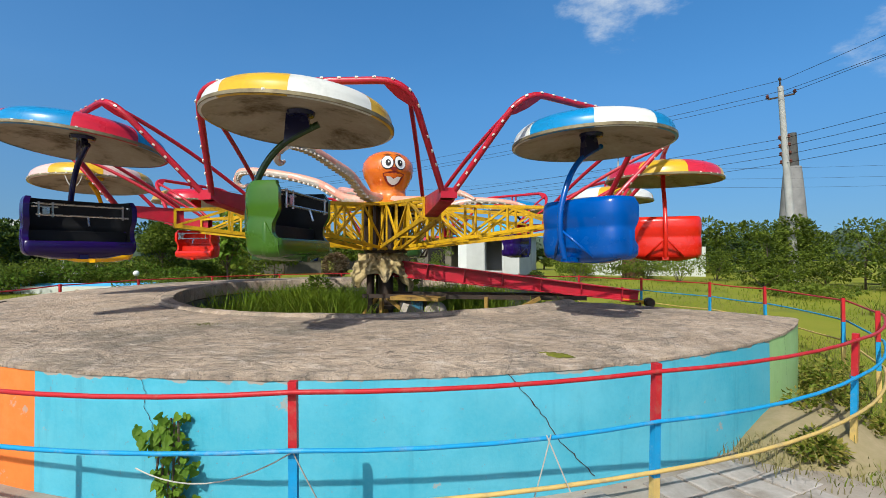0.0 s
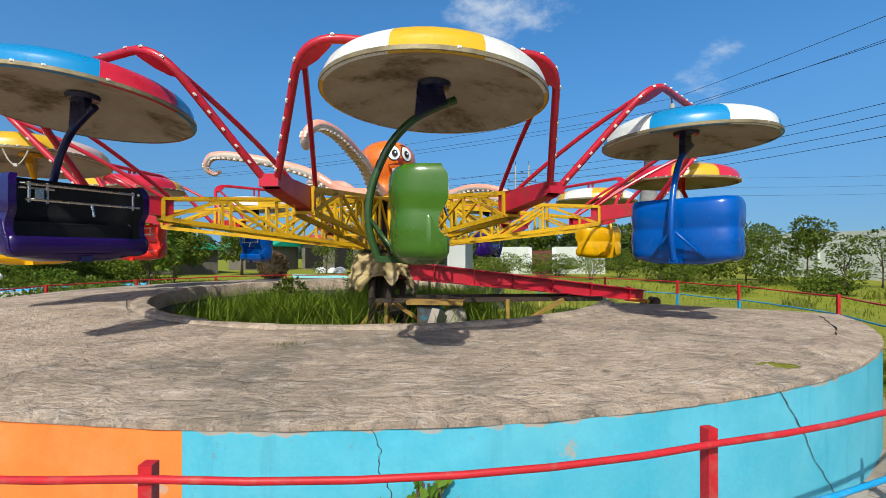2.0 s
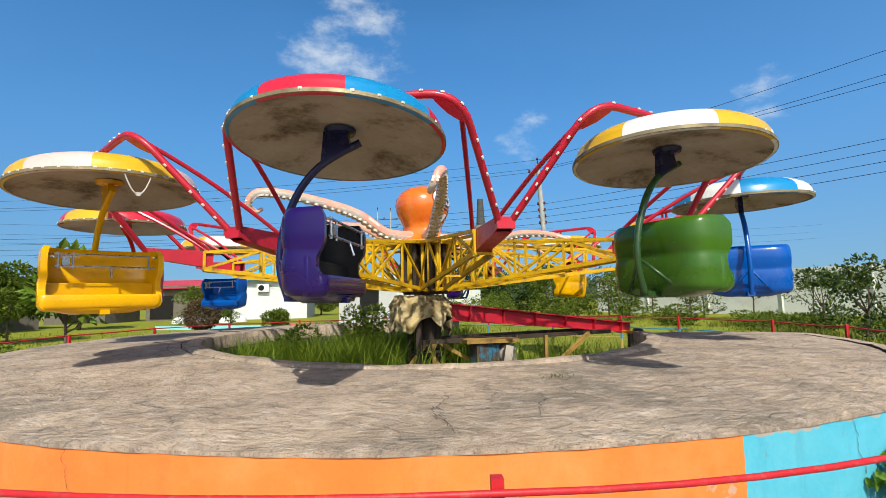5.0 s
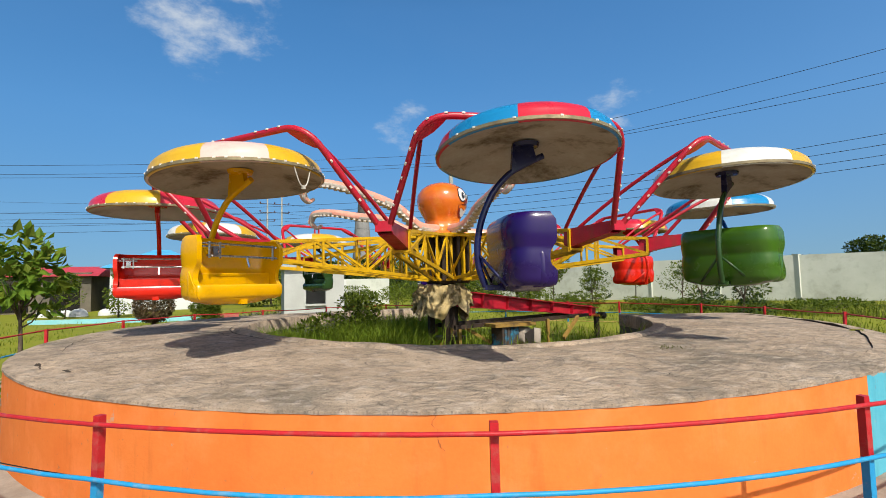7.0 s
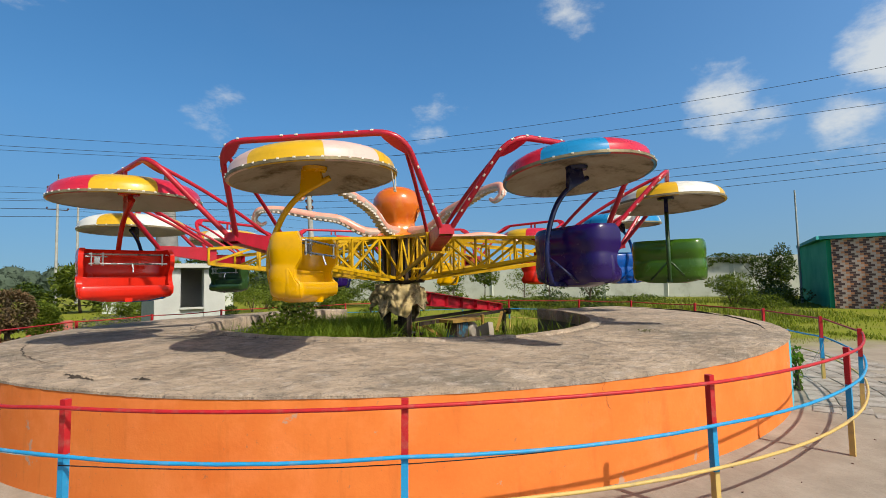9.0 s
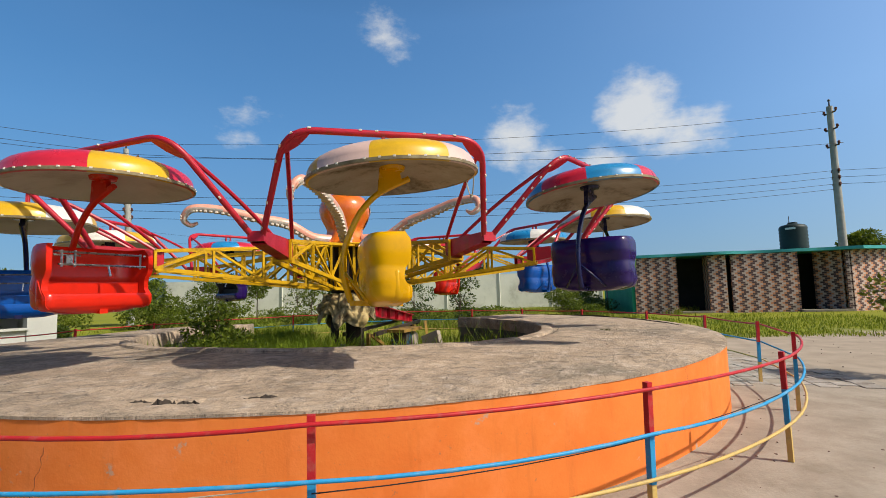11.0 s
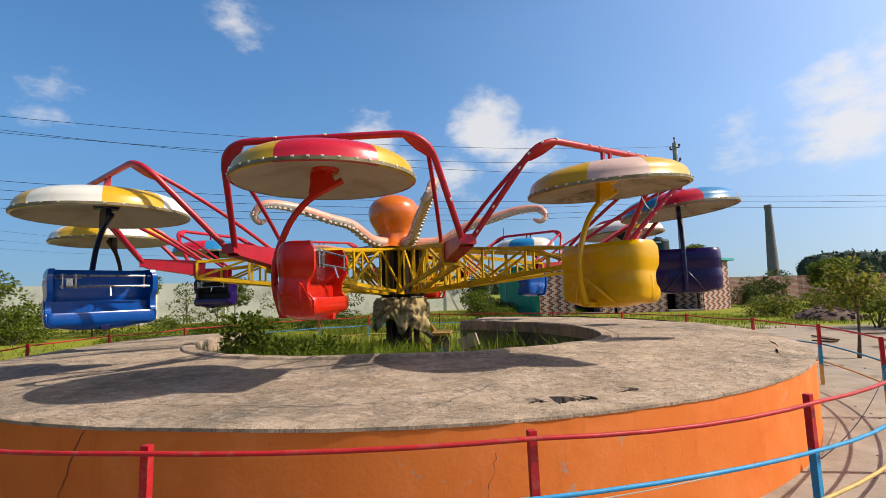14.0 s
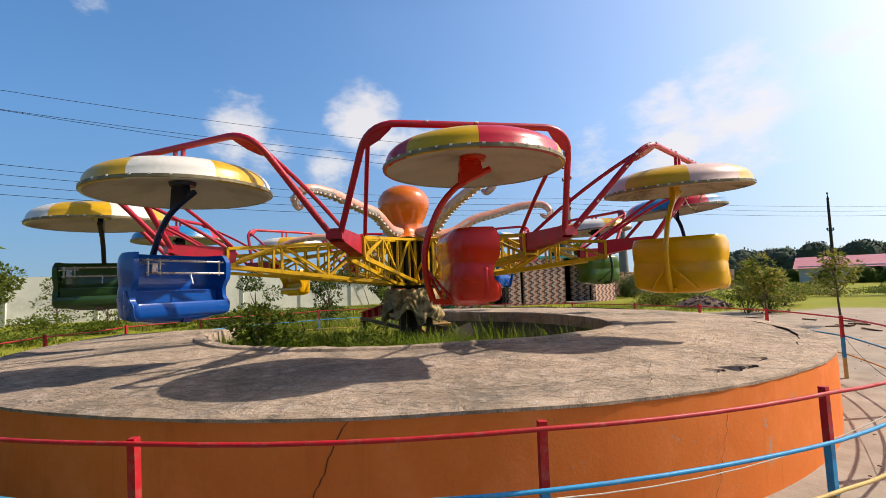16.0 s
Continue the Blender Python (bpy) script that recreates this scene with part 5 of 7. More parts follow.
# the octopus figure on the hub, one mesh
def octopus():
    shapes = []
    prof = [(0.0, 0.85), (0.10, 0.845), (0.22, 0.81), (0.32, 0.745), (0.385, 0.65), (0.40, 0.55), (0.375, 0.43), (0.315, 0.32), (0.275, 0.24), (0.28, 0.16), (0.33, 0.07), (0.42, 0.02), (0.50, 0.0)]
    v, f = lathe([(r, z + 2.135) for r, z in prof], 40)
    # soft folds near the skirt
    vv = []
    for x, y, z in v:
        t = max(0.0, 1 - (z - 2.135) / 0.4)
        a = math.atan2(y, x)
        k = 1 + 0.07 * t * math.cos(8 * a)
        vv.append((x * k * 1.05 - 0.02, y * k * 1.05 + 0.12, 2.135 + (z - 2.135) * 1.04))
    shapes.append((vv, f, 0))
    # face, turned towards -y and a little +x
    face = turn(-50)
    def patch(outline, inset, slot, seg=18):
        """A patch that lies on the head: outline in (angle, height) about the face's middle."""
        n = len(outline)
        pts = []
        for da, z in outline + [(sum(o[0] for o in outline) / n, sum(o[1] for o in outline) / n)]:
            r = None
            for (r0, z0), (r1, z1) in zip(prof, prof[1:]):
                if z1 <= z <= z0:
                    r = r0 + (r1 - r0) * (z0 - z) / max(z0 - z1, 1e-6)
            r = (r or 0.3) * 1.05 + inset
            pts.append(tuple(face @ Vector((r * math.cos(da), r * math.sin(da), 2.135 + z * 1.04)) + Vector((-0.02, 0.12, 0))))
        return pts, [(i, (i + 1) % n, n) for i in range(n)], slot
    def oval(ca, cz, ra, rz, n=22, a0=0.0, a1=2 * math.pi):
        return [(ca + ra * math.cos(a0 + (a1 - a0) * k / n), cz + rz * math.sin(a0 + (a1 - a0) * k / n)) for k in range(n)]
    for ca in (-0.25, 0.25):
        shapes.append(patch(oval(ca, 0.62, 0.245, 0.115), 0.004, 4))
        shapes.append(patch(oval(ca, 0.62, 0.215, 0.100), 0.010, 3))
        shapes.append(patch(oval(ca * 0.9, 0.61, 0.10, 0.050), 0.016, 4))
        shapes.append(patch(oval(ca * 0.9 + 0.02, 0.62, 0.03, 0.014), 0.020, 3))
        shapes.append(patch([(ca - 0.22, 0.735), (ca, 0.765), (ca + 0.22, 0.735), (ca, 0.752)], 0.008, 4))
    grin = [(0.40 * math.cos(math.pi + math.pi * k / 16), 0.44 + 0.19 * math.sin(math.pi + math.pi * k / 16)) for k in range(17)]
    shapes.append(patch([(a * 1.1, z + 0.01) for a, z in grin] + [(0.2, 0.475), (0.0, 0.485), (-0.2, 0.475)], 0.006, 5))
    shapes.append(patch([(0.30 * math.cos(math.pi + math.pi * k / 12), 0.405 + 0.12 * math.sin(math.pi + math.pi * k / 12)) for k in range(13)], 0.013, 3))
    shapes.append(patch(oval(0.0, 0.515, 0.12, 0.03), 0.010, 5))
    # tentacles: bearing, reach, height of the tip, curl
    for az, reach, tip, curl in ((-96, 2.15, 2.68, 1), (-163, 2.35, 2.70, 1), (140, 2.3, 2.62, 1), (22, 2.4, 2.26, 0), (80, 2.2, 2.28, 0), (-30, 2.2, 2.24, 0)):
        ctrl = [(0.22, 2.22), (0.65, 2.24), (1.05, 2.34 + 0.3 * (tip - 2.3)), (1.45, tip - 0.12 if curl else tip + 0.04), (0.85 * reach, tip - 0.02), (reach, tip)]
        if not curl:
            ctrl = [(0.22, 2.18), (0.65, 2.15), (1.05, 2.14), (1.45, tip - 0.05), (0.85 * reach, tip - 0.10), (reach, tip - 0.22)]
        else:
            ctrl += [(reach + 0.12, tip - 0.06), (reach + 0.15, tip - 0.17), (reach + 0.06, tip - 0.235), (reach - 0.03, tip - 0.19)]
        pts = []
        for i in range(len(ctrl) - 1):
            p0, p1, p2, p3 = (Vector(ctrl[max(0, min(len(ctrl) - 1, i + j))]) for j in (-1, 0, 1, 2))
            for k in range(5):
                t = k / 5
                q = 0.5 * ((2 * p1) + (p2 - p0) * t + (2 * p0 - 5 * p1 + 4 * p2 - p3) * t * t + (3 * p1 - p0 - 3 * p2 + p3) * t ** 3)
                pts.append(q)
        pts.append(Vector(ctrl[-1]))
        n = len(pts)
        sway = lambda i: 0.10 * math.sin(i / n * 5.0) * (1 if az % 40 else -1)
        path3 = [turn(az) @ Vector((p.x, sway(i), p.y)) for i, p in enumerate(pts)]
        radii = [0.068 * (1 - i / (n - 1)) ** 0.65 + 0.017 for i in range(n)]
        tv, tf = tube(path3, radii, 12)
        mids = [sum((Vector(tv[q]) for q in face), Vector()) / len(face) for face in tf]
        below = [min(range(n), key=lambda j: (path3[j] - c).length_squared) for c in mids]
        dark = [face for face, c, j in zip(tf, mids, below) if c.z >= path3[j].z - 0.1 * radii[j]]
        pale = [face for face, c, j in zip(tf, mids, below) if c.z < path3[j].z - 0.1 * radii[j]]
        shapes += [(tv, dark, 1), (tv, pale, 2)]
        # suckers in two rows along the under side
        for i in range(2, n - 1):
            way = (path3[i + 1] - path3[i - 1]).normalized()
            lat = turn(az) @ Vector((0, 1, 0))
            dn = way.cross(lat).normalized()
            if i < len(ctrl) * 2 and dn.z > 0:
                dn = -dn
            ref = turn(az) @ Vector((1, 0, 0))
            under = lat.cross(way).normalized()
            under = under if under.dot(Vector((0, 0, -1))) + 0.3 * (i / n) * under.dot(ref) > 0 or i > n * 0.75 else -under
            for sgn in (-1, 1):
                c = path3[i] + under * radii[i] * 0.75 + lat * sgn * radii[i] * 0.55
                rad = radii[i] * 0.42
                sv, sf = lathe([(0.0, rad * 0.7), (rad, rad * 0.55), (rad * 1.05, -rad * 0.4)], 7)
                q = under.to_track_quat("Z", "X").to_matrix().to_4x4()
                shapes.append((*placed((sv, sf), Matrix.Translation(c) @ q), 2))
    return build("octopus_figure", shapes, [OCTO, OCTO_PINK, OCTO_PALE, WHITE_PAINT, BLACK_PAINT, FACE_RED], smooth=True)


tagged(part("octopus_figure", octopus()), "shiny orange fibreglass octopus with curling salmon tentacles on the hub", "octopus figure")

# tarpaulin round the drive
def tarp():
    """A sheet gathered under the slewing ring that falls in folds to a ragged, pointed hem."""
    n, m = 110, 18
    v, f = [], []
    for j in range(m):
        t = j / (m - 1)
        for i in range(n):
            a = 2 * math.pi * i / n
            c, s = math.cos(a), math.sin(a)
            fold = math.sin(a * 6 + 1.3 * math.sin(2 * a)) + 0.5 * math.sin(a * 13 + 2)
            hang = 0.22 + 0.04 * math.sin(2 * a + 0.6) + 0.12 * noise.noise(Vector((c * 2.1, s * 2.1, 3))) + 0.03 * math.sin(a * 6 + 0.8)
            r = 0.29 + 0.12 * t ** 0.6 + 0.028 * fold * t + 0.07 * noise.noise(Vector((c * 6.5, s * 6.5, t * 5))) + 0.03 * noise.noise(Vector((c * 13, s * 13, t * 11))) + 0.05 * noise.noise(Vector((c * 2.4, s * 2.4, t * 3))) - 0.06 * max(0, t - 0.6)
            v.append((r * c, r * s, 1.40 - hang * t * 1.6 - 0.02 * t * fold + 0.02 * noise.noise(Vector((c * 6, s * 6, t * 6)))))
    for j in range(m - 1):
        for i in range(n):
            f.append((j * n + (i + 1) % n, j * n + i, (j + 1) * n + i, (j + 1) * n + (i + 1) % n))
    o = len(v)
    v += [(x * 0.96, y * 0.96, z - 0.002) for x, y, z in v]
    f += [tuple(reversed([q + o for q in face])) for face in f]
    f += [((m - 1) * n + (i + 1) % n, (m - 1) * n + i, o + (m - 1) * n + i, o + (m - 1) * n + (i + 1) % n) for i in range(n)]
    return build("tarpaulin", [(v, f)], TARP, smooth="all")


tagged(part("tarpaulin", tarp(), m=pose(-0.10, 0.03, -0.29) @ Matrix.Diagonal((1.15, 1.12, 1.17, 1.0))), "crumpled tan tarpaulin tied round the ride's drive", "tarpaulin")

# ---- fence: posts in three colours and three rails ----
fence = tagged(new("fence"), "low steel fence with red, blue and yellow posts and rails", "fence")
POST_DEG = [-50.5, -66.6, -82.4, -98.0, -115.4, -132.9, -150.2, -166.2, -182.1]
POST_DEG += [-182.1 - k * (228.4 / 14) for k in range(1, 9)] + [-329.0, -342.0, -361.0, -375.2, -392.0]


def fence_r(deg):
    """The fence stands a little further out along the broken side."""
    d = (deg + 180) % 360 - 180
    return R_POST + 0.17 * max(0.0, 1 - abs(d - 6) / 42) ** 0.6


post_mesh = build("post", [(*box(0.035, 0.035, 0.30, 0, 0, 0.14), 2), (*box(0.035, 0.035, 0.26, 0, 0, 0.42), 1), (*box(0.035, 0.035, 0.277, 0, 0, 0.688), 0)], [P_RED, P_BLUE, P_YELLOW])
rng = random.Random(21)
for a in POST_DEG:
    part("post", post_mesh, fence, m=turn(a) @ pose(fence_r(a), 0, -0.01 + 0.016 * west_rise(a), rng.uniform(-1.2, 1.2), rng.uniform(-1, 2), 0))
for z, mat, rad, text in ((0.782, P_RED, 0.0108, "red top rail"), (0.548, P_BLUE, 0.0105, "sky blue middle rail"), (0.315, P_YELLOW, 0.0105, "pale yellow bottom rail")):
    pts = []
    order = sorted(POST_DEG)
    for a, b in zip(order, order[1:] + [order[0] + 360]):
        sag = rng.uniform(0.0, 0.022) * (1.5 if z < 0.4 else 1)
        for k in range(6):
            t = k / 6
            bow = 1 - 4 * (t - 0.5) ** 2
            ang = radians(a + (b - a) * t)
            r = fence_r(a) + (fence_r(b) - fence_r(a)) * t + 0.04 - 0.012 * bow + 0.006 * math.sin(ang * 9)
            pts.append((r * math.cos(ang), r * math.sin(ang), z - sag * bow + 0.034 * west_rise(math.degrees(ang)) * (z / 0.78)))
    part("rail", build("rail", [tube(pts, rad, 8, closed=True)], mat, smooth="all"), fence, text)

# loose cords tied to the fence and running to the wall
def cord(p, q, sag, label, mat=WIRE):
    a, b = Vector(p), Vector(q)
    pts = [a.lerp(b, k / 10) - Vector((0, 0, sag * (1 - (2 * k / 10 - 1) ** 2))) for k in range(11)]
    tagged(part("cord", build("cord", [tube(pts, 0.0032, 5)], mat)), label, "cord")


def on_ring(r, deg, z):
    return (r * math.cos(radians(deg)), r * math.sin(radians(deg)), z)


cord(on_ring(5.88, -66.6, 0.54), on_ring(5.45, -76, 0.28), 0.10, "thin pale cord tied from the fence to the wall")
cord(on_ring(5.88, -66.6, 0.55), on_ring(5.70, -64.5, 0.02), 0.02, "thin pale cord hanging from the fence")
cord(on_ring(5.88, -56.0, 0.55), on_ring(5.80, -57.2, 0.02), 0.02, "thin pale cord hanging from the blue rail")
cord(on_ring(5.88, -56.2, 0.55), on_ring(5.90, -55.2, 0.30), 0.0, "thin pale cord hanging from the blue rail")
cord(on_ring(5.86, -115.4, 0.53), on_ring(5.86, -150.2, 0.50), 0.10, "thin dark wire slung along the fence", CABLE)
cord(on_ring(5.80, -150.2, 0.52), on_ring(5.80, -182.1, 0.5), 0.12, "thin pale wire slung along the fence")

# ---- plants ----
def leaf_cloud(centres, count, size, rng, flat=0.5, droop=0.2):
    """Many small bent leaves scattered over blobs (x, y, z, rx, ry, rz)."""
    v, f = [], []
    weights = [c[3] * c[4] + c[4] * c[5] for c in centres]
    for c in rng.choices(centres, weights, k=count):
        d = Vector((rng.gauss(0, 1), rng.gauss(0, 1), rng.gauss(0, 1))).normalized()
        k = rng.uniform(0.55, 1.06) ** 0.6
        p = Vector((c[0] + d.x * c[3] * k, c[1] + d.y * c[4] * k, c[2] + d.z * c[5] * k))
        out = (d + Vector((rng.gauss(0, 0.6), rng.gauss(0, 0.6), rng.gauss(0, 0.5) - droop))).normalized()
        side = out.cross(Vector((rng.gauss(0, flat), rng.gauss(0, flat), 1))).normalized()
        s = size * rng.uniform(0.6, 1.25)
        w = s * 0.30
        n = out.cross(side) * s * 0.12
        o = len(v)
        v += [tuple(p), tuple(p + out * s * 0.5 + side * w + n), tuple(p + out * s), tuple(p + out * s * 0.5 - side * w + n)]
        f += [(o, o + 1, o + 2), (o, o + 2, o + 3)]
    return v, f


def tree(x, y, height, crown, leaves, size, mat, rng_seed, trunk_h=None, trunk_r=0.05, label="", name="tree", category="tree", spread=0.75, low=0.25):
    """A tapered trunk with limbs and an uneven crown of separate leaves."""
    rng = random.Random(rng_seed)
    base = tagged(new(name), label, category)
    base.location = (x, y, -0.02)
    trunk_h = trunk_h or height * 0.35
    shapes, tips = [], []
    lean = Vector((rng.uniform(-0.06, 0.06), rng.uniform(-0.06, 0.06), 1))
    top = lean * height * 0.72
    stem = [lean * height * 0.72 * t + Vector((0.03 * math.sin(5 * t + rng_seed), 0.03 * math.cos(4 * t), 0)) for t in [k / 6 for k in range(7)]]
    shapes.append(tube(stem, [trunk_r * (1 - 0.75 * k / 6) for k in range(7)], 7))
    blobs = []
    for k in range(9):
        a = k * 2.4 + rng.uniform(-0.4, 0.4)
        h = rng.uniform(low, 0.95)
        reach = crown * spread * rng.uniform(0.35, 1.0) * math.sin(math.pi * min(0.95, 0.25 + 0.65 * h)) ** 0.8
        tip = Vector((math.cos(a) * reach, math.sin(a) * reach, trunk_h + (height - trunk_h) * h * 0.9))
        root = lean * (trunk_h * 0.6 + (tip.z - trunk_h * 0.6) * 0.45)
        mid = root.lerp(tip, 0.5) + Vector((0, 0, -0.04 * height))
        shapes.append(tube([root, mid, tip], [trunk_r * 0.4, trunk_r * 0.28, trunk_r * 0.1], 5))
        q = crown * rng.uniform(0.28, 0.48)
        blobs.append((tip.x, tip.y, tip.z, q, q, q * rng.uniform(0.6, 0.9)))
    blobs.append((top.x, top.y, height * 0.86, crown * 0.42, crown * 0.42, height * 0.14))
    part("trunk", build("trunk", shapes, BARK, smooth="all"), base)
    mats = mat if isinstance(mat, list) else [mat]
    half = [leaf_cloud(blobs, leaves // len(mats), size, rng) for _ in mats]
    part("crown", build("crown", [(*h, i) for i, h in enumerate(half)], mats), base)
    return base


def bush(x, y, w, h, leaves, size, mat, seed, label, name="bush", category="bush", blobs=7):
    """A low shrub of leafy clumps on thin stems."""
    rng = random.Random(seed)
    base = tagged(new(name), label, category)
    base.location = (x, y, -0.02)
    cl, stems = [], []
    for k in range(blobs):
        a, r = rng.uniform(0, 6.28), w * 0.36 * rng.random() ** 0.5
        q = w * rng.uniform(0.2, 0.34)
        z = rng.uniform(0.25, 0.8) * h
        cl.append((r * math.cos(a), r * math.sin(a), z, q, q, h * rng.uniform(0.16, 0.28)))
        stems.append(tube([(0.05 * math.cos(a), 0.05 * math.sin(a), 0), (r * 0.5 * math.cos(a), r * 0.5 * math.sin(a), z * 0.6), (r * math.cos(a), r * math.sin(a), z)], [0.02, 0.014, 0.006], 5))
    part("stalk", build("stalk", stems, BARK), base)
    mats = mat if isinstance(mat, list) else [mat]
    part("leaves", build("leaves", [(*leaf_cloud(cl, leaves // len(mats), size, rng), i) for i in range(len(mats))], mats), base)
    return base


def topiary(x, y, w, h, mat, seed, tiers, label):
    rng = random.Random(seed)
    base = tagged(new("topiary"), label, "topiary shrub")
    base.location = (x, y, -0.02)
    part("trunk", build("trunk", [tube([(0, 0, 0), (0, 0, h * 0.9)], 0.04, 6)], BARK), base)
    blobs = []
    for k in range(tiers):
        t = k / max(1, tiers - 1)
        q = w * 0.5 * (1 - 0.18 * t)
        blobs.append((0, 0, h * (0.24 + 0.5 * t), q, q, h * (0.26 if t else 0.14)))
    part("leaves", build("leaves", [leaf_cloud(blobs, 9500, 0.055, rng)], mat), base)


def grass_blades(spots, rng, tall=(0.1, 0.3), width=0.008):
    """Bent blades at spots (x, y, z): each three quads narrowing to a point."""
    v, f = [], []
    for x, y, z in spots:
        h, a = rng.uniform(*tall), rng.uniform(0, 6.28)
        lean = rng.uniform(0.15, 0.75) * h
        dx, dy = math.cos(a), math.sin(a)
        sx, sy = -dy * width, dx * width
        o = len(v)
        for t, w in ((0, 1), (0.5, 0.8), (0.85, 0.45)):
            px, py, pz = x + dx * lean * t * t, y + dy * lean * t * t, z + h * t * (1 - 0.18 * t)
            v += [(px + sx * w, py + sy * w, pz), (px - sx * w, py - sy * w, pz)]
        v.append((x + dx * lean, y + dy * lean, z + h * 0.8))
        f += [(o, o + 1, o + 3, o + 2), (o + 2, o + 3, o + 5, o + 4), (o + 4, o + 5, o + 6)]
    return v, f


rng = random.Random(77)
spots = []
while len(spots) < 15000:
    a, r = rng.uniform(0, 6.2832), (R_PIT - 0.05) * math.sqrt(rng.uniform(0.03, 1))
    x, y = r * math.cos(a), r * math.sin(a)
    bearing = math.degrees(a) % 360
    dense = 0.05 if bearing > 200 or bearing < 55 else 1.0      # the beams keep one side bare
    if r > 2.2 and 95 < bearing < 150:
        dense = 0.12                                               # and the wall shades its foot
    if noise.noise(Vector((x * 1.1, y * 1.1, 2))) > -0.15 and rng.random() < dense:
        spots.append((x, y, 0.03))
pit_grass = tagged(part("pit_grass", build("pit_grass", [(*grass_blades(spots[:9000], rng, (0.4, 0.98), 0.008), 0), (*grass_blades(spots[9000:], rng, (0.3, 0.75), 0.010), 1)], [PIT_GRASS, LEAF_B])), "tall rough grass growing in the pit", "grass", kind="stuff")

near, far = [], []
while len(near) < 26000 or len(far) < 15000:
    a = rng.uniform(-0.66, 3.3)
    r = 5.4 + 18 * rng.random() ** 1.7
    x, y = r * math.cos(a), r * math.sin(a)
    if noise.noise(Vector((x * 0.5, y * 0.5, 5))) > -0.3:
        (near if r < 10 and a < 1.2 else far).append((x, y, -0.02))
extra = len(near) + 4000
while len(near) < extra:
    a, r = radians(rng.uniform(GAP0 + 3, GAP1 - 2)), rng.uniform(2.9, 5.5)
    near.insert(0, (r * math.cos(a), r * math.sin(a), 0.0))
far = far[:22000]
near = near[:30000]
tagged(part("lawn_grass", build("lawn_grass", [(*grass_blades(near[:11000], rng, (0.02, 0.08), 0.004), 0), (*grass_blades(near[11000:19000], rng, (0.02, 0.11), 0.004), 1), (*grass_blades(near[19000:], rng, (0.02, 0.10), 0.004), 2), (*grass_blades(far[:12000], rng, (0.03, 0.13), 0.010), 0), (*grass_blades(far[12000:], rng, (0.04, 0.20), 0.011), 1)], [GRASS, LEAF_B, DRY_GRASS])), "uneven park grass with weeds", "grass", kind="stuff")
spots = []
while len(spots) < 11000:
    a = rng.uniform(-0.35, 0.62)
    r = 9.0 + 13 * rng.random()
    x, y = r * math.cos(a), r * math.sin(a)
    if noise.noise(Vector((x * 0.35, y * 0.35, 9))) > 0.12:
        spots.append((x, y, -0.02))
tagged(part("tall_grass", build("tall_grass", [(*grass_blades(spots[:4500], rng, (0.10, 0.38), 0.012), 0), (*grass_blades(spots[4500:7500], rng, (0.12, 0.5), 0.014), 1), (*grass_blades(spots[7500:], rng, (0.1, 0.4), 0.01), 2)], [GRASS, LEAF_B, DRY_GRASS])), "rank tall grass before the boundary wall", "tall grass", kind="stuff")
spots = []
while len(spots) < 16000:
    a = rng.uniform(-1.0, -0.15)
    r = 9.5 + 22 * rng.random() ** 1.2
    x, y = r * math.cos(a), r * math.sin(a)
    if math.hypot(x + 3, y + 11) > 10.5 + 2 * noise.noise(Vector((x * 0.4, y * 0.4, 1))) and noise.noise(Vector((x * 0.45, y * 0.45, 4))) > -0.2 and not (16 < x < 30 and -17 < y < -2):
        spots.append((x, y, -0.02))
tagged(part("meadow_grass", build("meadow_grass", [(*grass_blades(spots[:9000], rng, (0.03, 0.13), 0.012), 0), (*grass_blades(spots[9000:], rng, (0.04, 0.2), 0.012), 1)], [GRASS, LEAF_B])), "uneven meadow grass before the tiled building", "grass", kind="stuff")
spots = []
for _ in range(900):
    a, r = rng.uniform(-0.72, -0.28), 5.44 + abs(rng.gauss(0, 0.28))
    spots.append((r * math.cos(a), r * math.sin(a), 0.0 if r > 5.9 else 0.08))
tagged(part("dry_weeds", build("dry_weeds", [grass_blades(spots, rng, (0.03, 0.11), 0.003)], DRY_GRASS)), "dry brown weeds along the foot of the wall", "weeds", kind="stuff")
spots = []
for cx, cy, r in ((3.12, -4.06, 0.07), (0.25, -3.88, 0.11), (-2.7, -2.1, 0.08)):
    for _ in range(70):
        spots.append((cx + rng.gauss(0, r * 0.7), cy + rng.gauss(0, r * 0.5), slab_z(math.hypot(cx, cy)) - 0.02))
tagged(part("weeds", build("weeds", [grass_blades(spots, rng, (0.008, 0.022), 0.003)], MOSS)), "dry weed tufts in the slab's cracks", "weeds", kind="stuff")

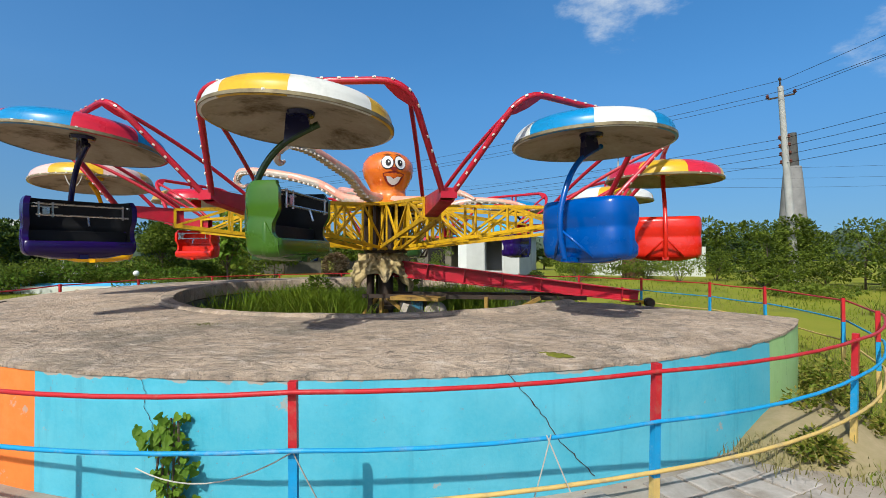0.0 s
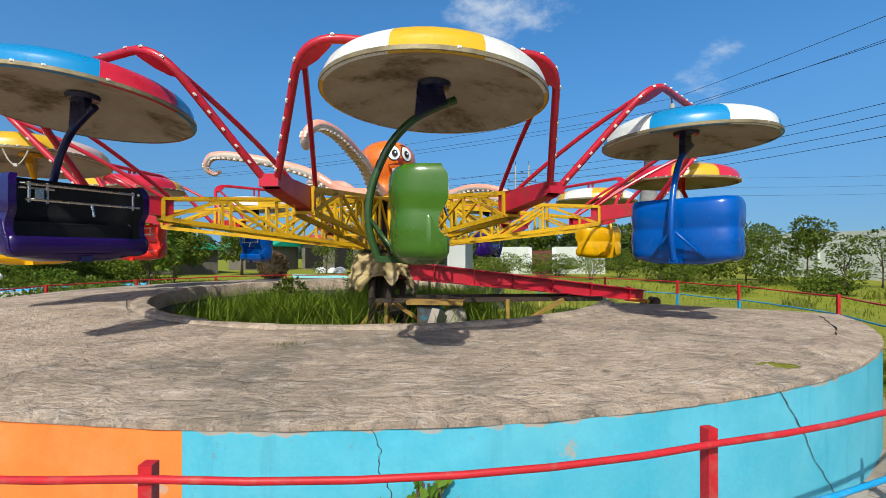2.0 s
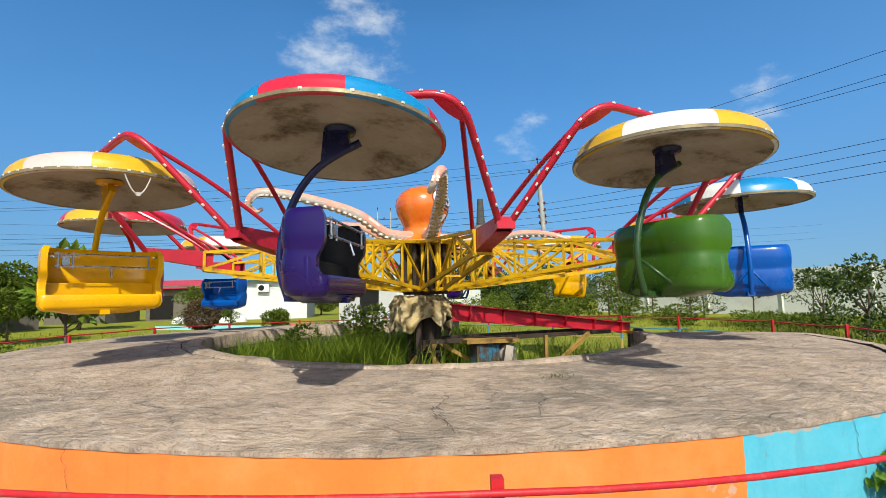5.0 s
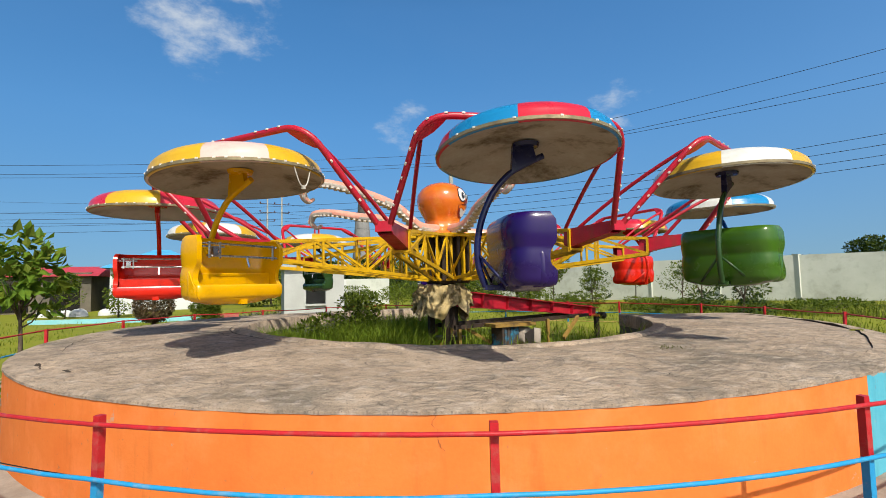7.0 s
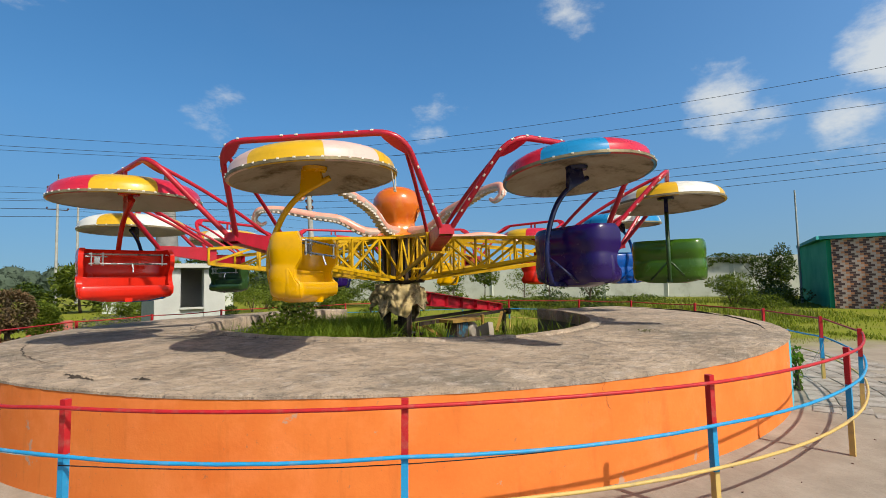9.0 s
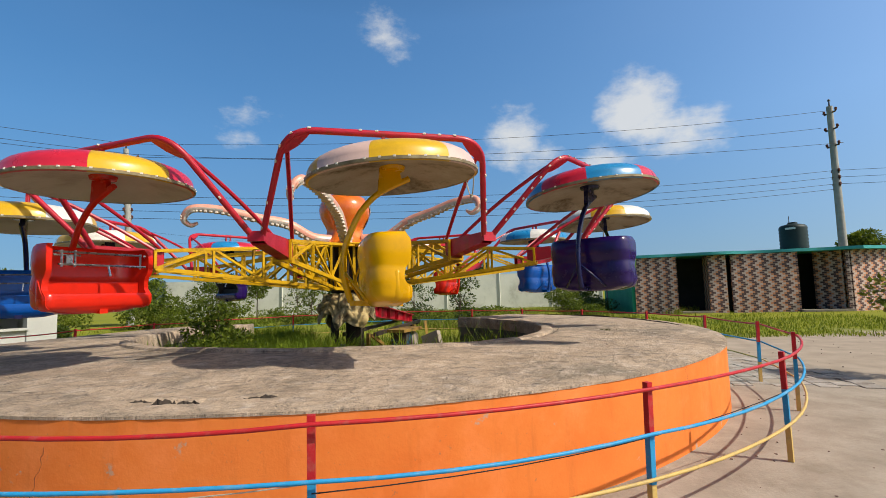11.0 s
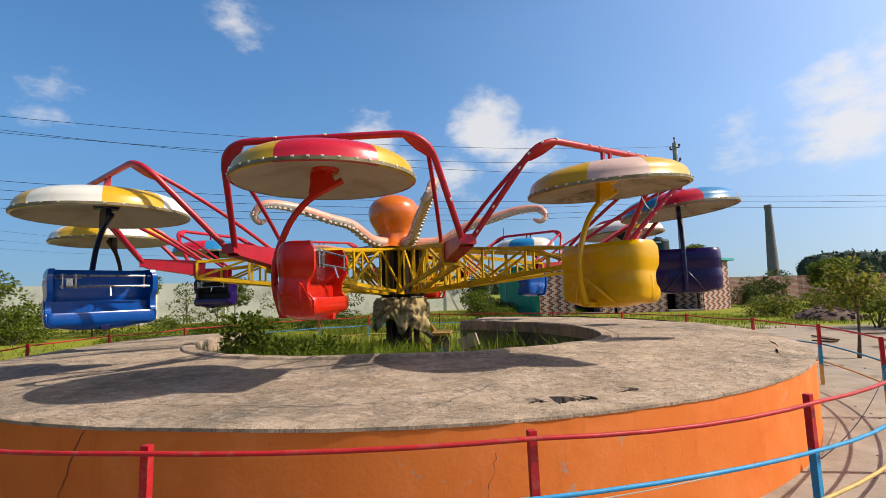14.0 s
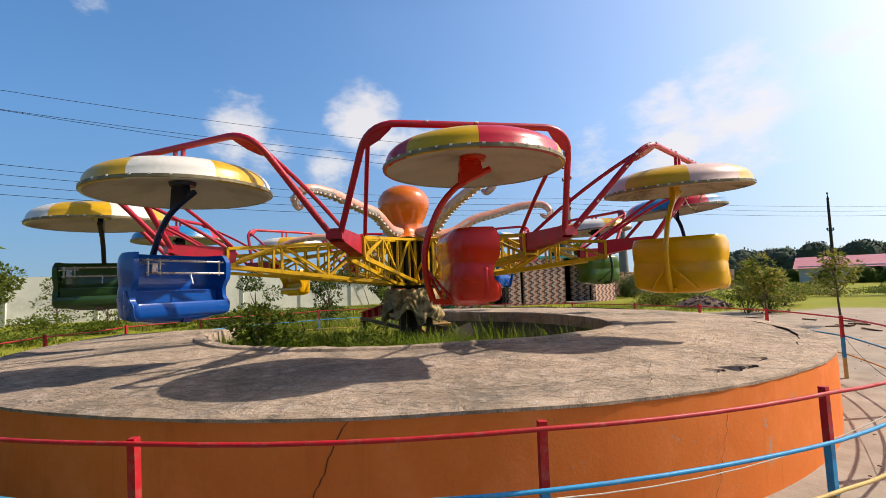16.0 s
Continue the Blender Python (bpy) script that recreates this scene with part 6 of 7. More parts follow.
# creeper on the blue wall
creeper = tagged(new("creeper"), "green creeper with heart-shaped leaves against the blue wall", "creeper")
part("stalk", build("stalk", [tube([(0.02 * k, 0.01 * k, 0), (0.03 * k, 0, 0.25), (0.02 * k, 0.02, 0.5)], 0.006, 5) for k in range(-2, 3)], BARK), creeper)
def heart_leaves(clumps, seed):
    """Broad heart-shaped leaves that face out from the wall: clumps of (along the wall, height, half width, half height, leaves)."""
    rng = random.Random(seed)
    outline = [(0.0, 0.0), (0.30, 0.16), (0.52, 0.05), (0.50, -0.28), (0.26, -0.62), (0.0, -1.0), (-0.26, -0.62), (-0.50, -0.28), (-0.52, 0.05), (-0.30, 0.16)]
    v, f = [], []
    for cx, cz, rx, rz, n in clumps:
        for _ in range(n):
            a, k = rng.uniform(0, 6.28), rng.random() ** 0.5
            spot = Matrix.Translation((cx + rx * k * math.cos(a), rng.uniform(-0.05, 0.05), cz + rz * k * math.sin(a)))
            m = spot @ pose(0, 0, 0, rng.gauss(-25, 25), rng.gauss(0, 25), rng.gauss(0, 30)) @ Matrix.Scale(rng.uniform(0.030, 0.052), 4)
            o = len(v)
            v += [tuple(m @ Vector((x, 0.12 * abs(x) * -1, z))) for x, z in outline] + [tuple(m @ Vector((0, 0.05, -0.35)))]
            f += [(o + q, o + (q + 1) % 10, o + 10) for q in range(10)]
    return v, f


creeper.matrix_basis = pose(5.38 * math.cos(radians(-74.7)), 5.38 * math.sin(radians(-74.7)), 0, 0, 0, 15.3)
part("leaves", build("leaves", [heart_leaves([(-0.02, 0.40, 0.11, 0.08, 62), (0.02, 0.20, 0.08, 0.13, 52), (0.10, 0.05, 0.12, 0.06, 34), (-0.13, 0.43, 0.06, 0.04, 10), (0.03, 0.50, 0.08, 0.03, 12), (0.12, 0.28, 0.04, 0.05, 6)], 9)], [LEAF_CREEPER]), creeper)
for deg, r, w, h, seed in ((-30, 5.62, 0.40, 0.36, 901), (-25.5, 5.66, 0.42, 0.46, 902), (-21, 5.64, 0.40, 0.50, 903), (-18, 5.5, 0.36, 0.44, 904), (-35, 5.72, 0.36, 0.22, 905), (-28, 5.95, 0.34, 0.24, 906)):
    bush(r * math.cos(radians(deg)), r * math.sin(radians(deg)), w, h, 800, 0.045, [LEAF_B, LEAF_MANGO], seed, "bushy green weed against the platform wall", name="weed", category="weed", blobs=6)

# the trees and shrubs round the ride
PLANTS = [
    ("tree", 9.4, 16.8, 2.7, 1.5, 3600, 0.17, [LEAF_B, LEAF_A], 1, "leafy green shrub tree on rough grass"),
    ("tree", 12.0, 15.2, 2.6, 1.5, 3200, 0.17, [LEAF_B, LEAF_A], 2, "leafy pale green shrub tree on rough grass"),
    ("tree", 14.2, 14.7, 2.9, 0.95, 1500, 0.17, [LEAF_A, LEAF_B], 3, "young leafy tree on rough grass"),
    ("tree", 10.7, 1.9, 2.1, 0.95, 2600, 0.13, [LEAF_D, LEAF_A], 4, "dense dark leafy shrub on rough grass"),
    ("tree", 12.9, 4.8, 2.0, 0.85, 1700, 0.14, [LEAF_A, LEAF_D], 5, "leafy green shrub on rough grass"),
    ("tree", 17.0, 11.5, 2.5, 1.0, 1700, 0.16, [LEAF_A, LEAF_B], 6, "young leafy tree by the boundary wall"),
    ("tree", 16.2, 13.6, 2.3, 1.1, 1100, 0.14, [LEAF_D, LEAF_B], 25, "sparse leafy shrub by the boundary wall"),
    ("tree", 17.6, 9.2, 2.2, 1.2, 1100, 0.14, [LEAF_A, LEAF_B], 26, "sparse leafy shrub by the boundary wall"),
    ("tree", 33.15, 7.7, 3.7, 1.5, 2400, 0.2, [LEAF_D, LEAF_A], 27, "dark leafy tree behind the boundary wall"),
    ("tree", 11.4, 21.0, 3.2, 1.7, 3000, 0.2, [LEAF_A, LEAF_B], 7, "young leafy tree beyond the lawn"),
    ("tree", 14.2, 17.5, 2.5, 1.6, 3000, 0.18, [LEAF_B, LEAF_A], 8, "leafy green shrub tree on rough grass"),
    ("tree", -16.0, 9.2, 2.8, 1.5, 2600, 0.2, [LEAF_A, LEAF_B], 9, "leafy green tree beyond the lawn"),
    ("tree", -12.5, 12.5, 2.8, 1.5, 2800, 0.2, [LEAF_A, LEAF_B], 10, "leafy green tree beyond the lawn"),
    ("tree", -19.5, 4.6, 2.7, 1.3, 3000, 0.2, [LEAF_D, LEAF_A], 11, "dense dark green tree beyond the lawn"),
    ("tree", 12.6, 10.0, 1.9, 0.75, 1300, 0.14, [LEAF_A, LEAF_B], 14, "leafy green shrub behind the platform"),
    ("tree", 1.5, -8.0, 1.80, 0.62, 1050, 0.12, [LEAF_MANGO, LEAF_B], 16, "young mango tree on bare ground"),
    ("tree", 2.6, -11.3, 1.9, 0.55, 620, 0.12, [LEAF_B, LEAF_MANGO], 17, "young mango tree on rough grass"),
    ("tree", 20.3, -20.6, 2.5, 1.35, 3000, 0.17, [LEAF_B, LEAF_A], 18, "low spreading tree on rough grass"),
    ("tree", 30.8, -18.0, 4.4, 1.4, 2200, 0.24, [LEAF_A, LEAF_B], 22, "leafy tree behind the tiled building"),
    ("tree", -6.15, 2.9, 2.4, 0.72, 320, 0.27, [LEAF_CREEPER, LEAF_B], 19, "young tree with large pale green leaves"),
    ("tree", -7.3, 22.0, 2.5, 0.8, 1500, 0.15, [LEAF_B, LEAF_A], 20, "thin leafy shrub before the white building"),
    ("tree", -9.6, 23.0, 2.2, 1.0, 1500, 0.16, [LEAF_A, LEAF_B], 24, "thin leafy shrub before the white building"),
]
rng = random.Random(321)
for k in range(20):
    a, r = radians(rng.uniform(50, 88) if k < 11 else rng.uniform(4, 50)), rng.uniform(17.5, 22.0) if k < 11 else rng.uniform(13.0, 19.0)
    bush(r * math.cos(a), r * math.sin(a), rng.uniform(1.6, 3.0), rng.uniform(0.8, 1.5) if k < 11 else rng.uniform(0.4, 0.75), 1500, 0.11, ([LEAF_A, LEAF_B], [LEAF_B, LEAF_B], [LEAF_B, LEAF_A])[k % 3], 500 + k, "leafy shrub in the rough grass")
for kind, x, y, h, c, n, s, mat, seed, text in PLANTS:
    shrubby = "shrub" in text
    tree(x, y, h, c, int(n * (0.75 if shrubby else 1.3)), s * 0.85, mat, seed, label=text, trunk_r=0.018 + 0.009 * h, trunk_h=0.2 if shrubby else 0.95 if "mango" in text else None, low=0.0 if shrubby else 0.25, spread=0.95 if shrubby else 0.75)
for x, y, w, h, n, s, mat, seed, text in [
    (-3.41, 10.26, 1.2, 1.0, 5200, 0.075, [LEAF_A, LEAF_B], 31, "rounded dark green shrub on the lawn"),
    (-0.9, 2.1, 1.0, 1.25, 1500, 0.09, [LEAF_A, LEAF_B], 41, "weedy green bush growing in the pit"),
    (-1.9, 1.0, 0.9, 0.95, 1100, 0.08, [LEAF_B, LEAF_A], 42, "weedy green bush growing in the pit"),
    (0.9, 8.9, 0.8, 0.8, 1600, 0.07, [LEAF_D, LEAF_A], 32, "small clipped green shrub on the lawn"),
    (-8.0, 3.0, 2.6, 0.7, 2600, 0.09, [LEAF_A, LEAF_B], 33, "low green hedge shrub"),
    (-9.2, 5.2, 2.8, 0.7, 2600, 0.09, [LEAF_A, LEAF_B], 34, "low green hedge shrub"),
    # leaf colours follow the light: pale where sunlit, dark in the building's shade
    (17.4, -1.2, 1.9, 1.5, 3000, 0.10, [LEAF_B, LEAF_A], 37, "rambling green shrub by the wall"),
    (18.6, -2.6, 2.4, 0.95, 2600, 0.10, [LEAF_D, LEAF_A], 44, "rambling shrub in the building's shade, its leaves coloured dark for it"),
    (20.6, -2.2, 2.6, 1.05, 2600, 0.11, [LEAF_D, LEAF_A], 45, "rambling shrub in the building's shade, its leaves coloured dark for it"),
    (16.1, -2.7, 1.4, 0.6, 1500, 0.09, [LEAF_A, LEAF_B], 38, "low rambling green shrub by the wall"),
    (26.9, -1.5, 2.2, 3.0, 4200, 0.14, [LEAF_D, LEAF_A], 47, "tall dark shrub at the building's back corner"),
    (24.5, -19.5, 2.6, 2.0, 3000, 0.14, [LEAF_A, LEAF_D], 39, "leafy shrub beside the tiled building"),
    (22.3, -17.3, 1.6, 1.9, 2200, 0.12, [LEAF_A, LEAF_D], 46, "leafy shrub beside the tiled building"),
    (-1.6, 12.6, 2.2, 0.5, 1500, 0.06, [LEAF_MAUVE, LEAF_D], 40, "low mauve-flowered plants in a bed"),
    (-0.6, 11.7, 1.6, 0.45, 1200, 0.06, [LEAF_MAUVE, LEAF_D], 43, "low mauve-flowered plants in a bed"),
]:
    bush(x, y, w, h, n, s, mat, seed, text)
ivy = tagged(new("wall_creeper"), "green creeper hanging over the top of the boundary wall", "creeper")
ivy_blobs = [(28.2 + 1.2 * t - 0.12, 2.4 - 2.5 * t, 2.42 - 0.35 * (2 * t - 0.9) ** 2 + 0.08 * math.sin(9 * t), 0.3, 0.4, 0.26) for t in [k / 6 for k in range(7)]]
part("leaves", build("leaves", [leaf_cloud(ivy_blobs, 2600, 0.11, random.Random(88), 0.9, 0.3)], [LEAF_A]), ivy)
part("stalk", build("stalk", [tube([(29.3, -0.3, -0.1), (29.0, 0.1, 1.2), (28.8, 0.9, 2.4)], [0.03, 0.02, 0.012], 5)], BARK), ivy)
rng = random.Random(123)
for k in range(16):
    a, r = radians(150 + 2.2 * k), rng.uniform(16.5, 18.5)
    bush(r * math.cos(a), r * math.sin(a), rng.uniform(1.6, 2.8), rng.uniform(0.7, 1.15), 1500, 0.11, [LEAF_B, LEAF_A] if k % 2 else [LEAF_CREEPER, LEAF_A], 200 + k, "leafy green garden shrub beyond the lawn")
for k in range(9):
    a, r = radians(124 + 8.0 * k), rng.uniform(22, 27)
    tree(r * math.cos(a), r * math.sin(a), rng.uniform(2.5, 3.5), rng.uniform(1.3, 1.9), 2400, 0.24, [LEAF_D, LEAF_A] if k % 2 else [LEAF_A, LEAF_B], 300 + k, label="dense green tree at the garden's edge", trunk_r=0.1)
for k in range(10):
    x, y = -2.5 + 1.9 * k + rng.uniform(-0.6, 0.6), rng.uniform(27.0, 36.0)
    tree(x, y, rng.uniform(2.4, 3.8) if k > 1 else 1.7, rng.uniform(1.7, 2.5) if k > 1 else 1.1, 2600, 0.26 if k > 1 else 0.16, [LEAF_D, LEAF_A] if k % 2 else [LEAF_A, LEAF_B], 340 + k, label="leafy tree at the far side of the park", trunk_r=0.09, trunk_h=0.5, low=0.05, spread=0.9)
rng = random.Random(55)
for k in range(14):
    a, r = radians(rng.uniform(136, 172)), rng.uniform(18, 22)
    bush(r * math.cos(a), r * math.sin(a), rng.uniform(2.0, 3.2), rng.uniform(0.9, 1.8), 1500, 0.14, [LEAF_A, LEAF_B] if k % 2 else [LEAF_B, LEAF_A], 560 + k, "leafy garden shrub beyond the lawn")
rng = random.Random(808)
for k in range(18):
    a, r = radians(rng.uniform(-55, -33)), rng.uniform(20, 44)
    bush(-7.8 + r * math.cos(a), 1.0 + r * math.sin(a), rng.uniform(1.4, 2.8), rng.uniform(0.5, 1.2), 1300, 0.10, [LEAF_A, LEAF_B] if k % 2 else [LEAF_MANGO, LEAF_A], 820 + k, "straggling shrub on the meadow")
topiary(-4.5, 5.5, 0.95, 1.4, LEAF_BROWN, 51, 2, "two-tier bronze topiary shrub on the lawn")

# far woods
def woods(name, a0, a1, dist, height, count, seed, mat):
    rng = random.Random(seed)
    v, f = [], []
    for k in range(count):
        a = radians(a0 + (a1 - a0) * (k + rng.random()) / count)
        r = dist * rng.uniform(0.92, 1.15)
        h = height * rng.uniform(0.5, 1.15)
        c = (r * math.cos(a), r * math.sin(a), h * 0.52, h * 0.44, h * 0.44, h * 0.40)
        lv, lf = leaf_cloud([c], 700, h * 0.08, rng)
        o = len(v)
        v += lv
        f += [tuple(i + o for i in q) for q in lf]
        sv, sf = lathe([(0.0, h * 0.93), (h * 0.20, h * 0.88), (h * 0.35, h * 0.72), (h * 0.42, h * 0.48), (h * 0.40, h * 0.2), (h * 0.36, 0.0)], 11)
        o = len(v)
        for x, y, z in sv:
            swell = 1 + 0.35 * noise.noise(Vector((x * 3 / h, y * 3 / h, z * 3 / h + k)))
            v.append((x * swell + c[0], y * swell + c[1], z * (0.94 + 0.06 * swell)))
        f += [tuple(i + o for i in q) for q in sf]
    return tagged(part(name, build(name, [(v, f)], mat)), "dark line of distant trees", "distant trees", kind="stuff")


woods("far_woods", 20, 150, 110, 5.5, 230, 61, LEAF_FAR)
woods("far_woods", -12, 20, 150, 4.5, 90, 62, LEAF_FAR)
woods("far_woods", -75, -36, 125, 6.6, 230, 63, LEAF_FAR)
woods("far_woods", -64, -30, 62, 1.6, 110, 65, LEAF_A)
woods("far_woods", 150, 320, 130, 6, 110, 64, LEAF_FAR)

# ---- walls, buildings, poles beyond the lawn ----
def boundary(points, h, name):
    thing = tagged(new(name), "long pale rendered boundary wall with piers", "boundary wall", kind="structure")
    for (x0, y0), (x1, y1) in zip(points, points[1:]):
        part("panel", build("panel", [beam((x0, y0, h / 2 - 0.1), (x1, y1, h / 2 - 0.1), 0.15, h + 0.2)], PALE_WALL), thing)
        d = Vector((x1 - x0, y1 - y0, 0))
        n = int(d.length / 3.4)
        for k in range(n):
            p = Vector((x0, y0, 0)) + d * (k / n)
            part("pier", build("pier", [box(0.28, 0.28, h + 0.2, 0, 0, h / 2 - 0.05)], PALE_WALL), thing, m=Matrix.Translation(p))


boundary([(30.5, -2.2), (17.0, 25.0)], 2.45, "wall_east")
boundary([(8.2, 25.2), (5.0, 25.3)], 1.75, "wall_north")
boundary([(3.45, 25.3), (1.2, 25.4)], 1.75, "wall_north")

tagged(part("garden_wall", build("garden_wall", [beam((25.2, -17.6, 0.8), (28.5, -24.0, 0.8), 0.22, 1.9), beam((28.5, -24.0, 0.8), (30.5, -33.0, 0.8), 0.22, 1.9)], BRICK)), "weathered red brick garden wall beyond the meadow", "wall", kind="structure")
block = tagged(new("tiled_building"), "low flat-roofed washroom block faced with two-tone tiles", "building")


def tiled_wall(p, q, z0, z1, mat, openings=(), parent=block, label="", name="wall"):
    """A 0.15 m wall from p to q, one panel beside each opening (start, end) in metres along it, with tile coordinates in metres."""
    p, q = Vector((*p, 0)), Vector((*q, 0))
    d = (q - p)
    length = d.length
    d.normalize()
    s = Vector((d.y, -d.x, 0))
    x = 0.0
    for a, b in [*openings, (length, length)]:
        v, uv = [], []
        for off in (0.0, -0.15):
            for x_, z_ in ((x, z0), (a, z0), (a, z1), (x, z1)):
                c = p + d * x_ + s * off
                v.append((c.x, c.y, z_))
                uv.append((x_ + off, z_))
        me = build(name, [(v, [(0, 1, 2, 3), (7, 6, 5, 4), (0, 4, 5, 1), (1, 5, 6, 2), (2, 6, 7, 3), (3, 7, 4, 0)])], mat)
        layer = me.uv_layers.new(name="UVMap")
        for loop in me.loops:
            layer.data[loop.index].uv = uv[loop.vertex_index]
        part(name, me, parent, label)
        x = b


# front: a doorway, a projecting pier, a slot, a long panel, then an open lobby beside the projecting end block
A, B, C, D, E = Vector((18.0, -4.45)), Vector((18.8, -13.05)), Vector((19.95, -14.95)), Vector((25.6, -12.6)), Vector((24.6, -2.9))
ALONG = (B - A).normalized()
INTO = Vector((-ALONG.y, ALONG.x))
FRONT = (B - A).length


def on_front(x, back):
    return A + ALONG * x + INTO * back


H = 2.6
tiled_wall(B, on_front(0, 0), -0.1, H, TILE, [(0.15, FRONT - 6.72), (FRONT - 4.10, FRONT - 3.90), (FRONT - 3.16, FRONT - 1.85)])
tiled_wall(on_front(3.16, 0.9), on_front(3.16, 0.0), -0.1, H, TILE)
tiled_wall(on_front(7.72, 1.0), on_front(FRONT - 0.15, 0.16), -0.1, H, TILE)
# added partition, coloured near-black to hold the shade behind the openings
tiled_wall(on_front(FRONT, 2.5), on_front(0.2, 2.5), -0.1, H, SHADE_PLASTER, name="inner_wall", label="added inner wall coloured dark for the unlit rooms")
tiled_wall(C, B, -0.1, H, TILE)
tiled_wall(D, C, -0.1, H, TILE)
tiled_wall(E, D, -0.1, H, PALE_WALL)
tiled_wall(A, E, -0.1, H, GREEN_WALL, label="sea green painted wall")
for a, b in ((1.9, 3.2), (6.7, FRONT)):
    part("doorstep", build("doorstep", [beam((*on_front(a, -0.12), 0.04), (*on_front(b, -0.12), 0.04), 0.4, 0.09)], PAVING), block, "low cement doorstep")
# the roof slab's front edge swings in and out
brim = []
for k in range(37):
    x = -0.35 + (FRONT + 0.7) * k / 36
    brim.append(on_front(x, -(0.34 + 0.16 * math.cos(x * 1.05 - 3.4) + 0.10 * math.cos(x * 2.1 - 1.0))))
roof_pts = brim + [C + Vector((0.05, -0.55)), D + Vector((0.6, -0.5)), E + Vector((0.6, 0.35)), A + Vector((-0.3, 0.4))]
part("roof", build("roof", [plate([(p.x, p.y, 2.68) for p in roof_pts], 0.13, (0, 0, 1))], TEAL_TRIM), block, "flat roof with turquoise edge")
tank = tagged(new("water_tank"), "dark ribbed plastic water tank on the flat roof", "water tank")
tank.location = (20.2, -11.55, 2.74)
part("drum", build("drum", [lathe([(0.0, 0.0), (0.53, 0.0), (0.55, 0.05)] + [(0.55 + (0.02 if k % 2 else 0.0), 0.1 + 0.085 * k) for k in range(13)] + [(0.48, 1.2), (0.2, 1.27), (0.19, 1.34), (0.0, 1.35)], 28)], BLACK_PLASTIC, smooth=True), tank)
part("marking", build("marking", [box(0.40, 0.01, 0.09)], WHITE_PAINT), tank, m=turn(-25) @ pose(-0.575, 0, 1.02, 0, 0, 90))
part("inlet_pipe", build("inlet_pipe", [tube([(-0.25, 0.2, 1.2), (-0.25, 0.2, 1.62)], 0.015, 6)], DARK_STEEL), tank)


def power_pole(name, x, y, h, r, mat, arms, label, lean=0.0):
    pole = tagged(new(name), label, "power pole", "power poles")
    pole.matrix_basis = pose(x, y, -0.05, 0, lean, 0)
    part("pole", build("pole", [tube([(0, 0, 0), (0, 0, h)], [r, r * 0.62], 12)], mat, smooth=True), pole)
    for z, half, yaw in arms:
        arm = part("crossarm", build("crossarm", [beam((-half, 0, 0), (half, 0, 0), 0.07, 0.07)], DARK_STEEL), pole, m=turn(yaw) @ pose(0, 0, z))
        for s in (-1, 1):
            part("insulator", build("insulator", [lathe([(0.0, 0.0), (0.05, 0.02), (0.09, 0.06), (0.05, 0.1), (0.08, 0.14), (0.03, 0.2), (0.0, 0.21)], 8)], BROWN_METAL), arm, m=pose(s * half, 0, 0.03))
    if arms:
        part("cap", build("cap", [tube([(0, 0, 0), (0, 0, 0.35)], [0.05, 0.03], 6), lathe([(0.0, 0.3), (0.08, 0.33), (0.05, 0.42), (0.0, 0.45)], 8)], DARK_STEEL), pole, m=pose(0, 0, h))
    return pole


power_pole("power_pole", 11.35, 20.6, 9.5, 0.20, CONCRETE_POLE, [(9.0, 0.55, -20), (6.9, 0.18, -20), (6.5, 0.18, -20), (6.1, 0.18, -20), (5.7, 0.18, -20)], "tall spun concrete power pole with cables, leaning slightly", -3.2)
power_pole("power_pole", 27.4, -15.85, 11.6, 0.25, CONCRETE_POLE, [(11.2, 0.4, 25), (10.2, 0.4, 25), (9.2, 0.4, 25), (7.6, 0.22, 25), (7.2, 0.22, 25), (6.8, 0.22, 25)], "tall grey concrete power pole behind the tiled building")
power_pole("power_pole", 24.7, -37.2, 7.3, 0.14, DARK_STEEL, [(4.6, 0.2, 60)], "distant dark power pole")
power_pole("power_pole", 3.2, 52.0, 12.0, 0.14, CONCRETE_POLE, [(11.0, 0.8, 0), (10.0, 0.8, 0), (9.0, 0.8, 0)], "distant slim power pole")
power_pole("power_pole", 4.8, 52.0, 12.0, 0.14, CONCRETE_POLE, [(11.0, 0.8, 0), (10.0, 0.8, 0)], "distant slim power pole")
power_pole("power_pole", 22.0, -3.0, 5.25, 0.055, CONCRETE_POLE, [], "slim steel lamp pole by the wall")


def cables(name, a, b, drops, sag, r=0.011):
    """Slack cables between two poles at the given heights."""
    thing = tagged(new(name), "slack black power cables between poles", "power cables")
    for za, zb, off in drops:
        p, q = Vector((a[0], a[1] + off, za)), Vector((b[0], b[1] + off, zb))
        pts = [p.lerp(q, k / 14) - Vector((0, 0, sag * (1 - (2 * k / 14 - 1) ** 2))) for k in range(15)]
        part("cable", build("cable", [tube(pts, r, 5)], CABLE), thing)


P1, P2 = (10.95, 20.6), (27.4, -15.85)
LOW = [(6.9, 7.7, 0), (6.5, 7.3, 0), (6.1, 6.9, 0), (5.7, 6.6, 0)]
HIGH = [(9.75, 11.3, 0), (9.1, 10.3, 0.5), (9.1, 9.3, -0.5)]
cables("power_cables", P1, P2, LOW + HIGH, 0.7)
cables("power_cables", P1, (-42, 40), [(z, z, o) for z, _, o in LOW + HIGH], 0.9)
cables("power_cables", P2, (25.1, -60), [(7.7, 7.0, 0), (7.3, 6.6, 0), (6.9, 6.2, 0)], 0.6)
cables("power_cables", (3.2, 52), (-60, 52), [(11, 11, 0), (10, 10, 0.6), (9, 9, 0)], 1.2)
cables("power_cables", (4.8, 52), (70, 52), [(11, 11, 0), (10, 10, 0.6), (9, 9, 0)], 1.2)

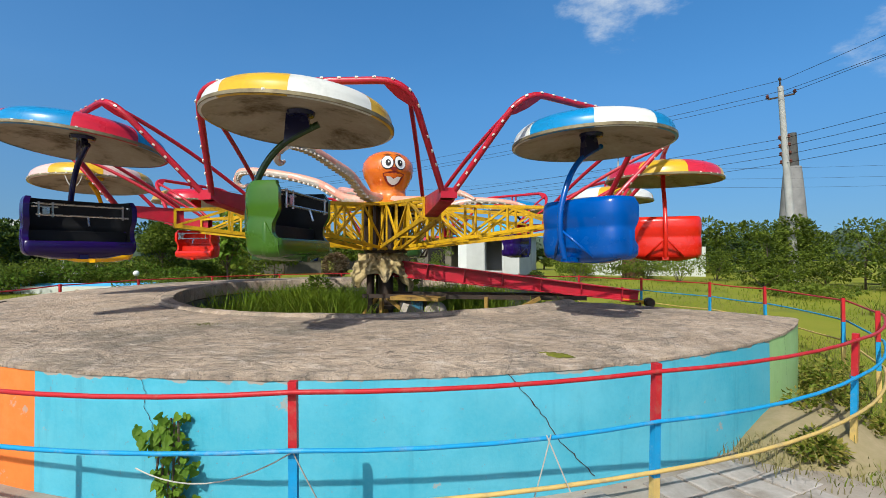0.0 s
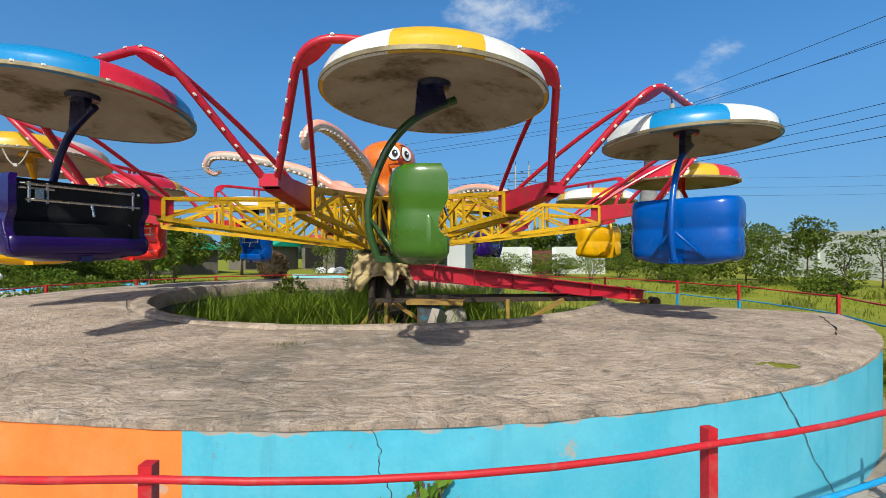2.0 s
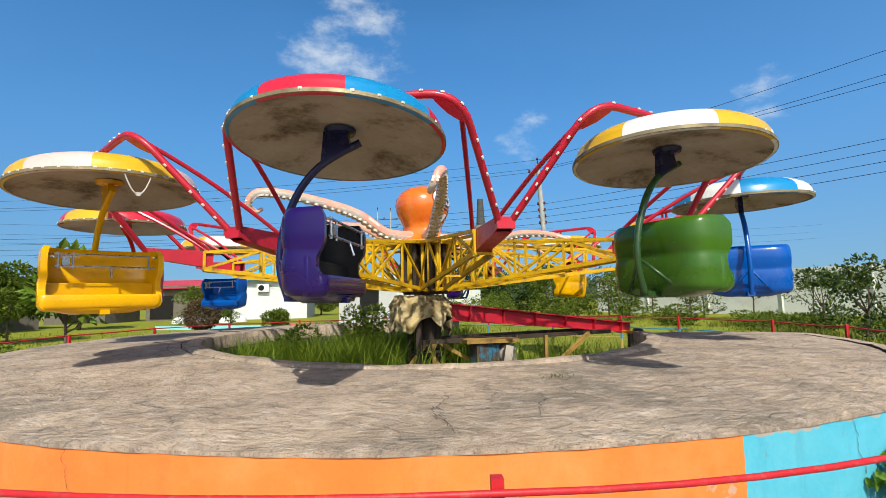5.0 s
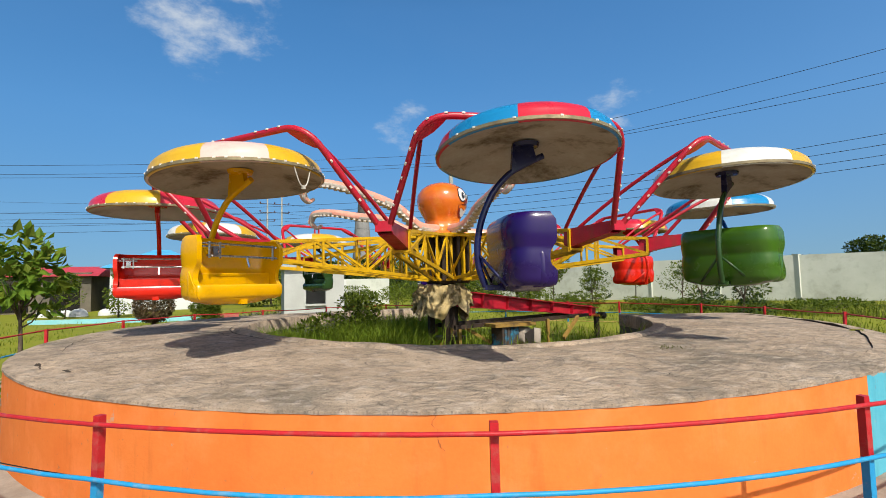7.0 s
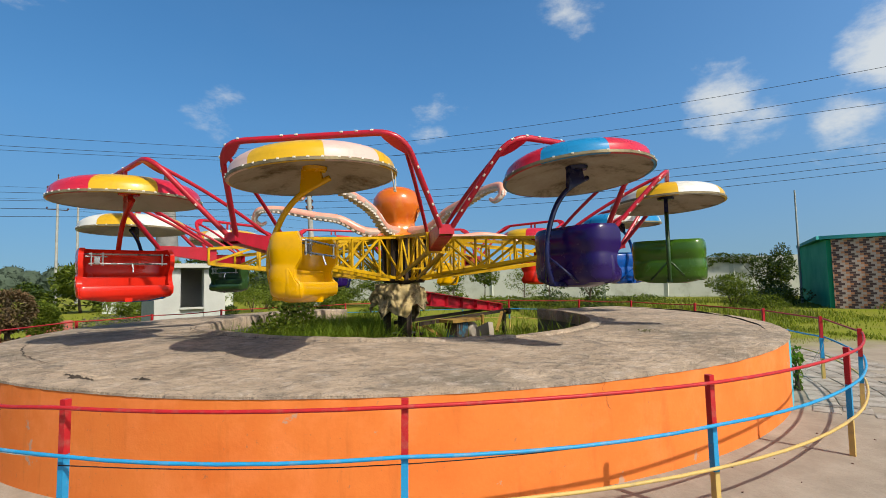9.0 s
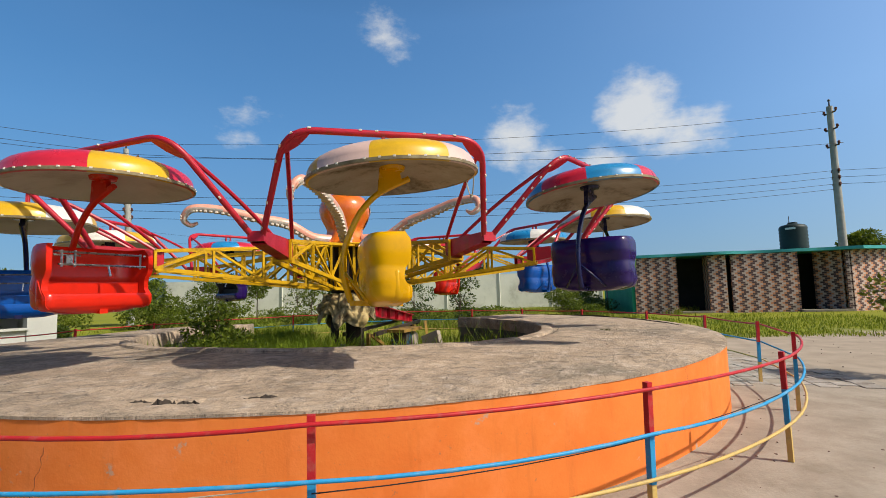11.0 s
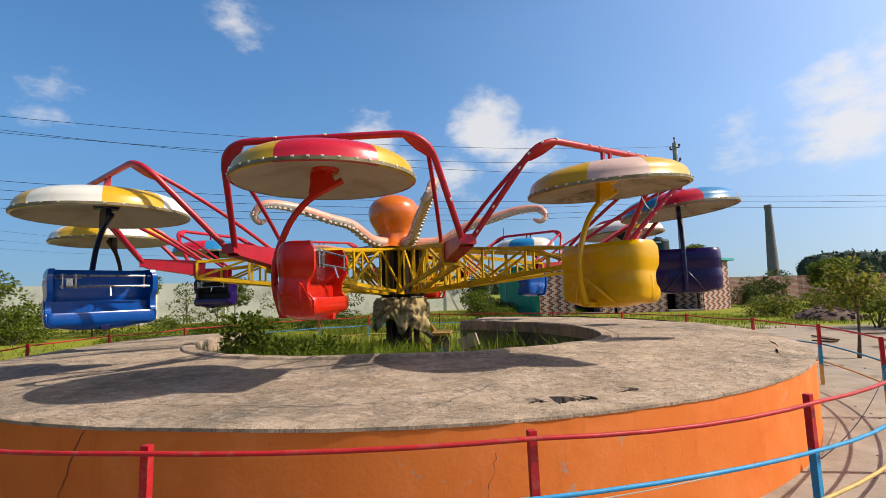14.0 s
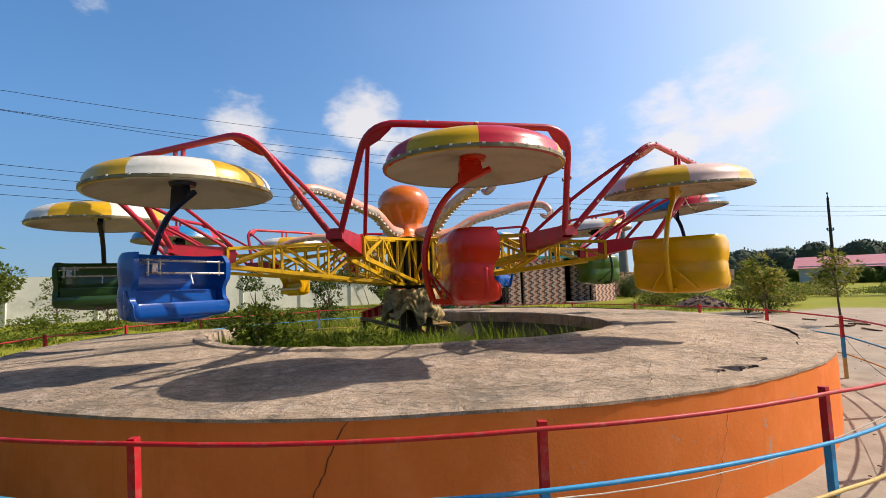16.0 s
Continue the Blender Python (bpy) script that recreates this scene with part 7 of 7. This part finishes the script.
def kiln_chimney(x, y, profile, sooty, label):
    """A tapering brick stack: profile as (radius, height), the pairs after the break in sooty."""
    thing = tagged(new("kiln_chimney"), label, "chimney")
    thing.location = (x, y, 0)
    part("shaft", build("shaft", [lathe(profile, 20)], CHIMNEY, smooth=True), thing)
    if sooty:
        part("top", build("top", [lathe(sooty, 16)], SOOT_BRICK, smooth=True), thing, "soot-black narrow top")


kiln_chimney(75.0, 249.0, [(6.3, -2), (5.6, 12), (4.4, 28), (3.4, 39.5), (3.3, 40.0), (0.0, 40.0)], [(2.5, 39.9), (2.1, 46), (1.6, 55), (1.2, 55), (1.2, 52)], "tall tapering brick kiln chimney with a sooty top")
kiln_chimney(121.5, -77.3, [(1.4, -2), (1.26, 6.3), (0.95, 14.7), (0.77, 19.7), (0.87, 19.95), (0.87, 21.0), (0.63, 21.0), (0.63, 18.9)], [], "tapering brick kiln chimney in the distance")


def house(name, x, y, yaw, w, d, h, roof_mat, wall_mat, rise, label, doors=(), hip=True):
    thing = tagged(new(name), label, "building")
    thing.matrix_basis = pose(x, y, -0.1, 0, 0, yaw)
    part("wall", build("wall", [box(w, d, h + 0.1, 0, 0, h / 2)], wall_mat), thing)
    ow, od = w / 2 + 0.5, d / 2 + 0.5
    if hip:
        v = [(-ow, -od, h), (ow, -od, h), (ow, od, h), (-ow, od, h), (-ow + od * 0.8, 0, h + rise), (ow - od * 0.8, 0, h + rise)]
        f = [(0, 1, 5, 4), (1, 2, 5), (2, 3, 4, 5), (3, 0, 4), (3, 2, 1, 0)]
    else:
        v = [(-ow, -od, h - 0.2), (ow, -od, h - 0.2), (ow, od, h - 0.2), (-ow, od, h - 0.2), (-ow, 0, h + rise), (ow, 0, h + rise)]
        f = [(0, 1, 5, 4), (1, 2, 5), (2, 3, 4, 5), (3, 0, 4), (3, 2, 1, 0)]
    roof = part("roof", build("roof", [(v, f)], roof_mat), thing)
    for xx, ww, z0, z1 in doors:
        part("window", build("window", [box(ww, 0.06, z1 - z0, xx, -d / 2 - 0.02, (z0 + z1) / 2)], DARK_OPENING), thing)
    return thing


white_house = house("white_building", -6.05, 32.3, -3, 5.1, 5.4, 2.85, BLUE_ROOF, WHITE_WALL, 1.35, "white single-storey building with a light blue hipped roof")
for x in (1.35, -0.45):
    ac = tagged(new("outdoor_unit"), "white air conditioner outdoor unit on the white wall", "air conditioner", "outdoor units on the wall")
    ac.matrix_basis = white_house.matrix_basis @ pose(x, -2.86, 2.3)
    part("case", build("case", [box(0.78, 0.28, 0.55)], WHITE_PAINT), ac)
    part("grille", build("grille", [lathe([(0.0, 0.0), (0.2, 0.0), (0.2, 0.02), (0.0, 0.02)], 20)], DARK_OPENING), ac, m=pose(-0.12, -0.145, 0, 90, 0, 0))
    part("bracket", build("bracket", [beam((-0.3, 0.0, -0.3), (-0.3, 0.14, -0.3), 0.03, 0.03), beam((0.3, 0.0, -0.3), (0.3, 0.14, -0.3), 0.03, 0.03)], DARK_STEEL), ac)
# closed box: the shade of its open inside is put into the wall colours
house("red_roofed_shed", -12.4, 34.0, -6, 5.2, 4, 2.6, RED_ROOF, SHED_WALL, 0.5, "open shed with a red sheet roof", [(-1.5, 1.6, 0.2, 1.9), (1.2, 1.6, 0.2, 1.9)], False)
house("green_roofed_shed", -21.0, 24.0, -40, 6, 4, 1.9, GREEN_WALL, SHED_WALL, 0.6, "small shed with a green sheet roof", [(0.5, 1.6, 0.2, 1.7)], False)
house("green_roofed_shed", -18.2, 31.5, -14, 4.2, 3.5, 2.2, GREEN_WALL, SHED_WALL, 0.5, "small brown shed with a green sheet roof", [(0.4, 1.4, 0.2, 1.8)], False)
house("pink_roofed_shed", 31.2, -57.3, 39, 22, 8, 1.9, PINK_ROOF, WHITE_WALL, 1.1, "long shed with a faded pink sheet roof", [(-6, 2, 0.3, 1.6), (0, 2, 0.3, 1.6), (6, 2, 0.3, 1.6)], False)

# grey gate hut behind the platform
hut = tagged(new("ticket_booth"), "small grey-white rendered ticket booth with an open doorway", "booth")
hut.matrix_basis = pose(-0.36, 8.45, -0.05, 0, 0, -5)
for x, w in ((-0.62, 0.64), (0.59, 0.58)):
    part("wall", build("wall", [box(w, 0.18, 1.95, x, 0, 0.975)], BOOTH_WALL), hut)
part("wall", build("wall", [box(1.82, 0.15, 1.95, -0.03, 1.4, 0.975)], BOOTH_WALL), hut)
part("wall", build("wall", [box(0.15, 1.22, 1.95, -0.865, 0.71, 0.975)], BOOTH_WALL), hut)
part("wall", build("wall", [box(0.15, 1.22, 1.95, 0.80, 0.71, 0.975)], BOOTH_WALL), hut)
part("roof", build("roof", [box(2.15, 1.9, 0.12, -0.05, 0.7, 2.01)], BOOTH_WALL), hut)
part("counter", build("counter", [box(0.60, 0.12, 0.8, 0, 0.03, 0.40), box(0.64, 0.26, 0.05, 0, 0.0, 0.82)], BOOTH_WALL), hut)
part("plinth", build("plinth", [box(1.9, 0.3, 0.2, 0, -0.22, 0.10)], BOOTH_WALL), hut)

gate = tagged(new("sheet_gate"), "rusty brown sheet metal gate in the far wall", "gate")
gate.matrix_basis = pose(4.2, 25.0, 0, 0, 0, -5)
part("leaf", build("leaf", [box(0.63, 0.05, 1.5, -0.32, 0, 0.75)], BROWN_METAL), gate)
part("leaf", build("leaf", [box(0.63, 0.05, 1.5, 0.32, 0, 0.75)], BROWN_METAL), gate)
for x in (-0.76, 0.76):
    part("pier", build("pier", [box(0.25, 0.25, 1.7, x, 0, 0.85)], WHITE_WALL), gate)

# pale edge and blue lining of the shallow pool in the garden
pool = tagged(new("pool"), "shallow garden pool with cream kerb and blue lining", "pool")
edge = [(-17.8, 3.2), (-15.6, 4.0), (-13.2, 4.9), (-11.6, 6.4), (-10.6, 8.2)]
for p, q in zip(edge, edge[1:]):
    part("kerb", build("kerb", [beam((*p, 0.1), (*q, 0.1), 0.35, 0.26)], PALE_WALL), pool)
part("lining", build("lining", [([(x - 0.16 * k, y + 0.5 * k, 0.12 + 0.2 * k) for k in (0.3, 1.0) for x, y in edge], [(i, i + 1, i + 6, i + 5) for i in range(4)])], BLUE_ROOF), pool, "bright blue lining")
for x, y in ((-16.4, 4.55), (-13.9, 6.3)):
    lamp = tagged(new("garden_lamp"), "white globe garden lamp on a thin post", "lamp", "garden lamps")
    lamp.location = (x, y, -0.02)
    part("post", build("post", [tube([(0, 0, 0), (0, 0, 0.55)], 0.03, 8)], DARK_STEEL), lamp)
    part("globe", build("globe", [lathe([(0.0, 0.76)] + [(0.11 * math.sin(math.pi * k / 10), 0.65 + 0.11 * math.cos(math.pi * k / 10)) for k in range(1, 10)] + [(0.0, 0.54)], 16)], WHITE_PAINT, smooth="all"), lamp)
pavilion = tagged(new("pavilion"), "open pavilion with a white roof and green fascia", "building")
pavilion.matrix_basis = pose(-25.5, 10.3, -0.05, 0, 0, 52)
part("roof", build("roof", [box(4.6, 5.0, 0.45, 0, 0, 2.9)], WHITE_WALL), pavilion)
part("fascia", build("fascia", [box(4.4, 0.12, 0.5, 0, -2.42, 2.42)], GREEN_WALL), pavilion, "green fascia board")
part("fascia_end", build("fascia_end", [box(0.5, 0.13, 0.3, 1.9, -2.44, 2.3)], P_RED), pavilion, "red end of the fascia")
part("wall", build("wall", [box(4.4, 0.15, 2.7, 0, 2.2, 1.35), box(0.15, 4.4, 2.7, -2.1, 0, 1.35), box(0.15, 4.4, 2.7, 2.1, 0, 1.35)], SHED_WALL), pavilion)
part("floor_slab", build("floor_slab", [box(4.6, 5.2, 0.5, 0, -0.1, 0.2)], WHITE_WALL), pavilion)
for x in (-2.1, -0.7, 0.7, 2.1):
    part("column", build("column", [box(0.14, 0.14, 2.3, x, -2.38, 1.3)], WHITE_WALL), pavilion)

# painted kerbs of flower beds
for pts in ([(-12.2, 2.0), (-11.3, 3.2), (-10.5, 4.3), (-9.9, 5.6)], [(-10.0, 19.0), (-5.5, 17.0), (-3.0, 16.2)]):
    s = [beam((*p, 0.07), (*q, 0.07), 0.18, 0.2) for p, q in zip(pts, pts[1:])]
    tagged(part("kerb", build("kerb", s, POOL_BLUE)), "pale blue painted garden kerb", "kerb", kind="structure")

tagged(part("bed_edging", build("bed_edging", [beam((-3.2, 12.7, 0.2), (-2.3, 12.9, 0.2), 0.16, 0.42), beam((-3.4, 12.2, 0.15), (-3.2, 12.7, 0.15), 0.14, 0.3)], PINK_PAINT)), "pink painted edging of a flower bed", "edging")

# rubble heap of broken bricks beside the path
rng = random.Random(91)
heap = tagged(new("rubble_heap"), "heap of broken brick and soil on the grass", "rubble heap")
heap.location = (10.6, -13.7, 0)
part("mound", build("mound", [lathe([(1.15, -0.05), (0.9, 0.18), (0.5, 0.36), (0.15, 0.44), (0.0, 0.45)], 24)], RUBBLE, smooth="all"), heap)
brick_mesh = build("brick", [box(0.13, 0.09, 0.06)], RUBBLE)
for k in range(140):
    a, r = rng.uniform(0, 6.28), 1.2 * rng.random() ** 0.6
    z = 0.44 * max(0, 1 - (r / 1.2) ** 1.4)
    part("brick", brick_mesh, heap, m=pose(r * math.cos(a), r * math.sin(a), z + 0.02, rng.uniform(0, 180), rng.uniform(0, 180), rng.uniform(0, 180)))

# boards and bricks left on the bare ground
rng = random.Random(66)
for k in range(16):
    x, y = rng.uniform(-0.5, 5.5), rng.uniform(-12.5, -8.8)
    if (x - 1.5) ** 2 + (y + 8.0) ** 2 < 0.1:
        continue
    long = rng.uniform(0.25, 0.9)
    tagged(part("board", build("board", [box(long, rng.uniform(0.05, 0.12), 0.03, 0, 0, 0.015)], PLY), m=pose(x, y, 0.0, rng.uniform(-3, 3), rng.uniform(-4, 4), rng.uniform(0, 180))), "weathered timber offcut lying on bare ground", "board", "offcuts on the ground")
v, f = [], []
for k in range(420):
    a, r = rng.uniform(-3.4, -0.75), 5.4 + 9 * rng.random() ** 1.5
    s_ = rng.uniform(0.005, 0.022)
    sv, sf = box(s_, s_ * rng.uniform(0.5, 1), s_ * 0.6, r * math.cos(a), r * math.sin(a), 0.012)
    o = len(v)
    v += sv
    f += [tuple(i + o for i in q) for q in sf]
tagged(part("grit", build("grit", [(v, f)], RUBBLE)), "scattered grit and brick chips on the ground", "grit", kind="stuff")

# white painted dome stones beside the shed
rng = random.Random(17)
for k in range(5):
    r = rng.uniform(0.32, 0.5)
    dome = lathe([(r, -0.05), (r * 0.97, r * 0.3), (r * 0.8, r * 0.62), (r * 0.45, r * 0.85), (0.0, r * 0.93)], 16)
    dome = [(x, y, z + 0.03 * noise.noise(Vector((x * 3, y * 3, z * 3 + k)))) for x, y, z in dome[0]], dome[1]
    tagged(part("dome_stone", build("dome_stone", [dome], WHITE_WALL, smooth="all"), m=pose(-11.2 + 0.95 * k + rng.uniform(-0.2, 0.2), 25.6 + rng.uniform(-0.4, 0.4), 0)), "white painted round stone on the lawn", "stone", "white stones on the lawn")

# paving stones by the blue wall: small square slabs with open joints
rng = random.Random(404)
stone_cache = []
for k in range(5):
    c = [rng.uniform(-0.012, 0.012) for _ in range(8)]
    lo = [(-0.118 + c[0], -0.113 + c[1]), (0.118 + c[2], -0.113 + c[3]), (0.118 + c[4], 0.113 + c[5]), (-0.118 + c[6], 0.113 + c[7])]
    verts = [(x, y, -0.012) for x, y in lo] + [(x, y, 0.008) for x, y in lo] + [(x * 0.94, y * 0.94, 0.012) for x, y in lo]
    faces = [(q, (q + 1) % 4, 4 + (q + 1) % 4, 4 + q) for q in range(4)] + [(4 + q, 4 + (q + 1) % 4, 8 + (q + 1) % 4, 8 + q) for q in range(4)] + [(8, 9, 10, 11)]
    stone_cache.append(build("paving_stone", [(verts, faces)], PAVER))
for row in range(7):
    r = 5.55 + 0.24 * row
    n = int(r * radians(46) / 0.25)
    for k in range(n):
        deg = -84 + 46 * (k + 0.5 * (row % 2)) / n
        if rng.random() < 0.06 or (row > 4 and rng.random() < 0.3):
            continue
        part("paving_stone", stone_cache[rng.randrange(5)], pave, m=turn(deg) @ pose(r, 0, 0.012 + rng.uniform(-0.003, 0.002), rng.uniform(-0.8, 0.8), rng.uniform(-0.8, 0.8), 90 * rng.randrange(4) + rng.uniform(-2, 2)))
